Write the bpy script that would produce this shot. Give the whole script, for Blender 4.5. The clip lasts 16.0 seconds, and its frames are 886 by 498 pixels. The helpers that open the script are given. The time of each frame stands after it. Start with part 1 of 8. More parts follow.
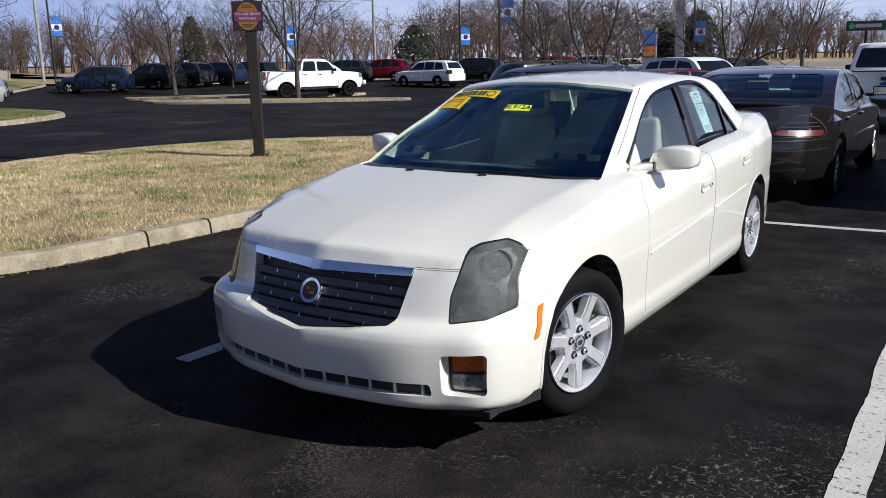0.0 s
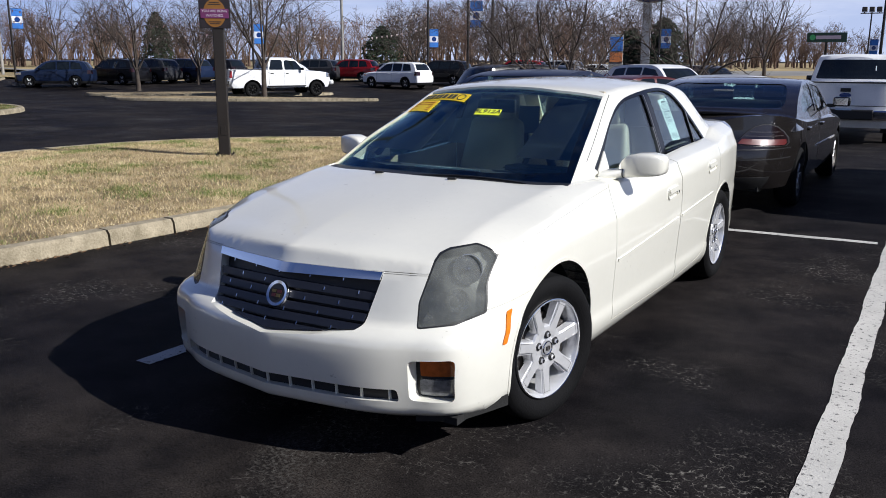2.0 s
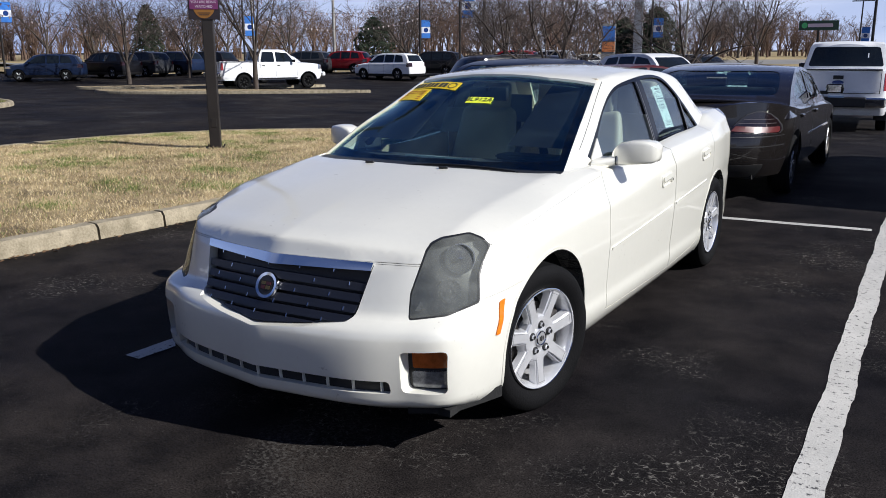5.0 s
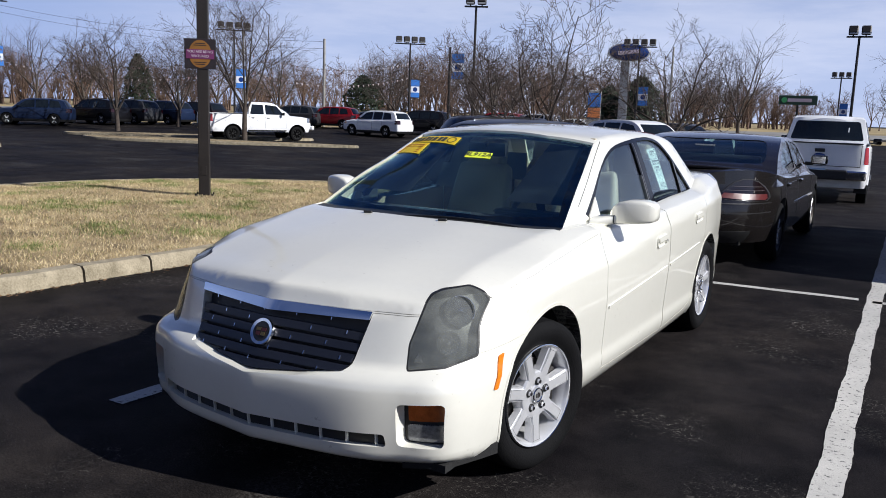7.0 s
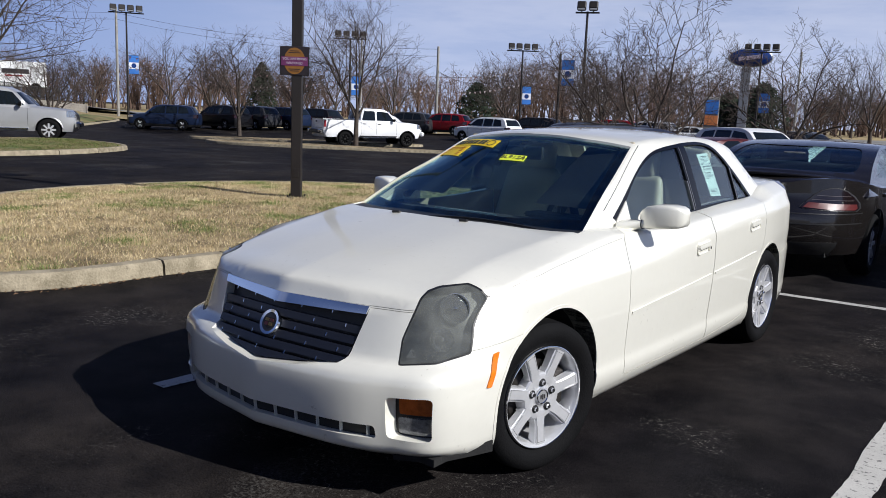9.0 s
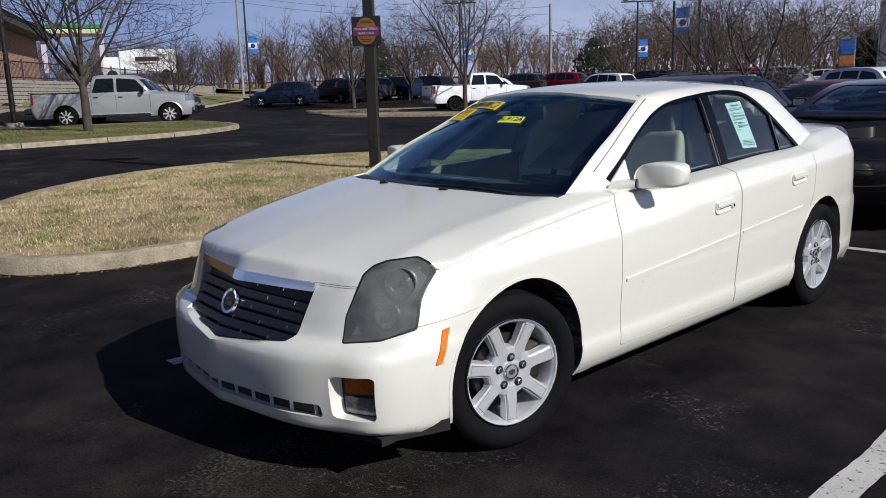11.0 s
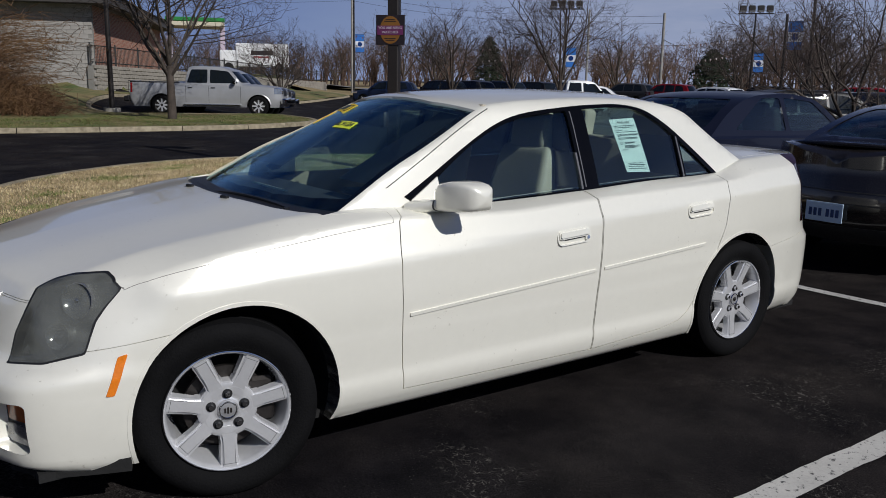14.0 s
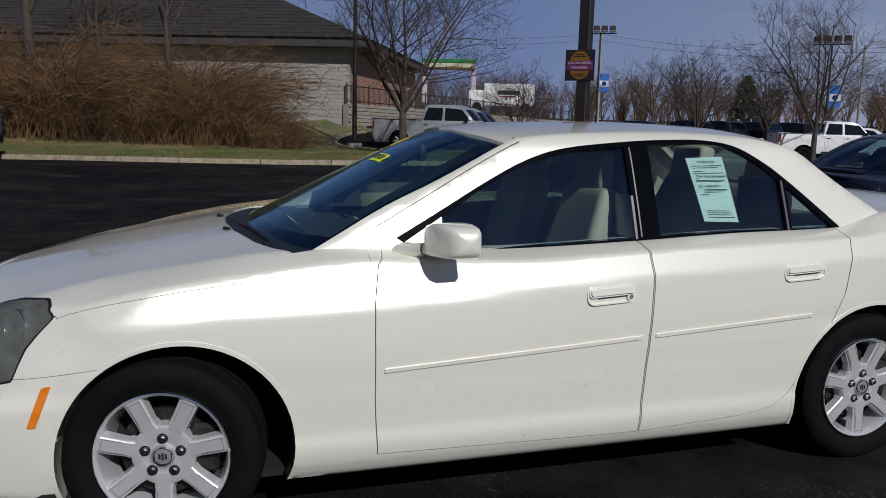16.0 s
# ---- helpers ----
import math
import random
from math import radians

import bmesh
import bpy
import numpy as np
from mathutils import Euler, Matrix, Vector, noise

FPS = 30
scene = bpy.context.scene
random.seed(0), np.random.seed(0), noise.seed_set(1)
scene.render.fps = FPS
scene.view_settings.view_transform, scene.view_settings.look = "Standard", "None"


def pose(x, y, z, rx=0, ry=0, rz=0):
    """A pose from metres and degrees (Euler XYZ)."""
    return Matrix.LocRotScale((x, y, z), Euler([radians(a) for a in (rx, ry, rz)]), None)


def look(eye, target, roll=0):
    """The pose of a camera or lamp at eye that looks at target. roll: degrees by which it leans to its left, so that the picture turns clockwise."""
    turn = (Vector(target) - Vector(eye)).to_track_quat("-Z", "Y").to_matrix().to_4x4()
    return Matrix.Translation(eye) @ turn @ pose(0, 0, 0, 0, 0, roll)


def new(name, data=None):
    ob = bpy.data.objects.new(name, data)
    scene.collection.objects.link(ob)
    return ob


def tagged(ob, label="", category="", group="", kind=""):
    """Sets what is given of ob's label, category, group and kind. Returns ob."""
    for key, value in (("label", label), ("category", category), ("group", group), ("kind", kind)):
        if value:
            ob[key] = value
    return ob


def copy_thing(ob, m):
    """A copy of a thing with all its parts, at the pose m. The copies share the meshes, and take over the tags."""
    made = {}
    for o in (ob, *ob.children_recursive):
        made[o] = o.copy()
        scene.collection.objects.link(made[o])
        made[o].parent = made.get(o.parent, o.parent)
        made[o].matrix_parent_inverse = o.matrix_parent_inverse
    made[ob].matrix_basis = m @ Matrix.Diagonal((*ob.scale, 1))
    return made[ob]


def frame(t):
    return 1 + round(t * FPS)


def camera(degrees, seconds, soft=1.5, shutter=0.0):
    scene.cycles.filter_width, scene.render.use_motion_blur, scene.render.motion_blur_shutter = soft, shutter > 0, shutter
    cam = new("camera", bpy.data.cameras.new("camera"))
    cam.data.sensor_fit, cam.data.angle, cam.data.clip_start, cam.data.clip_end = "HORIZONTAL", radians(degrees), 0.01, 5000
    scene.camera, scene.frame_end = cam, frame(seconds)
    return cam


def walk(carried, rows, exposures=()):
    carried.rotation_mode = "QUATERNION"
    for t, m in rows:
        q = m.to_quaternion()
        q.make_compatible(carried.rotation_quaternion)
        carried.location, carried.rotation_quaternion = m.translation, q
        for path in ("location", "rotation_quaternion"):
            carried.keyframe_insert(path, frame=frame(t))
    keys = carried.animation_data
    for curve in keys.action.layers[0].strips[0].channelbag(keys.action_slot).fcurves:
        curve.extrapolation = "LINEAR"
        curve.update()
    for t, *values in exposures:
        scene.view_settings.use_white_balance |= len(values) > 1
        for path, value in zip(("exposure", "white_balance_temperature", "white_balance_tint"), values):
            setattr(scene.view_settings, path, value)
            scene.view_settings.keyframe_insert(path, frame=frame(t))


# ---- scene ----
cam = camera(56.1, 16.0, soft=0.9)
PATH = [
    (0, (2.282, -3.155, 1.534), (1.187, -1.542, 1.086), -1.1),
    (0.5, (2.281, -3.171, 1.543), (1.238, -1.528, 1.081), -0.1),
    (1, (2.248, -3.133, 1.536), (1.221, -1.48, 1.072), -0.1),
    (1.5, (2.255, -3.148, 1.537), (1.233, -1.497, 1.056), -0.2),
    (2, (2.257, -3.144, 1.539), (1.232, -1.486, 1.095), 0.2),
    (2.5, (2.268, -3.156, 1.538), (1.247, -1.501, 1.072), 0.9),
    (3, (2.275, -3.158, 1.532), (1.251, -1.505, 1.062), 1.1),
    (5.3, (2.238, -3.094, 1.521), (1.222, -1.435, 1.059), -0.5),
    (5.5, (2.235, -3.092, 1.521), (1.205, -1.442, 1.056), -0.3),
    (6, (2.202, -3.091, 1.511), (1.146, -1.447, 1.084), 1.2),
    (6.5, (2.181, -3.106, 1.502), (1.128, -1.446, 1.134), 0.9),
    (7, (2.165, -3.119, 1.489), (1.177, -1.411, 1.162), 2.0),
    (7.5, (2.146, -3.126, 1.48), (1.125, -1.443, 1.122), 2.4),
    (8, (2.22, -3.112, 1.488), (1.15, -1.46, 1.133), 0.1),
    (8.5, (2.385, -3.032, 1.489), (1.245, -1.423, 1.155), 1.6),
    (8.7, (2.474, -2.991, 1.483), (1.3, -1.401, 1.173), 2.1),
    (10.8, (2.871, -2.408, 1.479), (1.457, -1.059, 1.053), -1.0),
    (11, (2.979, -2.353, 1.491), (1.549, -1.015, 1.084), -1.6),
    (11.5, (3.105, -2.181, 1.489), (1.676, -0.847, 1.068), -3.2),
    (12, (3.136, -1.919, 1.488), (1.724, -0.569, 1.06), 2.7),
    (12.5, (3.265, -1.686, 1.463), (1.704, -0.494, 1.088), -1.5),
    (13, (3.454, -1.442, 1.485), (1.788, -0.397, 1.122), -1.8),
    (13.5, (3.519, -1.244, 1.465), (1.849, -0.194, 1.137), -0.1),
    (14, (3.516, -0.982, 1.468), (1.918, 0.153, 1.072), 1.0),
    (14.5, (3.58, -0.756, 1.439), (1.773, 0.014, 1.063), -0.6),
    (15, (3.671, -0.47, 1.455), (1.792, 0.134, 1.131), -0.9),
    (15.5, (3.624, -0.214, 1.422), (1.734, 0.373, 1.133), 1.4),
    (16, (3.571, 0.05, 1.445), (1.696, 0.668, 1.128), 1.4),
]
EXPOSURES = [(0.0, 0.38), (3.0, 0.40), (6.0, 0.40), (8.0, 0.32), (11.0, 0.0), (12.5, -0.20), (14.0, -0.50), (16.0, -0.68)]
walk(cam, [(t, look(eye, target, roll)) for t, eye, target, roll in PATH], EXPOSURES)

# ---- world and sun ----
SUN_AZ, SUN_EL = radians(9.0), radians(35.5)          # the sun stands off the car's left side
world = bpy.data.worlds.new("sky_world")
world.use_nodes = True
scene.world = world
wn, wl = world.node_tree.nodes, world.node_tree.links
wn.clear()
w_out, w_bg, w_sky = wn.new("ShaderNodeOutputWorld"), wn.new("ShaderNodeBackground"), wn.new("ShaderNodeTexSky")
w_sky.sky_type, w_sky.sun_disc = "NISHITA", False
w_sky.sun_elevation, w_sky.sun_rotation = SUN_EL, radians(90.0) - SUN_AZ
w_sky.air_density, w_sky.dust_density, w_sky.ozone_density = 1.0, 0.15, 4.5
w_tc, w_map, w_n1 = wn.new("ShaderNodeTexCoord"), wn.new("ShaderNodeMapping"), wn.new("ShaderNodeTexNoise")
w_map.inputs["Scale"].default_value = (1.2, 1.2, 7.0)
w_n1.inputs["Scale"].default_value, w_n1.inputs["Detail"].default_value, w_n1.inputs["Roughness"].default_value = 2.2, 7.0, 0.62
w_ramp, w_mix = wn.new("ShaderNodeValToRGB"), wn.new("ShaderNodeMixRGB")
w_ramp.color_ramp.elements[0].position, w_ramp.color_ramp.elements[0].color = 0.42, (0, 0, 0, 1)
w_ramp.color_ramp.elements[1].position, w_ramp.color_ramp.elements[1].color = 0.85, (0.22, 0.22, 0.22, 1)
w_mix.inputs[2].default_value = (6.4, 7.0, 8.8, 1)
wl.new(w_tc.outputs["Generated"], w_map.inputs["Vector"])
wl.new(w_map.outputs["Vector"], w_n1.inputs["Vector"])
wl.new(w_n1.outputs["Fac"], w_ramp.inputs["Fac"])
wl.new(w_ramp.outputs["Color"], w_mix.inputs[0])
w_deep = wn.new("ShaderNodeMixRGB")          # the high sky is a clear deep blue
w_deep.blend_type, w_deep.inputs[0].default_value, w_deep.inputs[2].default_value = "MULTIPLY", 1.0, (0.235, 0.345, 0.63, 1)
wl.new(w_sky.outputs["Color"], w_deep.inputs[1])
wl.new(w_deep.outputs["Color"], w_mix.inputs[1])
# a thin veil of high cloud over the horizon, thickest ahead of the parked cars
w_sep = wn.new("ShaderNodeSeparateXYZ")
wl.new(w_tc.outputs["Generated"], w_sep.inputs[0])


def w_range(src, a, b, lo, hi):
    r = wn.new("ShaderNodeMapRange")
    r.interpolation_type = "SMOOTHSTEP"
    for i, v in enumerate((a, b, lo, hi)):
        r.inputs[i + 1].default_value = v
    wl.new(src, r.inputs[0])
    return r.outputs[0]


w_low, w_way = w_range(w_sep.outputs["Z"], 0.0, 0.5, 0.92, 0.0), w_range(w_sep.outputs["Y"], 0.30, 0.92, 0.0, 1.0)
# Unseen sky behind the walk is brightened too, as fill on the car's front.
w_back = wn.new("ShaderNodeMath")
w_back.operation = "MAXIMUM"
wl.new(w_way, w_back.inputs[0])
wl.new(w_range(w_sep.outputs["Y"], -0.20, -0.80, 0.0, 1.0), w_back.inputs[1])
w_tone, w_veil = wn.new("ShaderNodeMixRGB"), wn.new("ShaderNodeMixRGB")
wl.new(w_back.outputs[0], w_tone.inputs[0])
w_tone.inputs[1].default_value, w_tone.inputs[2].default_value = (3.3, 4.7, 9.0, 1), (7.8, 8.7, 11.6, 1)
wl.new(w_low, w_veil.inputs[0])
w_glare = wn.new("ShaderNodeMixRGB")        # the hazy brightness round the sun
wl.new(w_range(w_sep.outputs["X"], 0.40, 1.0, 0.0, 1.0), w_glare.inputs[0])
wl.new(w_tone.outputs[0], w_glare.inputs[1])
w_glare.inputs[2].default_value = (4.2, 4.9, 6.4, 1)
w_gap = wn.new("ShaderNodeMixRGB")          # bluer gaps in the veil
wl.new(w_range(w_n1.outputs["Fac"], 0.38, 0.60, 0.55, 0.0), w_gap.inputs[0])
wl.new(w_glare.outputs[0], w_gap.inputs[1])
w_gap.inputs[2].default_value = (4.6, 6.0, 9.8, 1)
wl.new(w_gap.outputs[0], w_veil.inputs[2])
wl.new(w_mix.outputs["Color"], w_veil.inputs[1])
wl.new(w_veil.outputs["Color"], w_bg.inputs["Color"])
wl.new(w_bg.outputs["Background"], w_out.inputs["Surface"])
w_bg.inputs["Strength"].default_value = 0.066
sun = new("sun", bpy.data.lights.new("sun", "SUN"))
sun.data.energy, sun.data.angle, sun.data.color = 5.0, radians(0.55), (1.0, 0.985, 0.97)
sun.matrix_world = look((math.cos(SUN_AZ) * math.cos(SUN_EL) * 50, math.sin(SUN_AZ) * math.cos(SUN_EL) * 50, math.sin(SUN_EL) * 50), (0, 0, 0))
scene.view_settings.exposure = 0.0

# ---- materials ----
def mat(name, rgb, rough=0.5, metal=0.0, spec=0.5, coat=0.0, var=0.0, scale=8.0, bump=0.0, bscale=60.0, rgb2=None, emit=0.0, trans=0.0, per_piece=0.0, alpha=1.0):
    """A surface with variation at two scales and fine relief."""
    m = bpy.data.materials.new(name)
    m.use_nodes = True
    n, l = m.node_tree.nodes, m.node_tree.links
    b = n["Principled BSDF"]
    b.inputs["Roughness"].default_value, b.inputs["Metallic"].default_value = rough, metal
    b.inputs["Specular IOR Level"].default_value = spec
    b.inputs["Coat Weight"].default_value, b.inputs["Coat Roughness"].default_value = coat, 0.04
    b.inputs["Transmission Weight"].default_value = trans
    b.inputs["Alpha"].default_value = alpha
    b.inputs["Base Color"].default_value = (*rgb, 1)
    if emit:
        b.inputs["Emission Color"].default_value, b.inputs["Emission Strength"].default_value = (*rgb, 1), emit
    if var or bump or rgb2:
        tc = n.new("ShaderNodeTexCoord")
        coarse, fine = n.new("ShaderNodeTexNoise"), n.new("ShaderNodeTexNoise")
        coarse.inputs["Scale"].default_value, coarse.inputs["Detail"].default_value = scale, 5.0
        fine.inputs["Scale"].default_value, fine.inputs["Detail"].default_value = bscale, 3.0
        l.new(tc.outputs["Object"], coarse.inputs["Vector"])
        l.new(tc.outputs["Object"], fine.inputs["Vector"])
        add = n.new("ShaderNodeMath")
        add.operation = "ADD"
        l.new(coarse.outputs["Fac"], add.inputs[0])
        half = n.new("ShaderNodeMath")
        half.operation, half.inputs[1].default_value = "MULTIPLY_ADD", 0.5
        half.inputs[2].default_value = -0.25
        l.new(fine.outputs["Fac"], half.inputs[0])
        l.new(half.outputs[0], add.inputs[1])
        source = add.outputs[0]
        if per_piece:
            info, pm = n.new("ShaderNodeObjectInfo"), n.new("ShaderNodeMath")
            pm.operation, pm.inputs[1].default_value = "MULTIPLY_ADD", per_piece
            l.new(info.outputs["Random"], pm.inputs[0])
            l.new(source, pm.inputs[2])
            source = pm.outputs[0]
        ramp = n.new("ShaderNodeValToRGB")
        lo, hi = rgb, rgb2 or tuple(min(1.0, c * (1 + var)) for c in rgb)
        if not rgb2:
            lo = tuple(c * (1 - var) for c in rgb)
        ramp.color_ramp.elements[0].position, ramp.color_ramp.elements[0].color = 0.3, (*lo, 1)
        ramp.color_ramp.elements[1].position, ramp.color_ramp.elements[1].color = 0.72 + per_piece, (*hi, 1)
        l.new(source, ramp.inputs["Fac"])
        l.new(ramp.outputs["Color"], b.inputs["Base Color"])
        if bump:
            bp = n.new("ShaderNodeBump")
            bp.inputs["Strength"].default_value, bp.inputs["Distance"].default_value = bump, 0.01
            l.new(fine.outputs["Fac"], bp.inputs["Height"])
            l.new(bp.outputs["Normal"], b.inputs["Normal"])
    return m


def asphalt_material():
    """Sealed black asphalt: fine stones, dull grey scuffed patches and thin pale cracks."""
    m = bpy.data.materials.new("sealed_asphalt")
    m.use_nodes = True
    n, l = m.node_tree.nodes, m.node_tree.links
    b, tc = n["Principled BSDF"], n.new("ShaderNodeTexCoord")

    def noise_tex(scale, detail, rough=0.55):
        t = n.new("ShaderNodeTexNoise")
        t.inputs["Scale"].default_value, t.inputs["Detail"].default_value, t.inputs["Roughness"].default_value = scale, detail, rough
        l.new(tc.outputs["Object"], t.inputs["Vector"])
        return t.outputs["Fac"]

    def ramp(src, p0, c0, p1, c1):
        r = n.new("ShaderNodeValToRGB")
        r.color_ramp.elements[0].position, r.color_ramp.elements[0].color = p0, (*c0, 1)
        r.color_ramp.elements[1].position, r.color_ramp.elements[1].color = p1, (*c1, 1)
        l.new(src, r.inputs["Fac"])
        return r.outputs["Color"]

    def mix(kind, fac, a, c):
        x = n.new("ShaderNodeMixRGB")
        x.blend_type = kind
        for i, v in ((0, fac), (1, a), (2, c)):
            if isinstance(v, (int, float)):
                x.inputs[i].default_value = v
            elif isinstance(v, tuple):
                x.inputs[i].default_value = (*v, 1)
            else:
                l.new(v, x.inputs[i])
        return x.outputs[0]

    base = ramp(noise_tex(0.35, 6), 0.32, (0.0062, 0.0062, 0.0085), 0.72, (0.0225, 0.0200, 0.0185))
    grain = ramp(noise_tex(140, 2), 0.36, (0.45, 0.45, 0.45), 0.68, (1.75, 1.7, 1.65))
    col = mix("MULTIPLY", 1.0, base, grain)
    col = mix("MULTIPLY", 1.0, col, ramp(noise_tex(48, 2), 0.34, (0.6, 0.6, 0.6), 0.40, (1, 1, 1)))
    col = mix("MULTIPLY", 1.0, col, ramp(noise_tex(2.6, 4, 0.65), 0.36, (0.55, 0.55, 0.58), 0.66, (1.45, 1.40, 1.34)))
    # worn patches: stones show through where two noises meet
    patch = ramp(noise_tex(0.55, 3), 0.60, (0, 0, 0), 0.70, (1, 1, 1))
    worm = n.new("ShaderNodeTexVoronoi")
    worm.feature = "DISTANCE_TO_EDGE"
    worm.inputs["Scale"].default_value = 16
    warp, wm = n.new("ShaderNodeTexNoise"), n.new("ShaderNodeVectorMath")
    warp.inputs["Scale"].default_value, warp.inputs["Detail"].default_value = 5, 4
    l.new(tc.outputs["Object"], warp.inputs["Vector"])
    wm.operation, wm.inputs[1].default_value = "MULTIPLY_ADD", (0.5, 0.5, 0.5)
    l.new(warp.outputs["Color"], wm.inputs[0])
    l.new(tc.outputs["Object"], wm.inputs[2])
    l.new(wm.outputs[0], worm.inputs["Vector"])
    thin = ramp(worm.outputs["Distance"], 0.012, (1, 1, 1), 0.05, (0, 0, 0))
    sparse = ramp(noise_tex(0.9, 4), 0.52, (0, 0, 0), 0.66, (1, 1, 1))
    scuff = mix("MULTIPLY", 1.0, mix("MULTIPLY", 1.0, thin, sparse), ramp(noise_tex(30, 3), 0.45, (0, 0, 0), 0.62, (1, 1, 1)))
    col = mix("MIX", scuff, col, (0.17, 0.16, 0.145))
    stones = mix("MULTIPLY", 1.0, patch, ramp(noise_tex(55, 3), 0.48, (0, 0, 0), 0.62, (1, 1, 1)))
    col = mix("MIX", stones, col, (0.07, 0.066, 0.06))
    specks = mix("MULTIPLY", 1.0, ramp(noise_tex(120, 2), 0.67, (0, 0, 0), 0.72, (1, 1, 1)), ramp(noise_tex(2.2, 3), 0.4, (0.1, 0.1, 0.1), 0.7, (1, 1, 1)))
    col = mix("MIX", specks, col, (0.17, 0.163, 0.15))
    l.new(col, b.inputs["Base Color"])
    l.new(ramp(noise_tex(0.8, 4), 0.3, (0.62, 0.62, 0.62), 0.8, (0.82, 0.82, 0.82)), b.inputs["Roughness"])
    b.inputs["Specular IOR Level"].default_value = 0.035
    bp = n.new("ShaderNodeBump")
    bp.inputs["Strength"].default_value, bp.inputs["Distance"].default_value = 0.4, 0.005
    l.new(noise_tex(170, 3), bp.inputs["Height"])
    l.new(bp.outputs["Normal"], b.inputs["Normal"])
    return m


def specked(m, rgb, amount, fine=46.0, coarse=2.4):
    """Sparse chips and specks of road dirt over a material, in loose drifts."""
    n, l = m.node_tree.nodes, m.node_tree.links
    b, tc = n["Principled BSDF"], n.new("ShaderNodeTexCoord")
    was = b.inputs["Base Color"].links[0].from_socket
    masks = []
    for scale, lo, hi in ((fine, 0.66, 0.72), (coarse, 0.52, 0.70)):
        t, r = n.new("ShaderNodeTexNoise"), n.new("ShaderNodeMapRange")
        t.inputs["Scale"].default_value, t.inputs["Detail"].default_value = scale, 4
        r.inputs[1].default_value, r.inputs[2].default_value, r.inputs[4].default_value = lo, hi, amount ** 0.5
        l.new(tc.outputs["Object"], t.inputs["Vector"])
        l.new(t.outputs["Fac"], r.inputs[0])
        masks.append(r.outputs[0])
    k, x = n.new("ShaderNodeMath"), n.new("ShaderNodeMixRGB")
    k.operation = "MULTIPLY"
    l.new(masks[0], k.inputs[0])
    l.new(masks[1], k.inputs[1])
    l.new(k.outputs[0], x.inputs[0])
    l.new(was, x.inputs[1])
    x.inputs[2].default_value = (*rgb, 1)
    l.new(x.outputs[0], b.inputs["Base Color"])
    return m


def blade_material(name, *tones):
    """Grass blades, each with a tone of its own."""
    m = mat(name, tones[0], 0.75)
    n, l = m.node_tree.nodes, m.node_tree.links
    g, r = n.new("ShaderNodeNewGeometry"), n.new("ShaderNodeValToRGB")
    r.color_ramp.elements[0].color, r.color_ramp.elements[1].color = (*tones[0], 1), (*tones[-1], 1)
    for i, c in enumerate(tones[1:-1]):
        r.color_ramp.elements.new((i + 1) / (len(tones) - 1)).color = (*c, 1)
    tc, nz, k1, k2 = n.new("ShaderNodeTexCoord"), n.new("ShaderNodeTexNoise"), n.new("ShaderNodeMath"), n.new("ShaderNodeMath")
    nz.inputs["Scale"].default_value, nz.inputs["Detail"].default_value, nz.inputs["Roughness"].default_value = 2.0, 6.0, 0.7
    k1.operation, k1.inputs[1].default_value, k1.inputs[2].default_value = "MULTIPLY_ADD", 1.3, -0.55
    k2.operation, k2.inputs[1].default_value = "MULTIPLY_ADD", 0.8
    l.new(tc.outputs["Object"], nz.inputs["Vector"])
    l.new(nz.outputs["Fac"], k1.inputs[0])
    l.new(g.outputs["Random Per Island"], k2.inputs[0])
    l.new(k1.outputs[0], k2.inputs[2])
    l.new(k2.outputs[0], r.inputs["Fac"])
    l.new(r.outputs["Color"], n["Principled BSDF"].inputs["Base Color"])
    return m


def line_material():
    """White traffic paint, chipped so that the asphalt shows in dots and nicks."""
    m = mat("road_line_paint", (0.44, 0.43, 0.405), 0.7, var=0.12, scale=3, bump=0.3, bscale=90)
    n, l = m.node_tree.nodes, m.node_tree.links
    b, tc = n["Principled BSDF"], n.new("ShaderNodeTexCoord")
    a, r, x = n.new("ShaderNodeTexNoise"), n.new("ShaderNodeValToRGB"), n.new("ShaderNodeMixRGB")
    a.inputs["Scale"].default_value, a.inputs["Detail"].default_value, a.inputs["Roughness"].default_value = 34, 6, 0.7
    l.new(tc.outputs["Object"], a.inputs["Vector"])
    r.color_ramp.elements[0].position, r.color_ramp.elements[1].position = 0.57, 0.63
    l.new(a.outputs["Fac"], r.inputs["Fac"])
    was = b.inputs["Base Color"].links[0].from_socket
    l.new(r.outputs["Color"], x.inputs[0])
    l.new(was, x.inputs[1])
    x.inputs[2].default_value = (0.06, 0.06, 0.06, 1)
    l.new(x.outputs[0], b.inputs["Base Color"])
    return m


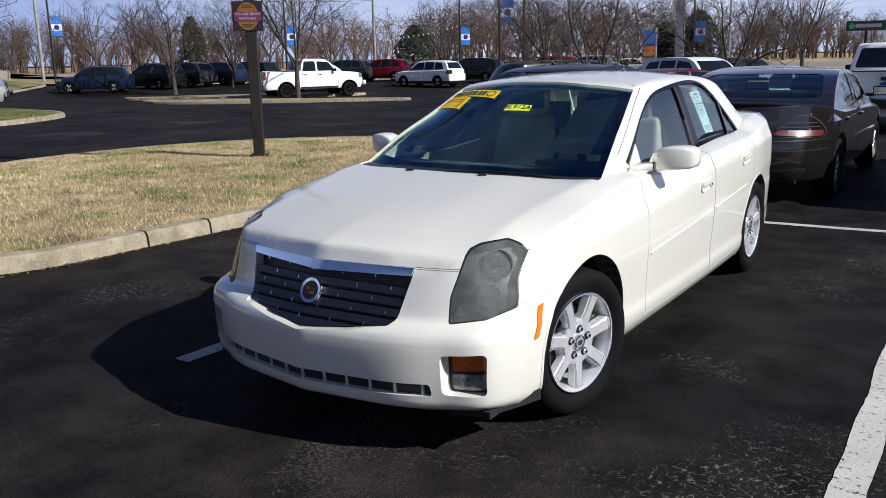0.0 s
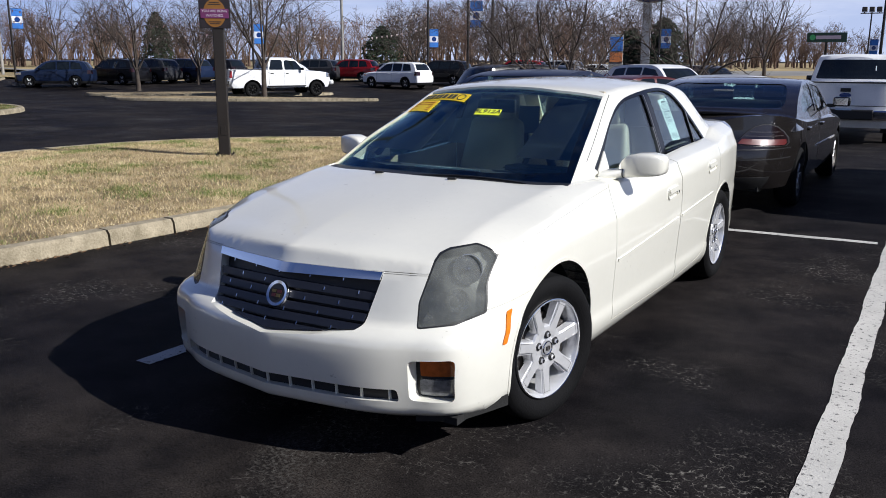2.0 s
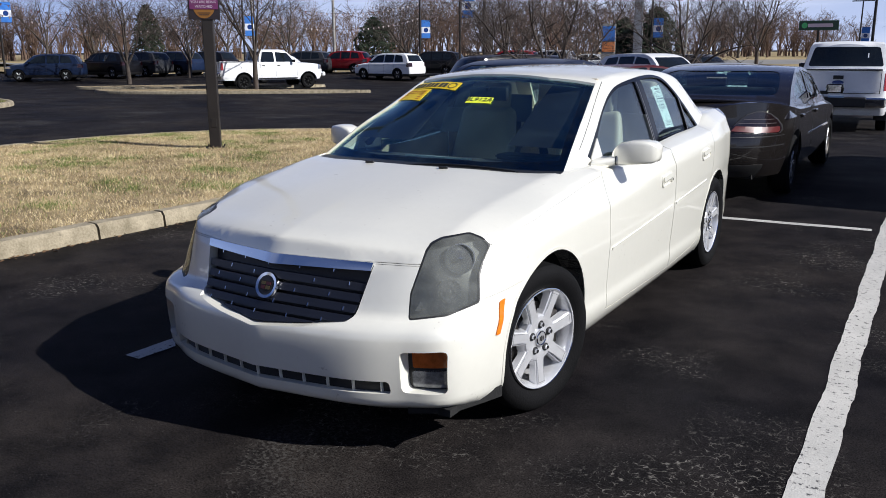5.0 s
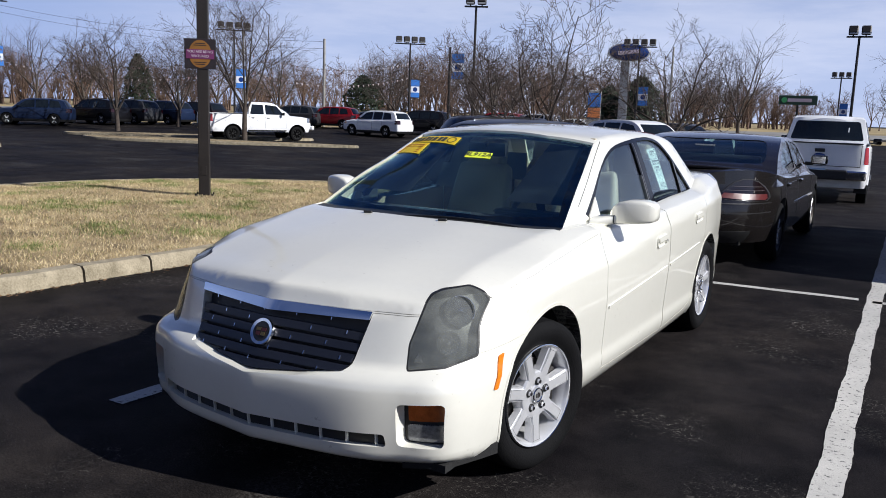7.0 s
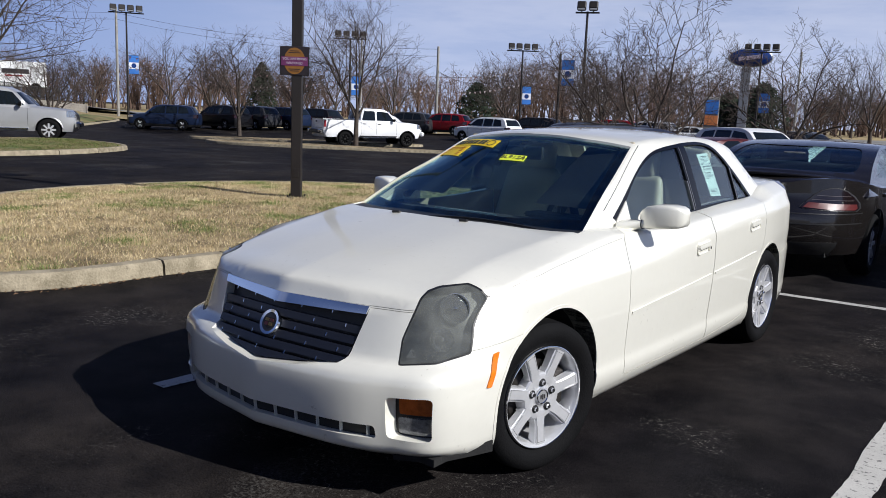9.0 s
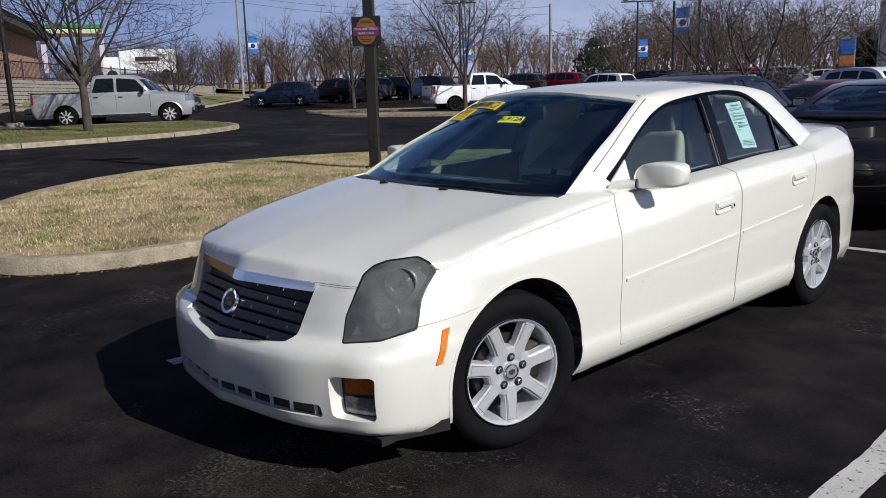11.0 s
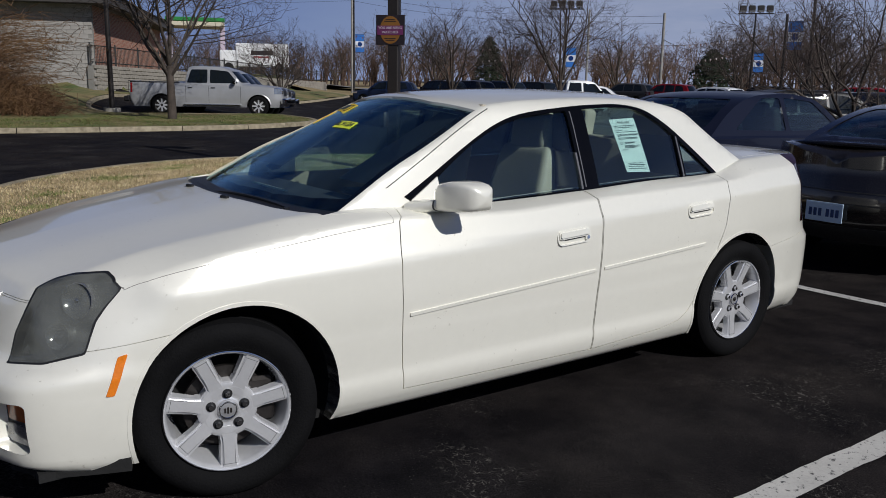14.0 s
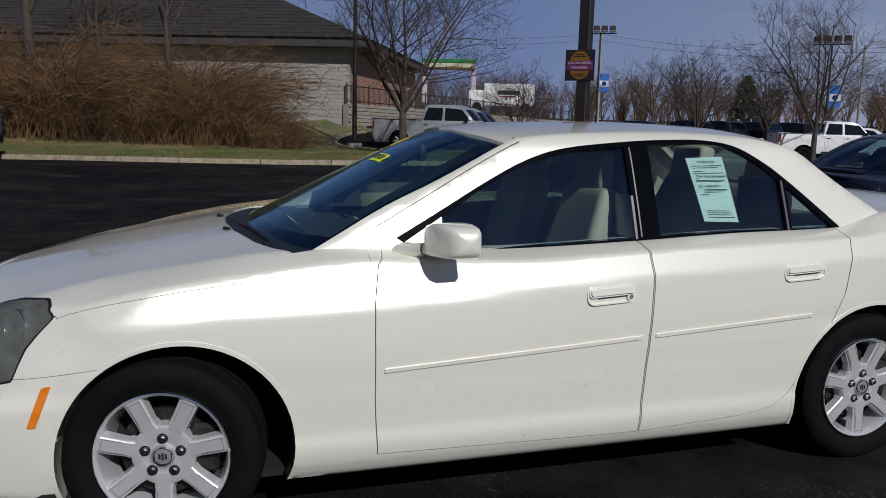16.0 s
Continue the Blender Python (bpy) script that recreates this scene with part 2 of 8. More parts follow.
def glass_material(name, tint, rough=0.0, base=0.025, film=(0.8, 0.8, 0.8)):
    """Thin tinted window glass: clear with a mirror-like film on it."""
    m = bpy.data.materials.new(name)
    m.use_nodes = True
    n, l = m.node_tree.nodes, m.node_tree.links
    n.clear()
    out, mixer, clear, gloss, fres = (n.new("ShaderNode" + k) for k in ("OutputMaterial", "MixShader", "BsdfTransparent", "BsdfGlossy", "LayerWeight"))
    fres.inputs["Blend"].default_value = 0.5
    power, scale_ = n.new("ShaderNodeMath"), n.new("ShaderNodeMath")
    power.operation, power.inputs[1].default_value = "POWER", 5.0
    scale_.operation, scale_.inputs[1].default_value, scale_.inputs[2].default_value = "MULTIPLY_ADD", 0.95, base
    l.new(fres.outputs["Facing"], power.inputs[0])
    l.new(power.outputs[0], scale_.inputs[0])
    clear.inputs["Color"].default_value = (*tint, 1)
    gloss.inputs["Roughness"].default_value = rough
    gloss.inputs["Color"].default_value = (*film, 1)
    l.new(scale_.outputs[0], mixer.inputs[0])
    l.new(clear.outputs[0], mixer.inputs[1])
    l.new(gloss.outputs[0], mixer.inputs[2])
    l.new(mixer.outputs[0], out.inputs["Surface"])
    return m


def haze_material():
    """A weathered plastic lamp cover: partly clear, partly milky."""
    m = glass_material("hazed_lens_cover", (0.80, 0.81, 0.79), 0.03, 0.05)
    n, l = m.node_tree.nodes, m.node_tree.links
    out = [k for k in n if k.type == "OUTPUT_MATERIAL"][0]
    was = out.inputs["Surface"].links[0].from_socket
    milk, mixer = n.new("ShaderNodeBsdfDiffuse"), n.new("ShaderNodeMixShader")
    milk.inputs["Color"].default_value = (0.30, 0.31, 0.29, 1)
    noise_t, tc, r = n.new("ShaderNodeTexNoise"), n.new("ShaderNodeTexCoord"), n.new("ShaderNodeMapRange")
    noise_t.inputs["Scale"].default_value, noise_t.inputs["Detail"].default_value = 9, 5
    l.new(tc.outputs["Object"], noise_t.inputs["Vector"])
    r.inputs["From Min"].default_value, r.inputs["From Max"].default_value = 0.3, 0.7
    r.inputs["To Min"].default_value, r.inputs["To Max"].default_value = 0.09, 0.32
    l.new(noise_t.outputs["Fac"], r.inputs["Value"])
    l.new(r.outputs["Result"], mixer.inputs[0])
    l.new(was, mixer.inputs[1])
    l.new(milk.outputs[0], mixer.inputs[2])
    l.new(mixer.outputs[0], out.inputs["Surface"])
    return m


HAZE = haze_material()
ASPHALT, LINE = asphalt_material(), line_material()
KERB = mat("kerb_concrete", (0.15, 0.125, 0.08), 0.9, var=0.3, scale=7, bump=0.7, bscale=60, rgb2=(0.36, 0.31, 0.22), per_piece=0.12)
specked(KERB, (0.055, 0.048, 0.036), 0.7, 24.0, 1.8)
SOIL = mat("dormant_turf", (0.10, 0.070, 0.036), 0.95, var=0.4, scale=2.2, bump=1.0, bscale=70, rgb2=(0.42, 0.325, 0.18))
TURF = mat("green_turf", (0.050, 0.085, 0.016), 0.95, var=0.3, scale=0.7, bump=0.9, bscale=14, rgb2=(0.24, 0.18, 0.08))
STRAW = blade_material("dry_blades", (0.17, 0.115, 0.055), (0.52, 0.40, 0.21), (0.86, 0.72, 0.45))
BLADE = blade_material("green_blades", (0.07, 0.11, 0.022), (0.13, 0.19, 0.04), (0.30, 0.31, 0.10))
PEARL = mat("pearl_white_paint", (0.85, 0.835, 0.745), 0.34, 0.22, coat=1.0, var=0.02, scale=1.5, bscale=30)
specked(PEARL, (0.20, 0.15, 0.09), 0.45)
BLACKTRIM = mat("black_plastic", (0.012, 0.012, 0.013), 0.45, var=0.2, scale=20, bump=0.1, bscale=300)
GLOSSBLACK = mat("gloss_black_trim", (0.003, 0.003, 0.0035), 0.10, spec=0.25)
LINER = mat("wheel_well_liner", (0.008, 0.008, 0.008), 0.9, var=0.2, scale=10, bump=0.3, bscale=60)
GRILLE = mat("charcoal_grille_plastic", (0.010, 0.012, 0.020), 0.38, var=0.1, scale=10, bump=0.05, bscale=200)
CHROME = mat("chrome", (0.82, 0.83, 0.85), 0.06, 1.0)
SATIN = mat("painted_alloy", (0.76, 0.765, 0.78), 0.27, 0.55, coat=0.3, var=0.04, scale=12, bscale=80)
TYRE = mat("tyre_rubber", (0.0045, 0.0045, 0.005), 0.8, spec=0.12, var=0.25, scale=9, bump=0.25, bscale=120)
DISC = mat("brake_disc_steel", (0.032, 0.028, 0.026), 0.5, 0.6, var=0.3, scale=14, bscale=80)
AMBER = mat("amber_lens", (0.72, 0.19, 0.012), 0.2, coat=0.6, var=0.12, scale=60, bscale=200)
DARKAMBER = mat("deep_amber_lens", (0.36, 0.085, 0.015), 0.15, coat=0.8, var=0.2, scale=40, bscale=200)
FOGGLASS = mat("ribbed_fog_lens", (0.17, 0.175, 0.185), 0.12, 0.3, coat=1.0, var=0.35, scale=50, bscale=160)
LAMPCLEAR = mat("lamp_reflector", (0.62, 0.63, 0.63), 0.16, 0.9, coat=0.6, var=0.2, scale=30, bscale=60)
# Red lens in two tones: sunlit and unlit brightness are put into the colours.
SUNLITRED = mat("sunlit_red_lens", (0.32, 0.012, 0.012), 0.15, coat=1.0, var=0.15, scale=40, bscale=200)
REDLENS = mat("red_lens", (0.022, 0.003, 0.004), 0.12, coat=1.0, var=0.15, scale=40, bscale=200)
LEATHER = mat("tan_leather", (0.50, 0.45, 0.35), 0.55, var=0.12, scale=6, bump=0.15, bscale=160)
DOORCARD = mat("tan_door_card", (0.20, 0.175, 0.125), 0.7, var=0.12, scale=6, bump=0.15, bscale=120)
DASH = mat("charcoal_dash", (0.035, 0.035, 0.037), 0.6, var=0.15, scale=9, bump=0.15, bscale=220)
CARPET = mat("beige_carpet", (0.20, 0.175, 0.13), 0.95, var=0.2, scale=9, bump=0.3, bscale=220)
PAPER = mat("pale_green_paper", (0.70, 0.84, 0.79), 0.75, var=0.03, scale=6, bscale=40)
INK = mat("printed_ink", (0.02, 0.03, 0.035), 0.7)
YELLOW = mat("yellow_sticker", (0.86, 0.60, 0.02), 0.5, var=0.05, scale=9, bscale=40)
LIME = mat("fluorescent_yellow_sticker", (0.82, 0.92, 0.06), 0.5, var=0.05, scale=9, bscale=40)
WINDSHIELD = glass_material("windshield_glass", (0.84, 0.985, 0.965), base=0.105, film=(0.66, 0.88, 0.95))
SIDEGLASS = glass_material("side_window_glass", (0.72, 0.83, 0.83), base=0.11)
DARKGLASS = mat("dark_car_glass", (0.008, 0.011, 0.013), 0.04, spec=0.6)

# ---- building helpers ----
def mesh_ob(name, me, material, parent=None, label="", smooth=None):
    """Links a mesh as one object; smooth: the angle in degrees above which an edge stays sharp."""
    if material is not None:
        me.materials.clear()
        me.materials.append(material)
    if smooth is not None:
        me.shade_smooth()
        me.set_sharp_from_angle(angle=radians(smooth))
    ob = new(name, me)
    if parent is not None:
        ob.parent = parent
    return tagged(ob, label)


def part(name, bm, material, parent=None, label="", smooth=None):
    me = bpy.data.meshes.new(name)
    bm.to_mesh(me)
    bm.free()
    return mesh_ob(name, me, material, parent, label, smooth)


def thing(name, label, category, m=None, group="", kind=""):
    ob = new(name)
    if m is not None:
        ob.matrix_world = m
    return tagged(ob, label, category, group, kind)


def py_mesh(verts, faces):
    bm = bmesh.new()
    vs = [bm.verts.new(v) for v in verts]
    for f in faces:
        try:
            bm.faces.new([vs[i] for i in f])
        except ValueError:
            pass
    bmesh.ops.recalc_face_normals(bm, faces=bm.faces)
    return bm


def box(size, at=(0, 0, 0), bevel=0.0, turn=None, segments=1, bm=None):
    """A box of that size round the point at; bevelled edges; added to bm if given."""
    b = bmesh.new()
    bmesh.ops.create_cube(b, size=1.0, matrix=Matrix.Diagonal((*size, 1)))
    if bevel:
        bmesh.ops.bevel(b, geom=b.edges[:], offset=bevel, segments=segments, profile=0.6, affect="EDGES")
    m = Matrix.Translation(at) @ (turn if turn is not None else Matrix())
    bmesh.ops.transform(b, matrix=m, verts=b.verts)
    return b if bm is None else join(bm, b)


def join(bm, other):
    """Adds the faces of other to bm, and frees other."""
    me = bpy.data.meshes.new("joined")
    other.to_mesh(me)
    other.free()
    bm.from_mesh(me)
    bpy.data.meshes.remove(me)
    return bm


def rod(a, b, r0, r1=None, sides=10, bm=None, caps=True):
    """A round bar from a to b."""
    a, b = Vector(a), Vector(b)
    c = bmesh.new()
    d = b - a
    bmesh.ops.create_cone(c, cap_ends=caps, segments=sides, radius1=r0, radius2=r0 if r1 is None else r1, depth=d.length)
    bmesh.ops.transform(c, matrix=Matrix.Translation((a + b) / 2) @ d.to_track_quat("Z", "Y").to_matrix().to_4x4(), verts=c.verts)
    return c if bm is None else join(bm, c)


def lathe(profile, sides=48, axis="X", bm=None, span=1.0):
    """Turns (radius, along) pairs round an axis; a closed ring if the profile closes."""
    verts, faces, k = [], [], len(profile)
    for i in range(sides):
        a = 2 * math.pi * i / sides
        for r, h in profile:
            p = (h, r * math.cos(a), r * math.sin(a))
            verts.append(p if axis == "X" else (p[1], p[2], p[0]) if axis == "Z" else (p[2], p[0], p[1]))
    for i in range(sides):
        j = (i + 1) % sides
        for q in range(k - 1):
            faces.append((i * k + q, j * k + q, j * k + q + 1, i * k + q + 1))
    b = py_mesh(verts, faces)
    bmesh.ops.remove_doubles(b, verts=b.verts, dist=1e-5)
    return b if bm is None else join(bm, b)


def prism(poly, axis, lo, hi, bm=None):
    """A polygon in the plane across the axis, drawn out from lo to hi along it. Poly: (y,z) for X, (x,z) for Y, (x,y) for Z."""
    def put(p, h):
        return {"X": (h, p[0], p[1]), "Y": (p[0], h, p[1]), "Z": (p[0], p[1], h)}[axis]
    n = len(poly)
    verts = [put(p, lo) for p in poly] + [put(p, hi) for p in poly]
    faces = [tuple(range(n)), tuple(range(2 * n - 1, n - 1, -1))] + [(i, (i + 1) % n, n + (i + 1) % n, n + i) for i in range(n)]
    b = py_mesh(verts, faces)
    return b if bm is None else join(bm, b)


def rounded(poly, r, steps=4):
    """The polygon with its corners rounded."""
    out, n = [], len(poly)
    for i in range(n):
        p, a, b = Vector(poly[i]), Vector(poly[i - 1]), Vector(poly[(i + 1) % n])
        da, db = (a - p), (b - p)
        q = min(r, da.length * 0.45, db.length * 0.45)
        s, e = p + da.normalized() * q, p + db.normalized() * q
        for k in range(steps + 1):
            t = k / steps
            out.append(tuple(s * (1 - t) ** 2 + p * 2 * t * (1 - t) + e * t * t))
    return out


def grown(poly, d):
    """The polygon (2D, either way round) with its sides moved outwards by d."""
    n = len(poly)
    area = sum(poly[i][0] * poly[(i + 1) % n][1] - poly[(i + 1) % n][0] * poly[i][1] for i in range(n))
    s = 1.0 if area > 0 else -1.0
    out = []
    for i in range(n):
        p, a, b = Vector(poly[i]), Vector(poly[i - 1]), Vector(poly[(i + 1) % n])
        e0, e1 = (p - a).normalized(), (b - p).normalized()
        n0, n1 = Vector((e0.y, -e0.x)) * s, Vector((e1.y, -e1.x)) * s
        k = n0 + n1
        out.append(tuple(p + k * (d / max(0.35, k.length_squared / 2))))
    return out


def carve(me, cutter, op):
    """The mesh me joined with, cut by or limited to the bmesh cutter; gives a new mesh."""
    a = new("work_a", me)
    cm = bpy.data.meshes.new("work_b")
    bmesh.ops.recalc_face_normals(cutter, faces=cutter.faces)
    cutter.to_mesh(cm)
    cutter.free()
    b = new("work_b", cm)
    mod = a.modifiers.new("cut", "BOOLEAN")
    mod.operation, mod.object, mod.solver = op, b, "MANIFOLD"
    out = bpy.data.meshes.new_from_object(a.evaluated_get(bpy.context.evaluated_depsgraph_get()))
    if op == "INTERSECT" and not len(out.polygons) or op == "DIFFERENCE" and len(out.polygons) == len(me.polygons):
        mod.solver = "EXACT"
        out = bpy.data.meshes.new_from_object(a.evaluated_get(bpy.context.evaluated_depsgraph_get()))
    bpy.data.objects.remove(a)
    bpy.data.objects.remove(b)
    bpy.data.meshes.remove(cm)
    return out


def as_mesh(bm, keep=False):
    me = bpy.data.meshes.new("solid")
    bmesh.ops.recalc_face_normals(bm, faces=bm.faces)
    bm.to_mesh(me)
    if not keep:
        bm.free()
    return me


def smooth_line(points, per=6, closed=False):
    """A Catmull-Rom line through the points."""
    pts = [np.array(p, float) for p in points]
    n, out = len(pts), []
    for i in range(n if closed else n - 1):
        p1, p2 = pts[i], pts[(i + 1) % n]
        p0 = pts[i - 1] if closed or i > 0 else 2 * p1 - p2
        p3 = pts[(i + 2) % n] if closed or i + 2 < n else 2 * p2 - p1
        for k in range(per):
            t = k / per
            out.append(0.5 * (2 * p1 + (p2 - p0) * t + (2 * p0 - 5 * p1 + 4 * p2 - p3) * t * t + (3 * p1 - p0 - 3 * p2 + p3) * t ** 3))
    if not closed:
        out.append(pts[-1])
    return out


def stack_solid(levels, outline, per=6):
    """A closed solid from half outlines (x >= 0, front to rear) at rising heights, mirrored across x = 0."""
    rings = []
    for z in levels:
        half = [p for p in smooth_line(outline(z), per)]
        half[0][0] = half[-1][0] = 0.0
        ring = [(p[0], p[1], z) for p in half] + [(-p[0], p[1], z) for p in half[-2:0:-1]]
        rings.append(ring)
    k = len(rings[0])
    verts = [p for r in rings for p in r]
    faces = []
    for i in range(len(rings) - 1):
        for j in range(k):
            faces.append((i * k + j, i * k + (j + 1) % k, (i + 1) * k + (j + 1) % k, (i + 1) * k + j))
    h = k // 2
    for base in (0, (len(rings) - 1) * k):          # flat caps, in strips from side to side
        for j in range(h):
            a, b, c, d = j, j + 1, (k - j - 1) % k, (k - j) % k
            f = [base + v for v in dict.fromkeys((a, b, c, d))]
            if len(f) > 2:
                faces.append(tuple(f))
    return py_mesh(verts, faces)


def height_solid(top, xs, ys, floor, follow=None):
    """A closed solid under z = top(x, y), mirrored across x = 0, down to a flat floor; follow bends the columns along the creases."""
    xx = [-x for x in reversed(xs[1:])] + list(xs)
    nx, ny = len(xx), len(ys)
    put = [(math.copysign(follow(abs(x), y), x) if follow else x, y) for y in ys for x in xx]
    verts = [(x, y, top(abs(x), y)) for x, y in put] + [(x, y, floor) for x, y in put]
    q, faces = nx * ny, []
    for j in range(ny - 1):
        for i in range(nx - 1):
            a = j * nx + i
            faces.append((a, a + 1, a + nx + 1, a + nx))
            faces.append((q + a, q + a + nx, q + a + nx + 1, q + a + 1))
    for i in range(nx - 1):
        for a in (i, (ny - 1) * nx + i):
            faces.append((a, a + 1, q + a + 1, q + a))
    for j in range(ny - 1):
        for a in (j * nx, j * nx + nx - 1):
            faces.append((a, a + nx, q + a + nx, q + a))
    return py_mesh(verts, faces)


TABLES = {}


def table(x, pairs):
    """A smooth curve through the pairs that never overshoots them."""
    key = tuple(pairs)
    if key not in TABLES:
        px, pv = [p[0] for p in pairs], [p[1] for p in pairs]
        h = [b - a for a, b in zip(px, px[1:])]
        d = [(b - a) / w for a, b, w in zip(pv, pv[1:], h)]
        m = [d[0]] + [0.0 if d[i - 1] * d[i] <= 0 else 3 * (h[i - 1] + h[i]) / ((2 * h[i] + h[i - 1]) / d[i - 1] + (h[i] + 2 * h[i - 1]) / d[i]) for i in range(1, len(d))] + [d[-1]]
        TABLES[key] = (px, pv, h, m)
    px, pv, h, m = TABLES[key]
    if x <= px[0]:
        return pv[0]
    if x >= px[-1]:
        return pv[-1]
    i = 0
    while x > px[i + 1]:
        i += 1
    t = (x - px[i]) / h[i]
    return (2 * t ** 3 - 3 * t * t + 1) * pv[i] + (t ** 3 - 2 * t * t + t) * h[i] * m[i] + (3 * t * t - 2 * t ** 3) * pv[i + 1] + (t ** 3 - t * t) * h[i] * m[i + 1]


def step(a, b, x):
    t = min(1.0, max(0.0, (x - a) / (b - a)))
    return t * t * (3 - 2 * t)

# ---- ground ----
def ground_z(x, y):
    """The lot falls gently towards the far rows, and rises to the building, the bank and the highway."""
    s = -0.6 * x + 0.8 * y
    z = min(-0.40 * step(25, 38, s), -0.27 * step(9.8, 20, y) * step(-26, -13, x)) + 0.27 * step(47, 58, s) + 0.75 * step(66, 100, s)
    q = (x + 42.6) * -0.70 + (y - 9.6) * -0.714        # how far behind the retaining wall's line
    p = (x + 42.6) * -0.714 + (y - 9.6) * 0.70         # how far along it
    z += (0.80 - 0.012 * max(0.0, p)) * step(-9, -1, q) * step(60, 40, p) * step(-90, -40, p) * step(22.5, 31, -x) + 1.25 * step(0.4, 1.0, q) * step(-2, 2, p) * step(48, 40, p)
    return z


def ground_sheet():
    xs = sorted(set([round(v, 2) for v in np.linspace(-64, 26, 61)] + [-900, -500, -300, -200, -150, -120, -95, -80, 40, 60, 90, 140, 250, 500, 900]))
    ys = sorted(set([round(v, 2) for v in np.linspace(-24, 66, 61)] + [-900, -400, -200, -100, -60, -40, 80, 100, 130, 170, 220, 300, 500, 900]))
    verts = [(x, y, ground_z(x, y)) for y in ys for x in xs]
    n = len(xs)
    faces = [(j * n + i, j * n + i + 1, (j + 1) * n + i + 1, (j + 1) * n + i) for j in range(len(ys) - 1) for i in range(n - 1)]
    return py_mesh(verts, faces)


ground = part("ground", ground_sheet(), ASPHALT, smooth=60)
tagged(ground, "black sealed asphalt of a dealer's parking lot", "ground", kind="structure")


def inset_line(points, d):
    return grown([tuple(p) for p in points], -d)


def lawn(poly, cell, height):
    """A flat outline cut into cells and laid over the height given."""
    bm = bmesh.new()
    bm.faces.new([bm.verts.new((p[0], p[1], 0)) for p in poly])
    for axis in (0, 1):
        lo, hi = min(p[axis] for p in poly), max(p[axis] for p in poly)
        n = int((hi - lo) / cell)
        for i in range(1, n + 1):
            at = [0, 0, 0]
            at[axis] = lo + (hi - lo) * i / (n + 1)
            no = [0, 0, 0]
            no[axis] = 1
            bmesh.ops.bisect_plane(bm, geom=bm.verts[:] + bm.edges[:] + bm.faces[:], plane_co=at, plane_no=no)
    bmesh.ops.triangulate(bm, faces=bm.faces)
    for v in bm.verts:
        v.co.z = height(v.co.x, v.co.y)
    bmesh.ops.recalc_face_normals(bm, faces=bm.faces)
    return bm


def turf_z(x, y, poly, height, dome):
    """The turf's height: level with the kerb, then rising a little towards the middle."""
    d = min((x - p[0]) ** 2 + (y - p[1]) ** 2 for p in poly) ** 0.5
    return ground_z(x, y) + height - 0.012 + dome * step(0, 1.8, d) + 0.012 * math.sin(x * 2.3) * math.cos(y * 1.9) * step(0, 0.4, d)


def island(name, outline, turf, height=0.13, width=0.17, dome=0.07, joint=2.2, label="", per=5, cell=0.3):
    """A kerbed grass island: each kerb stone is a piece, and the turf lies within them."""
    loop = [tuple(p) for p in smooth_line(outline, per, closed=True)]
    inner = inset_line(loop, width)
    root = thing(name, label, "grass island", kind="structure")
    k, rng = len(loop), random.Random(name)
    part("turf", lawn(inner, cell, lambda x, y: turf_z(x, y, inner, height, dome)), turf, root, smooth=60)
    # kerb stones
    lens = [math.dist(loop[i], loop[(i + 1) % k]) for i in range(k)]
    i, run = 0, []
    while i < k:
        acc, idx = 0.0, [i]
        while i < k and acc < joint:
            acc += lens[i]
            i += 1
            idx.append(i % k)
        vs, fs, m = [], [], len(idx)
        for q, a in enumerate(idx):
            o, n_ = Vector(loop[a]), Vector(inner[a])
            along = Vector(loop[(a + 1) % k]) - Vector(loop[a - 1])
            along.normalize()
            slip = along * (0.011 if q == 0 else -0.011 if q == m - 1 else 0)
            g = ground_z(*o)
            for p, z in ((o, -0.05), (o + (n_ - o) * 0.10, height * 0.75), (o + (n_ - o) * 0.26, height), (n_, height), (n_, -0.05)):
                vs.append((*(p + slip), g + z + (rng.uniform(-0.003, 0.003) if z > 0 else 0)))
        for q in range(m - 1):
            for e in range(4):
                fs.append((q * 5 + e, q * 5 + e + 1, (q + 1) * 5 + e + 1, (q + 1) * 5 + e))
        fs += [tuple(range(5)), tuple(range((m - 1) * 5, m * 5))]
        part("kerb_stone", py_mesh(vs, fs), KERB, root, smooth=40)
    return root, loop


def line_strip(a, b, width, wander=0.006, seed=1):
    """A painted line on the asphalt, with slightly ragged edges."""
    rng = random.Random(seed)
    a, b = Vector(a), Vector(b)
    n = max(2, int((b - a).length / 0.06))
    side = Vector((-(b - a).y, (b - a).x)).normalized() * width / 2
    vs, fs = [], []
    for i in range(n + 1):
        p = a + (b - a) * i / n
        for s in (1, -1):
            q = p + side * s * (1 + (rng.uniform(-0.5, 0.5) + 1.3 * math.sin(i * 0.37 + s * 1.7 + seed) * math.sin(i * 0.13 + seed)) * wander / width * 2)
            vs.append((q.x, q.y, ground_z(q.x, q.y) + 0.004))
    for i in range(n):
        fs.append((2 * i, 2 * i + 1, 2 * i + 3, 2 * i + 2))
    return py_mesh(vs, fs)


for k, (a, b, w) in enumerate((((1.972, -1.2), (1.815, 9.7), 0.125), ((-1.2, -0.5), (-1.2, 9.7), 0.11), ((-1.26, 4.62), (1.76, 4.80), 0.10), ((1.87, 4.76), (7.5, 4.95), 0.10))):
    ob = part("parking_line", line_strip(a, b, w, seed=k + 3), LINE)
    tagged(ob, "worn white painted parking line on the asphalt", "parking line", kind="structure", group="parking lines")

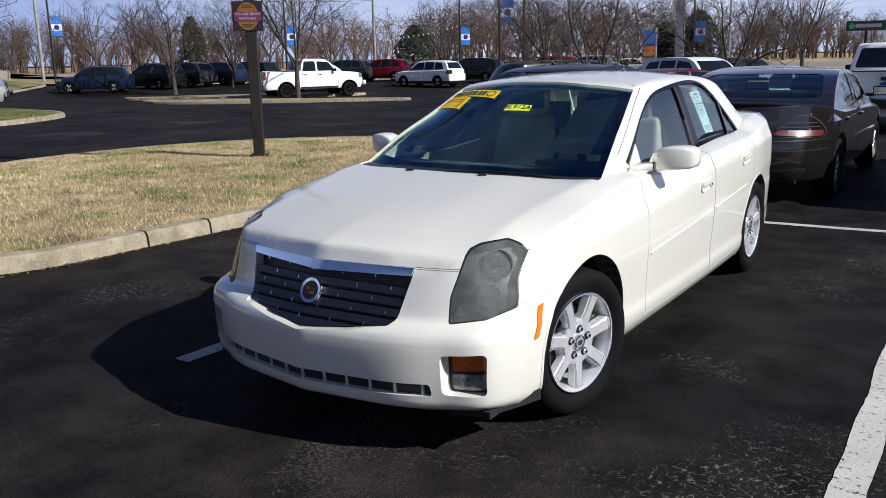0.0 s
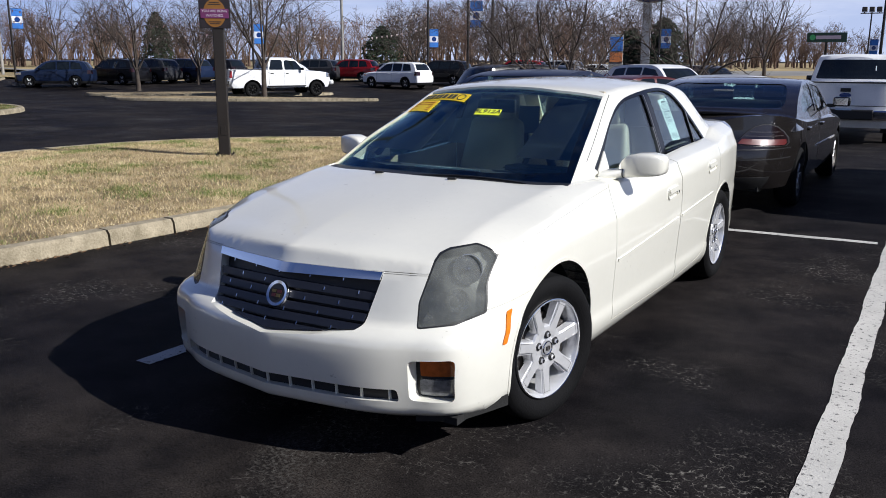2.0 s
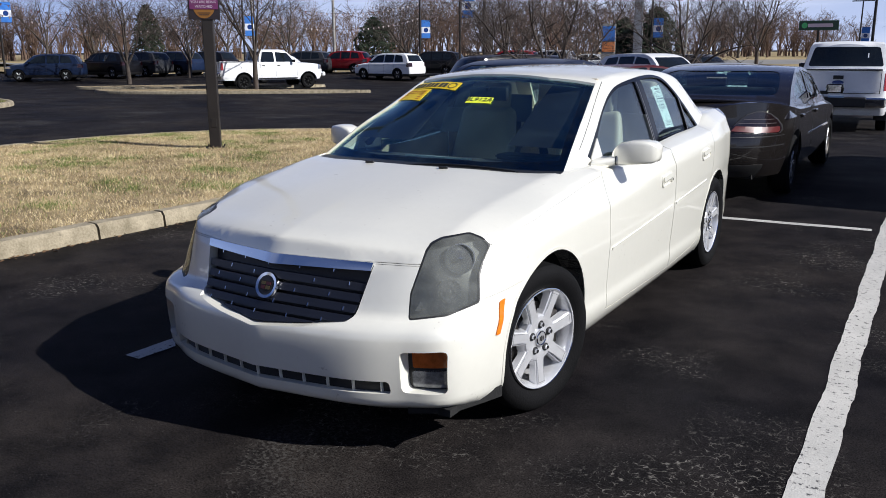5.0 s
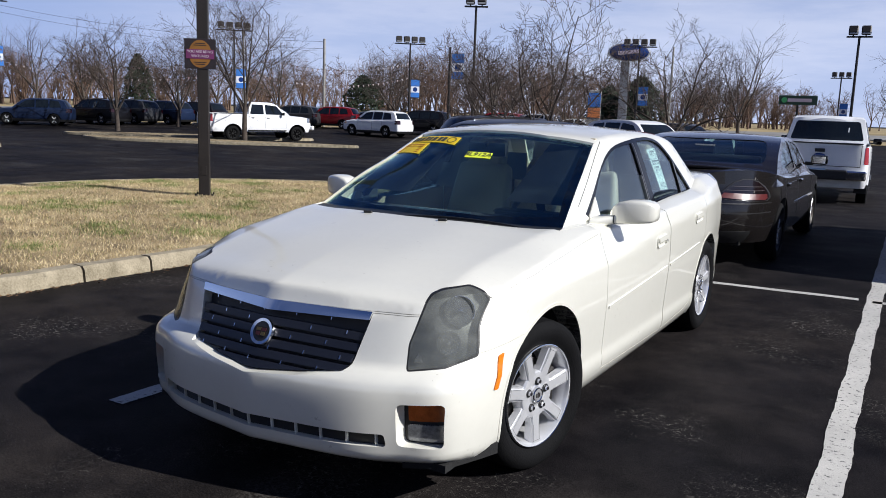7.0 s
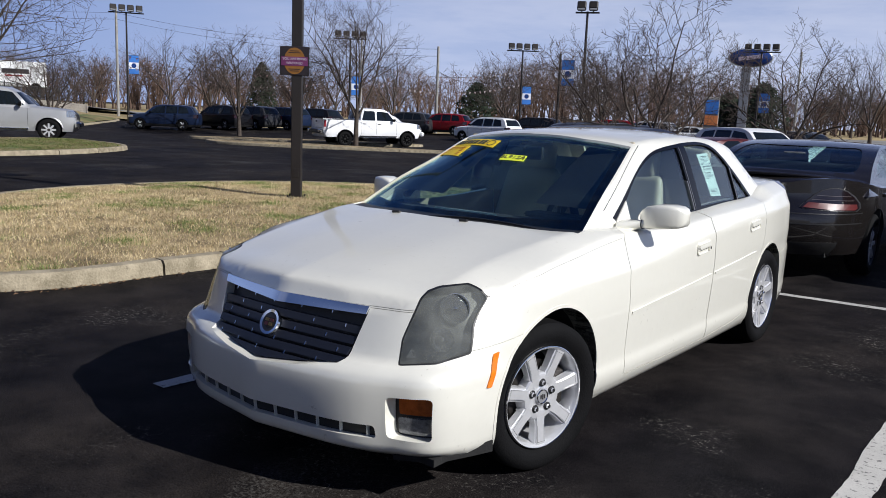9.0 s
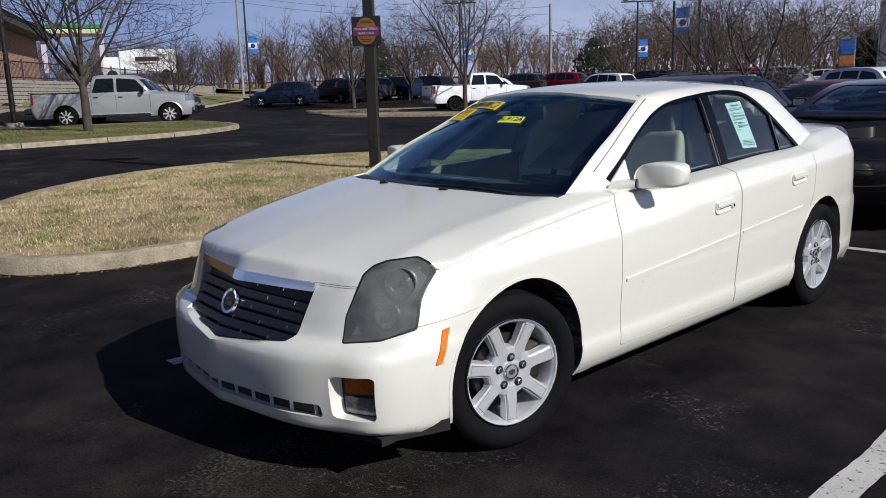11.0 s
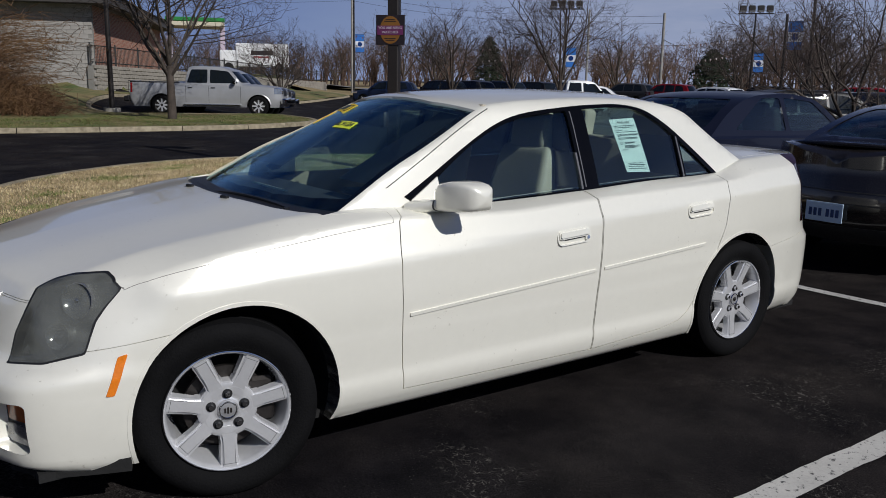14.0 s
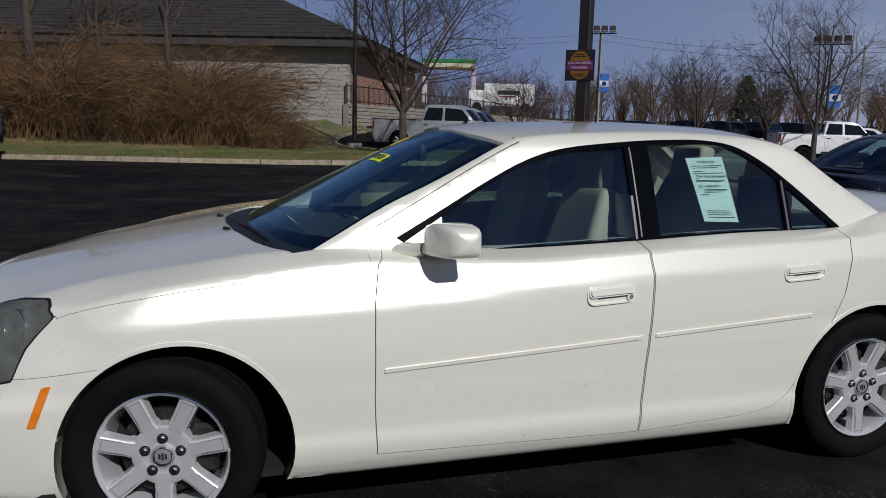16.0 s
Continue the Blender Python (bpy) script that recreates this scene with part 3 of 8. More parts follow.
ISLAND_NEAR = [(-3.72, 1.2), (-3.80, 0.25), (-4.25, -0.42), (-5.1, -0.57), (-6.0, -0.46), (-7.0, -0.12), (-8.3, 0.65), (-9.4, 1.75), (-10.1, 3.0), (-10.35, 4.3), (-10.25, 5.6), (-9.9, 6.8), (-9.2, 7.9), (-8.1, 8.9), (-6.6, 9.7), (-5.0, 10.0), (-3.9, 9.4), (-3.60, 7.5), (-3.60, 5.0), (-3.62, 3.0)]
island_near, near_loop = island("grass_island", ISLAND_NEAR, SOIL, label="kerbed island of dormant straw-coloured grass beside the parking bay")

LEFT = [(-22.6, -34.0), (-22.2, -12.0), (-21.4, -4.0), (-20.5, -0.5), (-19.75, 2.4), (-19.5, 5.0), (-19.55, 7.9), (-20.2, 9.9), (-21.4, 11.5), (-22.8, 12.2), (-24.6, 12.4), (-26.4, 12.3), (-27.6, 9.9), (-28.7, 6.9), (-31.0, 6.7), (-35.0, 8.2), (-38.6, 10.4), (-40.5, 14.5), (-45.5, 20.5), (-58.0, 33.0), (-66.0, 30.0), (-78.0, 8.0), (-78.0, -34.0)]
left_lawn, left_loop = island("grass_bank", LEFT, TURF, dome=0.03, joint=1.5, per=4, cell=1.1, label="kerbed lawn of patchy green and brown winter grass rising to a building")
far_a, _ = island("median_island", [(-38.2, 26.0), (-37.4, 25.2), (-35.2, 26.0), (-31.4, 28.6), (-28.5, 31.5), (-27.6, 33.3), (-28.6, 33.9), (-32.0, 32.2), (-36.0, 29.0)], SOIL, dome=0.03, cell=0.9, per=3, label="narrow kerbed island of brown grass")
far_b, _ = island("median_island", [(-34.2, 24.0), (-33.0, 23.0), (-30.0, 23.0), (-26.0, 24.6), (-22.0, 27.2), (-21.0, 28.4), (-21.8, 29.2), (-25.5, 28.2), (-30.0, 26.6), (-33.4, 25.2)], SOIL, dome=0.03, cell=0.9, per=3, label="long kerbed island of brown grass with a young tree")
far_c, _ = island("median_island", [(-13.5, 20.5), (-12.0, 19.0), (-8.0, 20.2), (-3.0, 23.6), (0.0, 27.0), (-1.0, 28.6), (-4.0, 28.4), (-9.0, 24.5)], SOIL, dome=0.03, cell=0.9, per=3, label="planted kerbed island between rows of cars")

# verge and highway beyond the lot
def band(name, s0, s1, up, material, label, category, cell=9.0):
    """A strip of land across the view, between two distances along the lot's fall."""
    ux, uy = -0.6, 0.8
    poly = [(ux * s + uy * w, uy * s - ux * w) for s, w in ((s0, -230.0), (s1, -230.0), (s1, 260.0), (s0, 260.0))]
    ob = part(name, lawn(poly, cell, lambda x, y: ground_z(x, y) + up), material, smooth=60)
    return tagged(ob, label, category, kind="structure")


ROADGREY = mat("old_road_surface", (0.20, 0.195, 0.185), 0.9, var=0.15, scale=0.3, bump=0.2, bscale=20)
VERGE = mat("winter_verge_grass", (0.20, 0.15, 0.07), 0.95, var=0.3, scale=0.08, bump=0.5, bscale=6, rgb2=(0.36, 0.28, 0.14))
band("verge", 62.0, 300.0, 0.04, VERGE, "tan winter grass verge beside the highway", "verge")
band("road", 76.0, 86.0, 0.09, ROADGREY, "pale grey highway beyond the lot", "road")

# ---- the white sedan ----
FRONT = [  # height; then how far forward the nose reaches at the middle, at x 0.40 and 0.60; then two points round the corner
    (0.19, -0.78, -0.72, -0.64, 0.73, -0.55, 0.800, -0.40), (0.23, -0.845, -0.785, -0.70, 0.748, -0.607, 0.815, -0.40),
    (0.44, -0.865, -0.797, -0.717, 0.757, -0.622, 0.832, -0.40), (0.50, -0.858, -0.788, -0.710, 0.755, -0.614, 0.832, -0.40),
    (0.53, -0.832, -0.752, -0.684, 0.744, -0.588, 0.824, -0.40), (0.552, -0.79, -0.702, -0.634, 0.728, -0.540, 0.818, -0.39), (0.62, -0.757, -0.677, -0.608, 0.718, -0.515, 0.812, -0.365),
    (0.74, -0.70, -0.634, -0.564, 0.702, -0.455, 0.786, -0.30), (0.84, -0.66, -0.585, -0.520, 0.690, -0.40, 0.768, -0.26),
    (1.20, -0.52, -0.45, -0.39, 0.66, -0.27, 0.74, -0.13)]
WIDE = [(-0.13, 0.866), (0.2, 0.880), (0.5, 0.884), (0.9, 0.888), (1.4, 0.891), (1.9, 0.891), (2.4, 0.887), (2.85, 0.877), (3.2, 0.851), (3.45, 0.820)]
TUCK = [(0.19, 0.052), (0.215, 0.038), (0.25, 0.020), (0.305, 0.0105), (0.325, 0.0110), (0.350, 0.0145), (0.45, 0.009), (0.56, 0.003), (0.63, 0.0), (0.67, 0.001), (0.76, 0.005), (0.806, 0.0085), (0.822, 0.0145), (0.84, 0.0225), (0.89, 0.043), (0.94, 0.063), (1.0, 0.09), (1.2, 0.21)]
CREASE = [(-0.3, -0.06), (0.0, -0.04), (0.73, -0.02), (1.4, 0.03), (2.4, 0.085), (3.4, 0.12)]


def body_outline(z):
    f = [table(z, [(r[0], r[i]) for r in FRONT]) for i in range(1, 8)]
    pts = [(0.0, f[0]), (0.40, f[1]), (0.60, f[2]), (f[3], f[4]), (f[5], f[6])]
    for y, w in WIDE:
        pts.append((w - table(z - (table(y, CREASE) if z > 0.6 else 0), TUCK), y))
    back = table(z, [(0.19, -0.12), (0.25, -0.04), (0.35, -0.01), (0.55, 0.0), (0.60, -0.005), (0.64, -0.04), (0.95, -0.08), (1.1, -0.12), (1.3, -0.2)])
    n = table(z, [(0.2, 0.0), (0.6, 0.0), (0.95, -0.04), (1.2, -0.12)])
    return pts + [(0.752 + n, 3.67 + back), (0.60 + n, 3.83 + back), (0.32, 3.92 + back), (0.0, 3.94 + back)]


NOSE = [(-1.2, 0.45), (-0.76, 0.68), (-0.705, 0.745), (-0.69, 0.778), (-0.66, 0.796), (-0.5, 0.834), (-0.2, 0.895), (0.1, 0.945), (0.3, 0.975), (0.6, 0.99), (2.9, 1.04), (3.08, 1.088), (3.4, 1.095), (3.74, 1.090), (3.83, 1.065), (3.9, 1.0), (4.2, 0.7)]
LINE_B = [(-0.6, 0.605), (-0.48, 0.630), (-0.22, 0.636), (0.0, 0.650), (0.2, 0.680), (0.5, 0.712), (0.8, 0.760), (2.6, 0.750), (3.1, 0.715), (3.5, 0.69), (3.9, 0.61)]
HIGH_B = [(0.5, 0.975), (0.8, 0.962), (1.2, 0.950), (1.75, 0.976), (2.24, 1.0), (2.75, 1.012), (3.05, 1.075), (3.4, 1.085), (3.74, 1.075), (3.9, 0.97)]
LINE_A = [(-0.6, 0.72), (-0.31, 0.777), (0.0, 0.822), (0.3, 0.843), (0.75, 0.857), (2.6, 0.855), (3.3, 0.832), (3.6, 0.80), (3.9, 0.71)]
HIGH_A = [(-0.6, 0.75), (-0.31, 0.798), (0.0, 0.872), (0.3, 0.900), (0.6, 0.921), (0.75, 0.928), (1.2, 0.925), (1.75, 0.945), (2.6, 0.970), (3.2, 0.988), (3.6, 0.985), (3.9, 0.90)]


def body_top(x, y):
    nose = step(0.9, 0.3, y)
    lag = nose * (1 - 0.75 * step(-0.62, -0.15, y))
    bonnet = table(y - (0.16 * x + 0.10 * x * x) * lag, NOSE) - 0.013 * (x / 0.7) ** 2
    bonnet += 0.010 * step(0.62, 0.25, x) * nose
    xb, xa, za = table(y, LINE_B), table(y, LINE_A), table(y, HIGH_A)
    zb = table(y - (0.16 * xb + 0.10 * xb * xb) * lag, NOSE) - 0.013 * (xb / 0.7) ** 2
    t = step(0.45, 0.8, y)
    zb = zb * (1 - t) + table(y, HIGH_B) * t
    if x <= xb:
        return bonnet * (1 - t) + (table(y, NOSE) + (zb - table(y, NOSE)) * (x / xb) ** 3) * t
    if x <= xa:
        u = (x - xb) / (xa - xb)
        return zb + (za - zb) * (0.75 * u + 0.25 * u * u)
    return za - (x - xa) * 1.5


ROOF = [(-0.6, 0.55), (0.30, 0.965), (0.75, 1.187), (1.17, 1.382), (1.22, 1.397), (1.3, 1.408), (1.6, 1.426), (2.0, 1.434), (2.4, 1.424), (2.60, 1.403), (2.72, 1.372), (2.8, 1.325), (3.14, 1.085), (3.6, 0.75)]
SLOPE = [(0.86, 0.790), (0.95, 0.762), (1.034, 0.734), (1.2, 0.671), (1.30, 0.630), (1.345, 0.606), (1.38, 0.572), (1.41, 0.515), (1.44, 0.40), (1.5, 0.2)]


def roof_top(x, y, down=0.0):
    q = y - 0.40 * x * x * step(2.2, 1.6, y) + 0.28 * x * x * step(1.9, 2.5, y)
    return table(q, ROOF) - 0.042 * (x / 0.6) ** 2 * step(0.7, 1.2, y) * step(3.1, 2.7, y) - down


def cabin_outline(inset):
    def outline(z):
        w = table(z, SLOPE) - inset
        shrink = [(0.3, 0.045), (0.9, 0.036), (1.3, 0.036), (1.7, 0.010), (2.0, 0.0), (2.6, 0.0), (2.9, 0.012), (3.3, 0.05)]
        return [(0.0, -0.1), (w * 0.6, -0.05), (w - 0.06, 0.1)] + [(w - s, y) for y, s in shrink] + [(w * 0.6, 3.5), (0.0, 3.55)]
    return outline


XS = sorted(set([round(v, 4) for v in np.linspace(0, 0.96, 49)]))
YS = [round(v, 4) for v in np.concatenate((np.linspace(-1.0, -0.4, 40), np.linspace(-0.37, 3.6, 110), np.linspace(3.63, 4.1, 18)))]
LEVELS = [0.19, 0.20, 0.215, 0.23, 0.25, 0.28, 0.305, 0.316, 0.325, 0.334, 0.342, 0.350, 0.37, 0.40, 0.44, 0.475, 0.50, 0.515, 0.53, 0.541, 0.552, 0.57, 0.60, 0.64, 0.68] + [round(0.70 + 0.008 * i, 3) for i in range(35)] + [1.0, 1.05, 1.12, 1.3]


def along_creases(x, y):
    b, a = table(y, LINE_B), table(y, LINE_A)
    return x * b / 0.68 if x <= 0.68 else b + (a - b) * (x - 0.68) / 0.16 if x <= 0.84 else a + (x - 0.84) * 1.6


def body_solid():
    return carve(as_mesh(stack_solid(LEVELS, body_outline, 8)), height_solid(body_top, XS, YS, 0.05, along_creases), "INTERSECT")


def cabin_solid(inset):
    zs = sorted(set([round(v, 3) for v in np.linspace(0.88, 1.30, 10)] + [round(v, 3) for v in np.linspace(1.32, 1.48, 13)]))
    ys = [round(v, 3) for v in np.linspace(-0.3, 3.6, 140)]
    xs = [round(v, 3) for v in np.linspace(0, 0.85, 36)]
    return carve(as_mesh(stack_solid(zs, cabin_outline(inset), 8)), height_solid(lambda x, y: roof_top(x, y, inset * 1.15), xs, ys, 0.5), "INTERSECT")


def moved(me, v):
    out = me.copy()
    out.transform(Matrix.Translation(v))
    return out


def as_bm(me):
    bm = bmesh.new()
    bm.from_mesh(me)
    return bm


def both(poly):
    """The polygon of the car's left side and its mirror image."""
    return poly, [(-p[0], p[1]) for p in reversed(poly)]


def oblique(points, way, inner, outer, side=1):
    """A prism round 3D points, drawn out along a direction."""
    w = Vector((way[0] * side, way[1], way[2])).normalized()
    ps = [Vector((p[0] * side, p[1], p[2])) for p in points]
    n = len(ps)
    mid = sum(ps, Vector()) / n
    flat = [p - w * (p - mid).dot(w) for p in ps]
    verts = [p - w * inner for p in flat] + [p + w * outer for p in flat]
    return py_mesh(verts, [tuple(range(n)), tuple(range(2 * n - 1, n - 1, -1))] + [(i, (i + 1) % n, n + (i + 1) % n, n + i) for i in range(n)])


def grown3(points, d):
    c = sum((Vector(p) for p in points), Vector()) / len(points)
    return [tuple(Vector(p) + (Vector(p) - c).normalized() * d) for p in points]


sedan = thing("sedan", "pearl white four-door luxury sedan with hazed headlights, parked on asphalt", "car")
BODY = body_solid()


def soft_skin(me, voxel=0.011, times=2):
    """A softened copy of a solid, whose normals give the panels their even shine."""
    tmp = new("work_soft", me)
    a, b_ = tmp.modifiers.new("even", "REMESH"), tmp.modifiers.new("soft", "SMOOTH")
    a.mode, a.voxel_size, b_.factor, b_.iterations = "VOXEL", voxel, 0.5, times
    out = new("work_skin", bpy.data.meshes.new_from_object(tmp.evaluated_get(bpy.context.evaluated_depsgraph_get())))
    bpy.data.objects.remove(tmp)
    bpy.context.view_layer.update()
    return out


def shine(obs, skin):
    """Takes the outer faces' normals from the softened copy."""
    sv, sp = skin.data.vertices, skin.data.polygons
    for ob in obs:
        me = ob.data
        got = []
        for v in me.vertices:
            ok, loc, _, i = skin.closest_point_on_mesh(v.co)
            n = Vector()
            for j in sp[i].vertices:
                n += sv[j].normal / ((sv[j].co - loc).length + 0.002)
            got.append(n.normalized())
        each = []
        for f in me.polygons:
            for j in f.vertices:
                each.append(tuple(got[j]) if got[j].dot(f.normal) > 0.80 else (0.0, 0.0, 0.0))
        me.normals_split_custom_set(each)


BODY_SKIN = soft_skin(BODY.copy())

DOOR_F = [(0.716, 0.262), (0.704, 0.46), (0.701, 0.70), (0.702, 0.80), (0.724, 0.93), (0.79, 1.02), (0.80, 1.25), (1.79, 1.25), (1.775, 0.99), (1.782, 0.86), (1.776, 0.70), (1.764, 0.50), (1.757, 0.243)]
DOOR_R = [(1.763, 0.243), (1.770, 0.50), (1.782, 0.70), (1.788, 0.86), (1.781, 0.99), (1.80, 1.25), (2.76, 1.25), (2.735, 1.0), (2.725, 0.90), (2.70, 0.76), (2.625, 0.59), (2.545, 0.45), (2.46, 0.345), (2.38, 0.293), (2.25, 0.268)]
HOOD = [(0.594, -0.62), (0.610, -0.56), (0.640, -0.475), (0.690, -0.39), (0.752, -0.325), (0.765, -0.306), (0.90, -0.306), (0.90, 0.699), (0.765, 0.699), (0.724, 0.44), (0.64, 0.385), (0.5, 0.33), (0.25, 0.275), (0.0, 0.26)]
HOOD_FULL = [(-0.594, -0.95), (0.594, -0.95)] + HOOD + [(-x, y) for x, y in reversed(HOOD[:-1])]
HOOD_SIDE = [(-0.33, 0.742), (-0.306, 0.779), (-0.19, 0.818), (0.03, 0.858), (0.25, 0.883), (0.488, 0.909), (0.75, 0.9315)]


def hood_cut(inset, low):
    """The space of the hood, its edges drawn in by inset."""
    side = [(-1.2, low)] + [tuple(p + np.array((0.0, inset))) for p in smooth_line(HOOD_SIDE, 4)] + [(0.75, 1.4), (-1.2, 1.4)]
    return as_bm(carve(as_mesh(prism(grown(HOOD_FULL, -inset), "Z", low, 1.3)), prism(side, "X", -1.3, 1.3), "INTERSECT"))


BUMPER = [(-1.2, 0.1), (0.0, 0.1), (0.0, 0.662), (-0.131, 0.641), (-0.30, 0.616), (-0.44, 0.598), (-0.44, 0.736), (-1.2, 0.736)]
BUMPER_R = [(3.0, 0.1), (4.3, 0.1), (4.3, 0.66), (3.6, 0.64), (3.2, 0.60), (3.0, 0.58)]
LAMP = [(0.598, -0.642, 0.547), (0.586, -0.608, 0.640), (0.602, -0.566, 0.730), (0.603, -0.528, 0.785), (0.598, -0.480, 0.806), (0.615, -0.430, 0.819), (0.682, -0.337, 0.829), (0.722, -0.318, 0.812), (0.760, -0.313, 0.784), (0.758, -0.366, 0.730), (0.762, -0.400, 0.688), (0.778, -0.426, 0.634), (0.783, -0.441, 0.592), (0.71, -0.555, 0.558)]
LAMP = rounded(LAMP, 0.010, 2)
LAMP_WAY = (0.62, -0.76, 0.18)
TAIL = [(3.40, 1.09), (3.46, 0.95), (3.50, 0.70), (4.2, 0.70), (4.2, 1.12), (3.5, 1.12)]
GRILLE_HOLE = [(0.0, 0.487), (0.20, 0.503), (0.375, 0.525), (0.394, 0.545), (0.430, 0.715), (0.432, 0.742)]
GRILLE_FULL = GRILLE_HOLE + [(-x, z) for x, z in reversed(GRILLE_HOLE[1:])]

# wheel wells and the cabin's hollow
wells = bmesh.new()
for y, z, r in ((0.052, 0.322, 0.377), (2.88, 0.312, 0.385)):
    for s in (1, -1):
        rod((0.52 * s, y, z), (1.2 * s, y, z), r, sides=64, bm=wells)
BODY = carve(BODY, wells, "DIFFERENCE")
BODY = carve(BODY, box((1.36, 2.36, 1.0), (0, 1.72, 0.88)), "DIFFERENCE")


def panel(name, cutter, material=PEARL, source=None, label="", parent=None, smooth=28):
    me = carve((source or BODY).copy(), cutter, "INTERSECT")
    return mesh_ob(name, me, material, parent or sedan, label, smooth)


GAP = 0.004
for s in (1, -1):
    side_of = (0.60, 1.3) if s > 0 else (-1.3, -0.60)
    panel("front_door", prism(grown(DOOR_F, -GAP / 2), "X", *side_of))
    panel("rear_door", prism(grown(DOOR_R, -GAP / 2), "X", *side_of))
hood_me = carve(BODY.copy(), hood_cut(0.002, 0.740), "INTERSECT")
for s in (1, -1):
    hood_me = carve(hood_me, oblique(grown3(LAMP, 0.005), LAMP_WAY, 0.15, 0.4, s), "DIFFERENCE")
mesh_ob("hood", hood_me, PEARL, sedan, "long creased hood with faint dust and reflections", 28)
# Grey strip added to the hood's gap; its colour stands for the gap's shade.
shut_line_me = carve(carve(moved(BODY, (0, 0, -0.0012)), hood_cut(-0.0004, 0.755), "INTERSECT"), hood_cut(0.0024, 0.70), "DIFFERENCE")
for s in (1, -1):
    shut_line_me = carve(shut_line_me, oblique(grown3(LAMP, 0.005), LAMP_WAY, 0.15, 0.4, s), "DIFFERENCE")
mesh_ob("hood_seal", shut_line_me, mat("shut_line_grey", (0.20, 0.195, 0.18), 0.9, var=0.2, scale=15, bscale=60), sedan, "grey strip in the gap round the hood that draws its shaded shut line", 28)
COWL_BACK = [(0.722, 0.455), (0.70, 0.66), (0.45, 0.58), (0.2, 0.54), (0.0, 0.53)]
COWL_FULL = [(-x, y) for x, y in COWL_BACK[:-1]] + COWL_BACK[::-1] + [(x, y + 0.004) for x, y in HOOD[9:]] + [(-x, y + 0.004) for x, y in reversed(HOOD[9:-1])]
panel("cowl", prism(COWL_FULL, "Z", 0.85, 1.3), BLACKTRIM, moved(BODY, (0, 0, -0.008)), "black plastic cowl under the wipers")

fascia = carve(BODY.copy(), prism(grown(BUMPER, -GAP / 2), "X", -1.3, 1.3), "INTERSECT")
cuts = prism(GRILLE_FULL, "Y", -1.2, -0.55)
FOG = rounded([(0.603, 0.279), (0.750, 0.272), (0.755, 0.445), (0.600, 0.439)], 0.022)
SLOT = rounded([(-0.568, 0.272), (0.568, 0.272), (0.562, 0.322), (-0.562, 0.322)], 0.015)
for f in both(FOG):
    prism(f, "Y", -1.2, -0.53, cuts)
prism(SLOT, "Y", -1.2, -0.66, cuts)
fascia = carve(fascia, cuts, "DIFFERENCE")
for s in (1, -1):
    fascia = carve(fascia, oblique(grown3(LAMP, 0.005), LAMP_WAY, 0.15, 0.4, s), "DIFFERENCE")
mesh_ob("front_bumper", fascia, PEARL, sedan, "white bumper cover with chipped lower edge", 28)
panel("rear_bumper", prism(grown(BUMPER_R, -GAP / 2), "X", -1.3, 1.3))
TRUNK = [(0.66, 3.10), (0.67, 3.5), (0.60, 4.3), (-0.60, 4.3), (-0.67, 3.5), (-0.66, 3.10), (-0.4, 3.17), (0.0, 3.20), (0.4, 3.17)]
panel("trunk_lid", prism(grown(TRUNK, -GAP), "Z", 0.70, 1.3))

# what is left: fenders, sills and quarters
shell = BODY.copy()
for poly in (grown(DOOR_F, GAP / 2), grown(DOOR_R, GAP / 2)):
    for lo, hi in ((0.62, 1.3), (-1.3, -0.62)):
        shell = carve(shell, prism(poly, "X", lo, hi), "DIFFERENCE")
shell = carve(shell, hood_cut(0.0, 0.737), "DIFFERENCE")
shell = carve(shell, prism(COWL_FULL, "Z", 0.85, 1.3), "DIFFERENCE")
shell = carve(shell, prism(BUMPER, "X", -1.3, 1.3), "DIFFERENCE")
shell = carve(shell, prism(BUMPER_R, "X", -1.3, 1.3), "DIFFERENCE")
shell = carve(shell, prism(TRUNK, "Z", 0.695, 1.3), "DIFFERENCE")
for s in (1, -1):
    shell = carve(shell, oblique(grown3(LAMP, 0.005), LAMP_WAY, 0.15, 0.4, s), "DIFFERENCE")
    shell = carve(shell, prism(grown(TAIL, 0.002), "X", 0.5 * s if s > 0 else -1.3, 1.3 if s > 0 else -0.5), "DIFFERENCE")
body = mesh_ob("body", shell, PEARL, sedan, smooth=28)
body.data.materials.append(LINER)
for f in body.data.polygons:
    c = f.center
    inward = any(Vector((0, c.y - y, c.z - z)).length < 0.40 and (f.normal.dot(Vector((0, y - c.y, z - c.z)).normalized()) > 0.6 or abs(c.x) < 0.6) for y, z in ((0.052, 0.322), (2.88, 0.312)))
    if c.z < 0.72 and inward or f.normal.z < -0.7 and c.z < 0.3:
        f.material_index = 1

# door cards and trim inside
for o in [o for o in sedan.children if o.name.split(".")[0] in ("front_door", "rear_door", "body")]:
    o.data.materials.append(DOORCARD)
    k_ = len(o.data.materials) - 1
    for f in o.data.polygons:
        c = f.center
        if abs(c.x) < 0.70 and 0.5 < c.y < 2.95 and c.z > 0.38 and f.normal.x * c.x < 0 and abs(f.normal.x) > 0.5:
            f.material_index = k_

# rolled lips round the wheel arches
for y, z, r in ((0.052, 0.322, 0.377), (2.88, 0.312, 0.385)):
    for s in (1, -1):
        mesh_ob("arch_lip", carve(moved(BODY, (0.002 * s, 0, 0)), rod((0.78 * s, y, z), (1.1 * s, y, z), r + 0.014, sides=96), "INTERSECT"), PEARL, sedan, smooth=28)

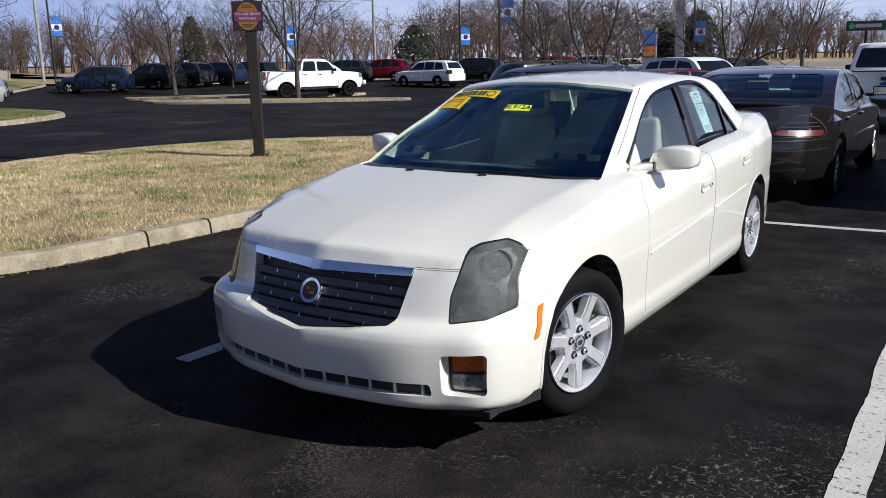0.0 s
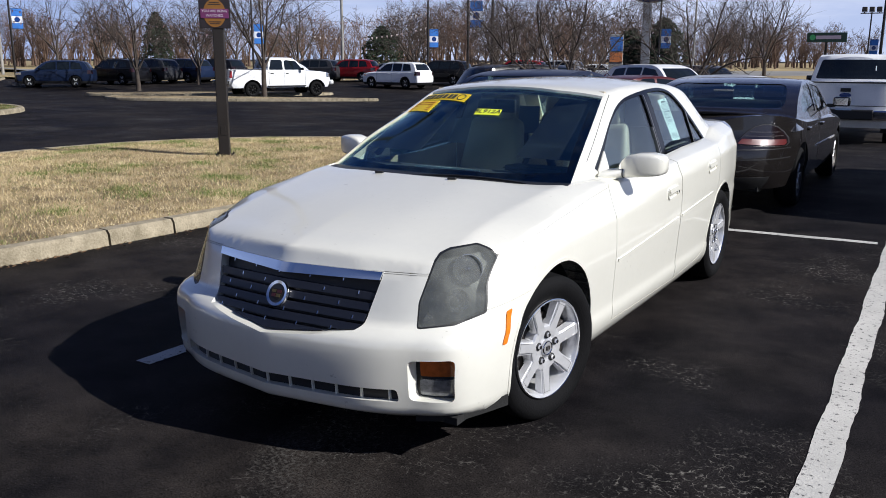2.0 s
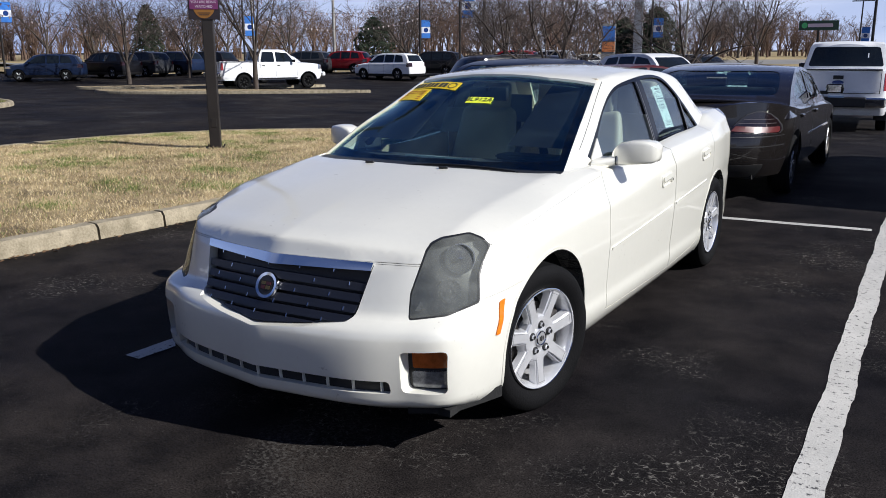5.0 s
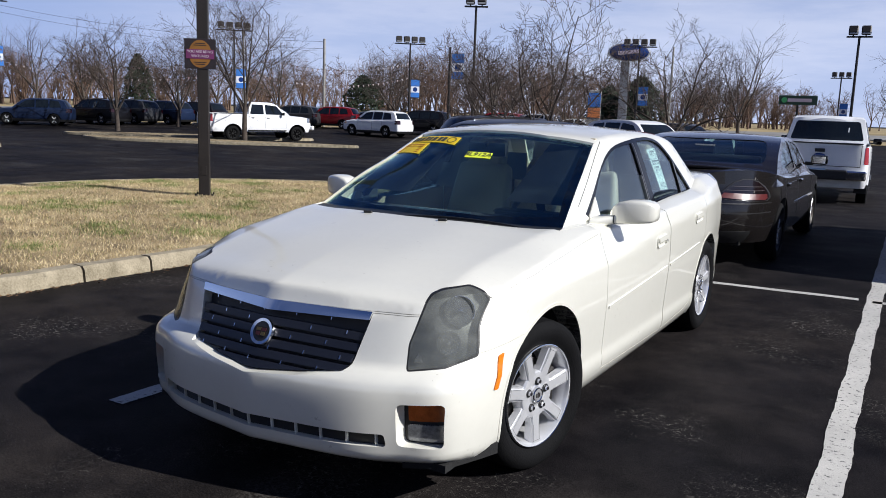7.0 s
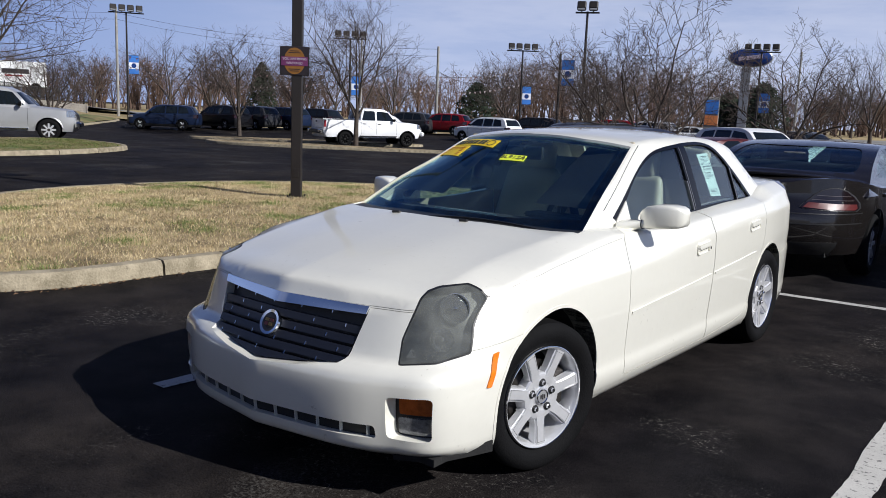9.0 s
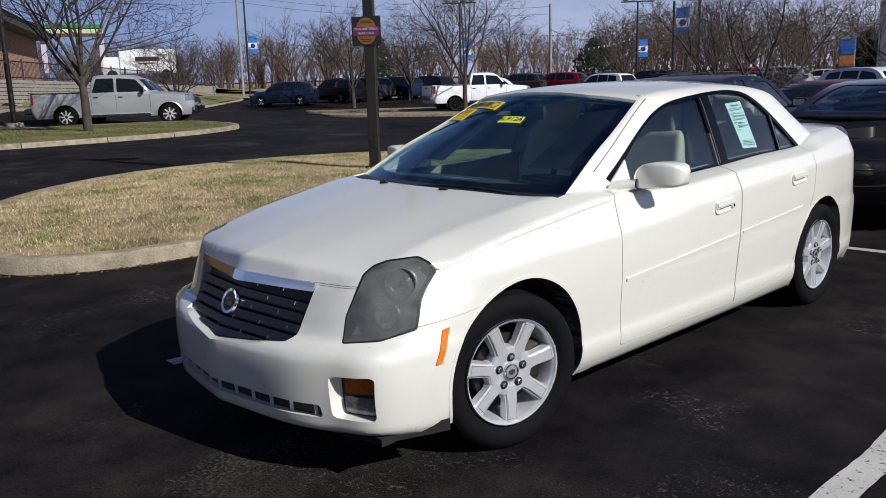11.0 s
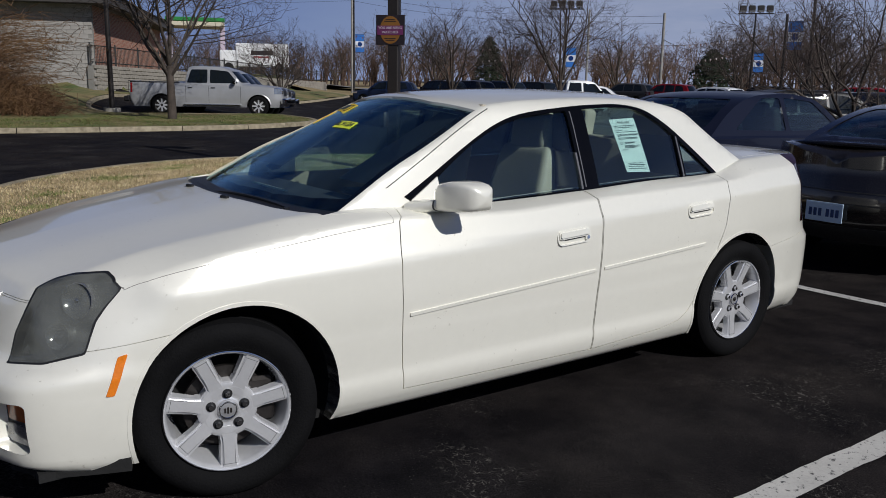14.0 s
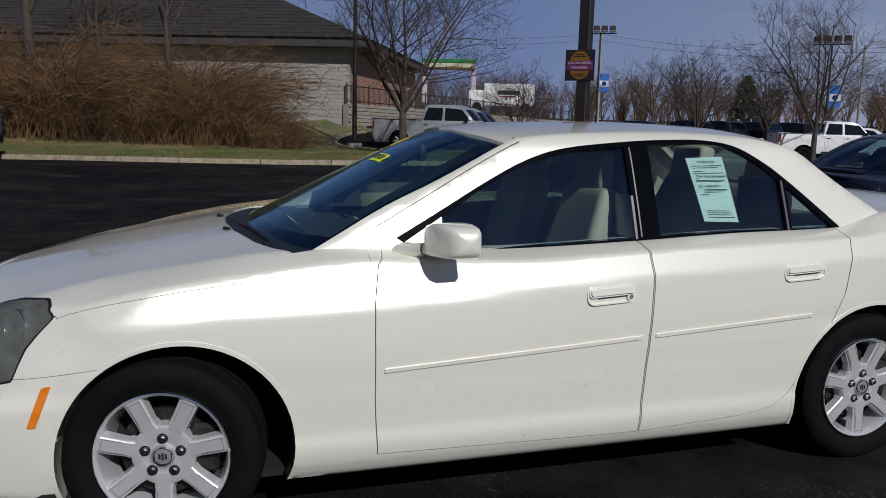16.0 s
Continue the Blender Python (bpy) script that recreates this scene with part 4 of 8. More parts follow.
# lamps
for s in (1, -1):
    block = carve(BODY.copy(), oblique(grown3(LAMP, -0.003), LAMP_WAY, 0.13, 0.4, s), "INTERSECT")
    w = Vector((LAMP_WAY[0] * s, LAMP_WAY[1], LAMP_WAY[2])).normalized()
    lens = carve(block.copy(), as_bm(moved(BODY, -w * 0.008)), "DIFFERENCE")
    head = mesh_ob("headlight", carve(block, as_bm(moved(BODY, -w * 0.045)), "INTERSECT"), mat("headlight_housing", (0.15, 0.155, 0.155), 0.32, 0.6, var=0.35, scale=12, bscale=50) if s > 0 else bpy.data.materials["headlight_housing"], sedan, "hazed grey composite headlight", 28)
    mesh_ob("lens", lens, HAZE, head, "yellowed plastic lens cover", 28)
    for (px, py, pz), r in (((0.712, -0.455, 0.752), 0.056), ((0.705, -0.520, 0.640), 0.044)):
        face = Matrix.Translation(Vector((px * s, py, pz)) - w * 0.042) @ w.to_track_quat("Z", "Y").to_matrix().to_4x4()
        bowl = lathe([(r * 0.20, -0.012), (r * 0.55, -0.004), (r * 0.86, 0.008), (r, 0.020), (r * 1.05, 0.020), (r * 1.05, -0.02)], 28, "Z")
        bmesh.ops.transform(bowl, matrix=face, verts=bowl.verts)
        dish = part("reflector", bowl, LAMPCLEAR, head, "bright reflector bowl", 40)
        bulb = lathe([(0.0005, 0.026), (r * 0.16, 0.022), (r * 0.22, 0.010), (r * 0.22, -0.012)], 16, "Z")
        bmesh.ops.transform(bulb, matrix=face, verts=bulb.verts)
        part("bulb", bulb, CHROME, dish, smooth=40)
    tri = prism([(-0.020, -0.016), (0.020, -0.016), (0.002, 0.020)], "Z", 0.0, 0.006)
    bmesh.ops.transform(tri, matrix=Matrix.Translation(Vector((0.622 * s, -0.600, 0.585)) - w * 0.030) @ w.to_track_quat("Z", "Y").to_matrix().to_4x4(), verts=tri.verts)
    part("corner_reflector", tri, CHROME, head)
    seal = carve(carve(BODY.copy(), oblique(grown3(LAMP, 0.0046), LAMP_WAY, 0.13, 0.4, s), "INTERSECT"), oblique(grown3(LAMP, -0.0025), LAMP_WAY, 0.16, 0.45, s), "DIFFERENCE")
    mesh_ob("seal", seal, BLACKTRIM, head, "thin black rubber seal round the lamp", 28)
    lo, hi = (0.5, 1.3) if s > 0 else (-1.3, -0.5)
    tail = panel("tail_light", prism(TAIL, "X", lo, hi), REDLENS, label="tall red tail light")
    # lamps in the bumper
    poly = both(FOG)[0 if s > 0 else 1]
    fog = panel("fog_lamp", prism(grown(poly, 0.004), "Y", -1.2, -0.4), BLACKTRIM, moved(BODY, (-0.01 * s, 0.055, 0)), "amber turn signal over a ribbed fog lamp")
    inner = [(0.622, 0.29), (0.744, 0.284), (0.746, 0.352), (0.620, 0.352)], [(0.620, 0.364), (0.746, 0.364), (0.748, 0.436), (0.617, 0.432)]
    for q, (poly_, m_, n_) in enumerate(((inner[0], FOGGLASS, "fog_lens"), (inner[1], DARKAMBER, "turn_lens"))):
        panel(n_, prism(rounded(both(poly_)[0 if s > 0 else 1], 0.008), "Y", -1.2, -0.4), m_, moved(BODY, (-0.01 * s, 0.040 + 0.008 * q, 0)), parent=fog)
    mark = [(-0.372, 0.452), (-0.398, 0.452), (-0.352, 0.576), (-0.322, 0.584)]
    panel("side_marker", prism(rounded(mark, 0.006), "X", lo, hi), AMBER, moved(BODY, (0.004 * s, -0.002, 0)), "amber side marker lamp")

# grille: it stands on a plane of its own, set back behind the bumper's swell
def plain_nose(z):
    f = [table(max(z, 0.62), [(r[0], r[i]) for r in FRONT]) - 0.62 * max(0.0, 0.62 - z) for i in (1, 2, 3)]
    return [(0.0, f[0]), (0.40, f[1]), (0.60, f[2]), (0.70, -0.3), (0.72, 0.2), (0.5, 0.4), (0.0, 0.45)]


NOSE_BLOCK = as_mesh(stack_solid([round(0.42 + 0.02 * i, 2) for i in range(20)], plain_nose, 8))
grille = panel("grille", prism(grown(GRILLE_FULL, -0.004), "Y", -1.2, -0.5), BLACKTRIM, moved(NOSE_BLOCK, (0, 0.045, 0)), "charcoal louvred grille with a chrome top bar")
for k in range(5):
    z0 = 0.486 + 0.0435 * k
    slab = carve(as_mesh(prism(grown(GRILLE_FULL, -0.006), "Y", -1.2, -0.5)), box((1.2, 1.2, 0.030), (0, -0.8, z0 + 0.022), turn=Matrix.Rotation(radians(-14), 4, "X")), "INTERSECT")
    panel("louvre", as_bm(slab), GRILLE, moved(NOSE_BLOCK, (0, 0.008, 0)), parent=grille)
    for i in range(-2, 3):
        x = 0.150 * i + (0.045 if k % 2 else -0.03)
        if abs(x) < 0.38 and not (abs(x) < 0.07 and 1 < k < 4):
            panel("rivet", box((0.004, 0.5, 0.013), (x, -0.75, z0 + 0.041), bevel=0.001), CHROME, moved(NOSE_BLOCK, (0, 0.005, 0)), parent=grille)
bar = [(-0.432, 0.742), (0.432, 0.742), (0.427, 0.712), (0.0, 0.704), (-0.427, 0.712)]
panel("top_bar", prism(bar, "Y", -1.2, -0.5), CHROME, moved(NOSE_BLOCK, (0, -0.006, 0)), "bright chrome bar", parent=grille)
slot_back = panel("lower_intake", prism(grown(SLOT, 0.003), "Y", -1.2, -0.5), BLACKTRIM, moved(BODY, (0, 0.03, 0)), "narrow black intake slot with upright dividers")
for i in range(-5, 6):
    panel("divider", box((0.0045, 0.6, 0.06), (0.105 * i, -0.85, 0.297)), PEARL, moved(BODY, (0, 0.018, 0)), parent=slot_back)

# badge: a ring with a crest of plain coloured fields
badge = part("badge", lathe([(0.040, -0.004), (0.043, 0.008), (0.050, 0.012), (0.055, 0.004), (0.052, -0.006), (0.040, -0.004)], 36, "Y"), CHROME, sedan, "round chrome emblem with a small crest", 40)
CREST = mat("crest_gold", (0.16, 0.12, 0.05), 0.35, 0.6), mat("crest_red", (0.07, 0.012, 0.014), 0.4), mat("crest_dark", (0.02, 0.02, 0.024), 0.4)
part("backing", lathe([(0.0005, -0.003), (0.042, -0.003), (0.042, 0.003), (0.0005, 0.003)], 28, "Y"), CREST[2], badge, smooth=40)
part("shield", prism([(-0.030, 0.018), (0.030, 0.018), (0.032, 0.010), (0.024, -0.018), (0.0, -0.028), (-0.024, -0.018), (-0.032, 0.010)], "Y", -0.006, -0.003), DISC, badge)
for i, (x0, x1, z0, z1, m_) in enumerate(((-0.024, -0.002, 0.002, 0.014, 0), (0.002, 0.024, 0.002, 0.014, 1), (-0.022, -0.002, -0.016, -0.002, 1), (0.002, 0.022, -0.016, -0.002, 0))):
    part("field", prism([(x0, z0), (x1, z0), (x1, z1), (x0, z1)], "Y", -0.008, -0.0055), CREST[m_], badge)
badge.matrix_world = pose(0, -0.757, 0.622, -25, 0, 0)

# cabin: roof, pillars and glass
SEAMGREY = mat("dull_bright_strip", (0.19, 0.19, 0.195), 0.3, 0.6)
OUTER, INNER, PANE_O, PANE_I = cabin_solid(0.0), cabin_solid(0.035), cabin_solid(0.009), cabin_solid(0.013)
DLO = [(0.815, 1.010), (0.985, 1.100), (1.18, 1.200), (1.36, 1.278), (1.53, 1.322), (1.80, 1.350), (2.0, 1.360), (2.16, 1.360), (2.30, 1.338), (2.42, 1.285), (2.54, 1.208), (2.785, 1.010), (2.5, 1.0), (2.24, 0.994), (1.84, 0.978), (1.46, 0.958), (1.165, 0.944), (0.92, 0.940)]
DLO = [(y, z - 0.004 + 0.013 * step(1.0, 1.5, y) * step(2.55, 2.3, y) * step(1.1, 1.2, z)) for y, z in DLO]
WIN_F = [(0.90, 0.990), (0.945, 1.038), (1.05, 1.107), (1.19, 1.186), (1.36, 1.257), (1.53, 1.301), (1.778, 1.326), (1.780, 0.988), (1.46, 0.971), (1.165, 0.957), (0.92, 0.952)]
WIN_R = [(1.885, 1.333), (2.0, 1.339), (2.16, 1.339), (2.28, 1.319), (2.40, 1.268), (2.490, 1.209), (2.490, 1.008), (2.24, 1.007), (1.885, 0.996)]

WIN_F, WIN_R = ([(y, z + 0.013 * step(1.0, 1.5, y) * step(2.55, 2.3, y) * step(1.1, 1.2, z)) for y, z in w] for w in (WIN_F, WIN_R))


def bowed(poly, n):
    """The polygon with its first n corners joined by an even curve."""
    return [tuple(p) for p in smooth_line(poly[:n], 5)] + poly[n:]


DLO, WIN_F, WIN_R = bowed(DLO, 12), bowed(WIN_F, 7), bowed(WIN_R, 6)
WIN_Q = [(2.520, 1.190), (2.735, 1.014), (2.520, 1.012)]
SCREEN = [(0.72, 0.46), (0.665, 0.75), (0.60, 1.05), (0.552, 1.285), (0.50, 1.27), (0.3, 1.215), (0.0, 1.195)]
SCREEN_FULL = [(-0.72, 0.0), (0.72, 0.0)] + SCREEN + [(-x, y) for x, y in reversed(SCREEN[:-1])]
BACK = [(0.50, 2.66), (0.585, 2.95), (0.62, 3.4), (-0.62, 3.4), (-0.585, 2.95), (-0.50, 2.66), (-0.3, 2.70), (0.0, 2.72), (0.3, 2.70)]

roof_shell = carve(OUTER.copy(), as_bm(INNER), "DIFFERENCE")
roof_shell = carve(roof_shell, box((4, 6, 1.0), (0, 1.5, 0.43)), "DIFFERENCE")
dlo_cut = prism(DLO, "X", 0.4, 1.2)
prism(DLO, "X", -1.2, -0.4, dlo_cut)
frame_ring = carve(roof_shell.copy(), prism(grown(DLO, -0.002), "X", -1.2, 1.2), "INTERSECT")
roof_shell = carve(roof_shell, dlo_cut, "DIFFERENCE")
roof_shell = carve(roof_shell, prism(SCREEN_FULL, "Z", 0.5, 1.6), "DIFFERENCE")
roof_shell = carve(roof_shell, prism(BACK, "Z", 0.5, 1.6), "DIFFERENCE")
roof = mesh_ob("roof", roof_shell, PEARL, sedan, "white roof with slim painted pillars", 30)
roof.data.materials.append(LEATHER)
for f in roof.data.polygons:
    if f.normal.dot(f.center - Vector((0, 1.75, 1.0))) < 0 and f.center.z > 1.0:
        f.material_index = 1
shine([roof], soft_skin(OUTER.copy(), 0.012, 5))
shine([o for o in sedan.children if o.name.split(".")[0] in ("body", "hood", "front_door", "rear_door", "front_bumper", "rear_bumper", "trunk_lid")], BODY_SKIN)
for o in [o for o in bpy.data.objects if o.name.startswith("work_skin")]:
    bpy.data.objects.remove(o)
PANE = carve(PANE_O.copy(), as_bm(PANE_I), "DIFFERENCE")
for s in (1, -1):
    lo, hi = (0.3, 1.2) if s > 0 else (-1.2, -0.3)
    trim = carve(frame_ring.copy(), box((1.0, 6, 3), (0.8 * s, 1.5, 1.2)), "INTERSECT")
    for poly in (WIN_F, WIN_R, WIN_Q):
        trim = carve(trim, prism(poly, "X", lo, hi), "DIFFERENCE")
    mesh_ob("window_frame", trim, GLOSSBLACK, sedan, "black window surround and centre pillar", 30)
    for name, poly in (("front_window", WIN_F), ("rear_window", WIN_R), ("quarter_window", WIN_Q)):
        pane = mesh_ob(name, carve(PANE.copy(), prism(grown(poly, 0.006), "X", lo, hi), "INTERSECT"), SIDEGLASS, sedan, "tinted side glass", 30)
        pane.visible_shadow = False
    for y in (1.800,):
        strip = carve(moved(OUTER, (0.0015 * s, 0, 0)), prism([(y, 0.994), (y + 0.006, 0.994), (y + 0.004, 1.338), (y - 0.002, 1.338)], "X", 0.5 * s if s > 0 else -1.2, 1.2 if s > 0 else -0.5), "INTERSECT")
        mesh_ob("pillar_trim", strip, SEAMGREY, sedan, "thin bright strip on the centre pillar")
    sail = [(0.836, 0.946), (0.992, 0.950), (0.992, 1.078), (0.846, 0.992)]
    mesh_ob("sail_panel", carve(moved(OUTER, (0.006 * s, 0, 0)), prism(sail, "X", 0.68 * s if s > 0 else -1.2, 1.2 if s > 0 else -0.68), "INTERSECT"), PEARL, sedan, "white triangular panel behind the door mirror", 30)
    seam = prism(grown(DLO, 0.071), "X", 0.3 * s if s > 0 else -1.2, 1.2 if s > 0 else -0.3)
    seam_me = carve(carve(moved(OUTER, (0.0008 * s, -0.0008, 0.0008)), seam, "INTERSECT"), prism(grown(DLO, 0.0675), "X", -1.3, 1.3), "DIFFERENCE")
    mesh_ob("door_frame_seam", carve(seam_me, box((2, 0.70, 0.6), (0, 0.99, 1.345)), "INTERSECT"), BLACKTRIM, sedan, "thin dark seam along the windscreen pillar")
    for a_, b_ in (((2.497, 1.008), (2.497, 1.207)), ((1.776, 0.985), (1.776, 1.15))):
        bead = [(a_[0], a_[1]), (a_[0] + 0.010, a_[1]), (b_[0] + 0.010, b_[1]), (b_[0], b_[1])]
        mesh_ob("pillar_trim", carve(moved(OUTER, (0.0015 * s, 0, 0)), prism(bead, "X", 0.4 * s if s > 0 else -1.2, 1.2 if s > 0 else -0.4), "INTERSECT"), SEAMGREY, sedan, "thin bright strip between the door panes")
screen = mesh_ob("windshield", carve(PANE.copy(), prism(grown(SCREEN_FULL, 0.01), "Z", 0.5, 1.6), "INTERSECT"), WINDSHIELD, sedan, "steeply raked windshield with dealer stickers", 30)
rear_pane = mesh_ob("back_window", carve(PANE.copy(), prism(grown(BACK, 0.01), "Z", 0.5, 1.6), "INTERSECT"), SIDEGLASS, sedan, "", 30)
screen.visible_shadow = rear_pane.visible_shadow = False
rim = carve(carve(PANE_I.copy(), as_bm(moved(PANE_I, (0, 0.003, -0.004))), "DIFFERENCE"), prism(SCREEN_FULL, "Z", 0.5, 1.6), "INTERSECT")
low_curve = [(0.0, 0.40), (0.3, 0.43), (0.5, 0.50), (0.655, 0.585)]
inner_screen = low_curve + [(x - 0.04, y - 0.045) for x, y in SCREEN[1:-1]] + [(0.0, 1.16)] + [(-(x - 0.04), y - 0.045) for x, y in reversed(SCREEN[1:-1])] + [(-x, y) for x, y in reversed(low_curve[1:])]
rim = carve(rim, prism(inner_screen, "Z", 0.5, 1.6), "DIFFERENCE")
mesh_ob("screen_border", rim, GLOSSBLACK, sedan, "black ceramic border of the windshield", 30)

# mirrors
def loft(rings, sides=28, soft=1.0):
    """A closed skin through rounded sections across x: (x, y, z, half depth, half height)."""
    vs, fs, n = [], [], sides
    for x, y, z, hy, hz in rings:
        for i in range(n):
            a = 2 * math.pi * i / n
            c, q = math.cos(a), math.sin(a)
            front = (0.25 if c > 0 else 0.42) * soft
            vs.append((x, y + hy * math.copysign(abs(c) ** front, c), z + hz * math.copysign(abs(q) ** (0.30 * soft), q)))
    for k in range(len(rings) - 1):
        for i in range(n):
            j = (i + 1) % n
            fs.append((k * n + i, k * n + j, (k + 1) * n + j, (k + 1) * n + i))
    fs += [tuple(range(n)), tuple(range(len(rings) * n - 1, (len(rings) - 1) * n - 1, -1))]
    return py_mesh(vs, fs)


for s in (1, -1):
    shell_ = [(0.806, 0.925, 0.996, 0.030, 0.030), (0.822, 0.930, 1.006, 0.046, 0.046), (0.850, 0.938, 1.017, 0.060, 0.057), (0.900, 0.949, 1.024, 0.066, 0.061), (0.955, 0.962, 1.027, 0.064, 0.059), (0.995, 0.974, 1.026, 0.056, 0.053), (1.014, 0.981, 1.025, 0.046, 0.044), (1.024, 0.985, 1.024, 0.030, 0.029), (1.027, 0.986, 1.024, 0.008, 0.008)]
    b = loft(shell_)
    bmesh.ops.transform(b, matrix=Matrix.Diagonal((s, 1, 1, 1)), verts=b.verts)
    bmesh.ops.recalc_face_normals(b, faces=b.faces)
    mirror = part("door_mirror", b, PEARL, sedan, "white door mirror with scuffed shell", 50)
    b = loft([(0.735, 0.895, 0.966, 0.100, 0.030), (0.780, 0.900, 0.971, 0.080, 0.028), (0.815, 0.918, 0.980, 0.058, 0.026), (0.850, 0.932, 0.992, 0.048, 0.028), (0.880, 0.940, 1.002, 0.040, 0.028)], 20, 2.0)
    bmesh.ops.transform(b, matrix=Matrix.Diagonal((s, 1, 1, 1)), verts=b.verts)
    bmesh.ops.recalc_face_normals(b, faces=b.faces)
    part("mirror_arm", b, PEARL, mirror, smooth=50)
    part("joint", loft([(0.830 * s, 0.925, 0.985, 0.0555, 0.0285), (0.834 * s, 0.926, 0.986, 0.0545, 0.0285)], 20, 2.0), BLACKTRIM, mirror)
    part("mirror_glass", box((0.150, 0.004, 0.085), (0.920 * s, 1.017, 1.026), bevel=0.0015, turn=Matrix.Rotation(radians(8 * s), 4, "Z")), CHROME, mirror)

# handles and mouldings
for s in (1, -1):
    for y, z, lift in ((1.600, 0.802, 3.0), (2.483, 0.857, 3.0)):
        x = table(y, WIDE) - table(z - table(y, CREASE), TUCK) - 0.001
        at = pose(x * s, y, z, lift, -9 * s, 0) @ Matrix.Diagonal((s, 1, 1, 1))

        def fit_on(bm):
            bmesh.ops.transform(bm, matrix=at, verts=bm.verts)
            bmesh.ops.recalc_face_normals(bm, faces=bm.faces)
            return bm
        oval = rounded([(-0.101, -0.036), (0.101, -0.036), (0.101, 0.036), (-0.101, 0.036)], 0.033, 7)
        rim_ = carve(as_mesh(prism(oval, "X", -0.02, 0.006)), prism(grown(oval, -0.006), "X", -0.004, 0.03), "DIFFERENCE")
        handle = part("door_handle", fit_on(as_bm(rim_)), PEARL, sedan, "white pull handle in a rounded recess", 35)
        # The recess is a darker white: its shade is put into the colour.
        low = rounded([(-0.088, -0.029), (0.060, -0.029), (0.066, -0.006), (-0.088, -0.006)], 0.012, 4)
        part("recess", fit_on(prism(low, "X", -0.010, -0.0025)), mat("handle_recess_shade", (0.55, 0.53, 0.47), 0.4) if "handle_recess_shade" not in bpy.data.materials else bpy.data.materials["handle_recess_shade"], handle)
        top = rounded([(-0.094, -0.008), (0.094, -0.008), (0.093, 0.031), (-0.093, 0.031)], 0.019, 5)
        grip = prism(top, "X", -0.002, 0.016)
        bmesh.ops.bevel(grip, geom=[e for e in grip.edges if all(v.co.x > 0.01 for v in e.verts)], offset=0.007, segments=2, affect="EDGES")
        part("grip", fit_on(grip), PEARL, handle, smooth=40)
        # A black bar stands for the shadow under the grip.
        part("gap", fit_on(box((0.006, 0.120, 0.005), (0.0, 0.004, -0.011))), BLACKTRIM, handle)
        if y < 2:
            part("key_boss", fit_on(prism(rounded([(0.064, -0.028), (0.094, -0.028), (0.094, -0.002), (0.064, -0.002)], 0.010), "X", -0.004, 0.009)), PEARL, handle, smooth=40)
            part("keyhole", fit_on(rod((0.008, 0.079, -0.015), (0.012, 0.079, -0.015), 0.0085, sides=14)), CHROME, handle)
    for a, b in (((0.735, 0.570), (1.742, 0.630)), ((1.800, 0.633), (2.535, 0.674))):
        lo, hi = (0.5, 1.3) if s > 0 else (-1.3, -0.5)
        strip = [(a[0], a[1] - 0.007), (b[0], b[1] - 0.007), (b[0] + 0.006, b[1] + 0.001), (b[0], b[1] + 0.006), (a[0], a[1] + 0.006)]
        panel("door_moulding", prism(strip, "X", lo, hi), PEARL, moved(BODY, (0.006 * s, 0, 0)))
    lo, hi = (0.5, 1.3) if s > 0 else (-1.3, -0.5)
    # black air dam under the corner of the bumper
    dam = [(0.60, -0.66), (0.74, -0.575), (0.80, -0.42), (0.83, -0.33), (0.80, -0.32), (0.70, -0.53), (0.58, -0.62)]
    part("air_dam", prism([(x * s, y) for x, y in dam], "Z", 0.176, 0.222), LINER, sedan, "black rubber air dam, scuffed and bent")
part("undertray", box((1.5, 4.2, 0.03), (0, 1.5, 0.185)), LINER, sedan)

# wipers and washer jets
for x0, y0, x1, y1 in ((0.52, 0.395, -0.06, 0.300), (-0.10, 0.300, -0.56, 0.385)):
    def on_glass(x, y):
        return roof_top(abs(x), y) + 0.006
    line_ = [(x0 + (x1 - x0) * i / 8, y0 + (y1 - y0) * i / 8) for i in range(9)]
    wiper = part("wiper", loft([(x, y, on_glass(x, y), 0.006, 0.006) for x, y in line_], 8), BLACKTRIM, sedan, "black wiper resting low on the glass", 50)
    part("wiper_arm", rod((x0 + 0.02, y0 - 0.03, 0.965), (x0, y0, on_glass(x0, y0)), 0.010, 0.008, 8), BLACKTRIM, wiper, smooth=50)
for x in (0.205, -0.225):
    part("washer_jet", box((0.044, 0.018, 0.014), (x, 0.255, body_top(abs(x), 0.255) + 0.004), bevel=0.004, turn=pose(0, 0, 0, 0, 0, 20)), BLACKTRIM, sedan)

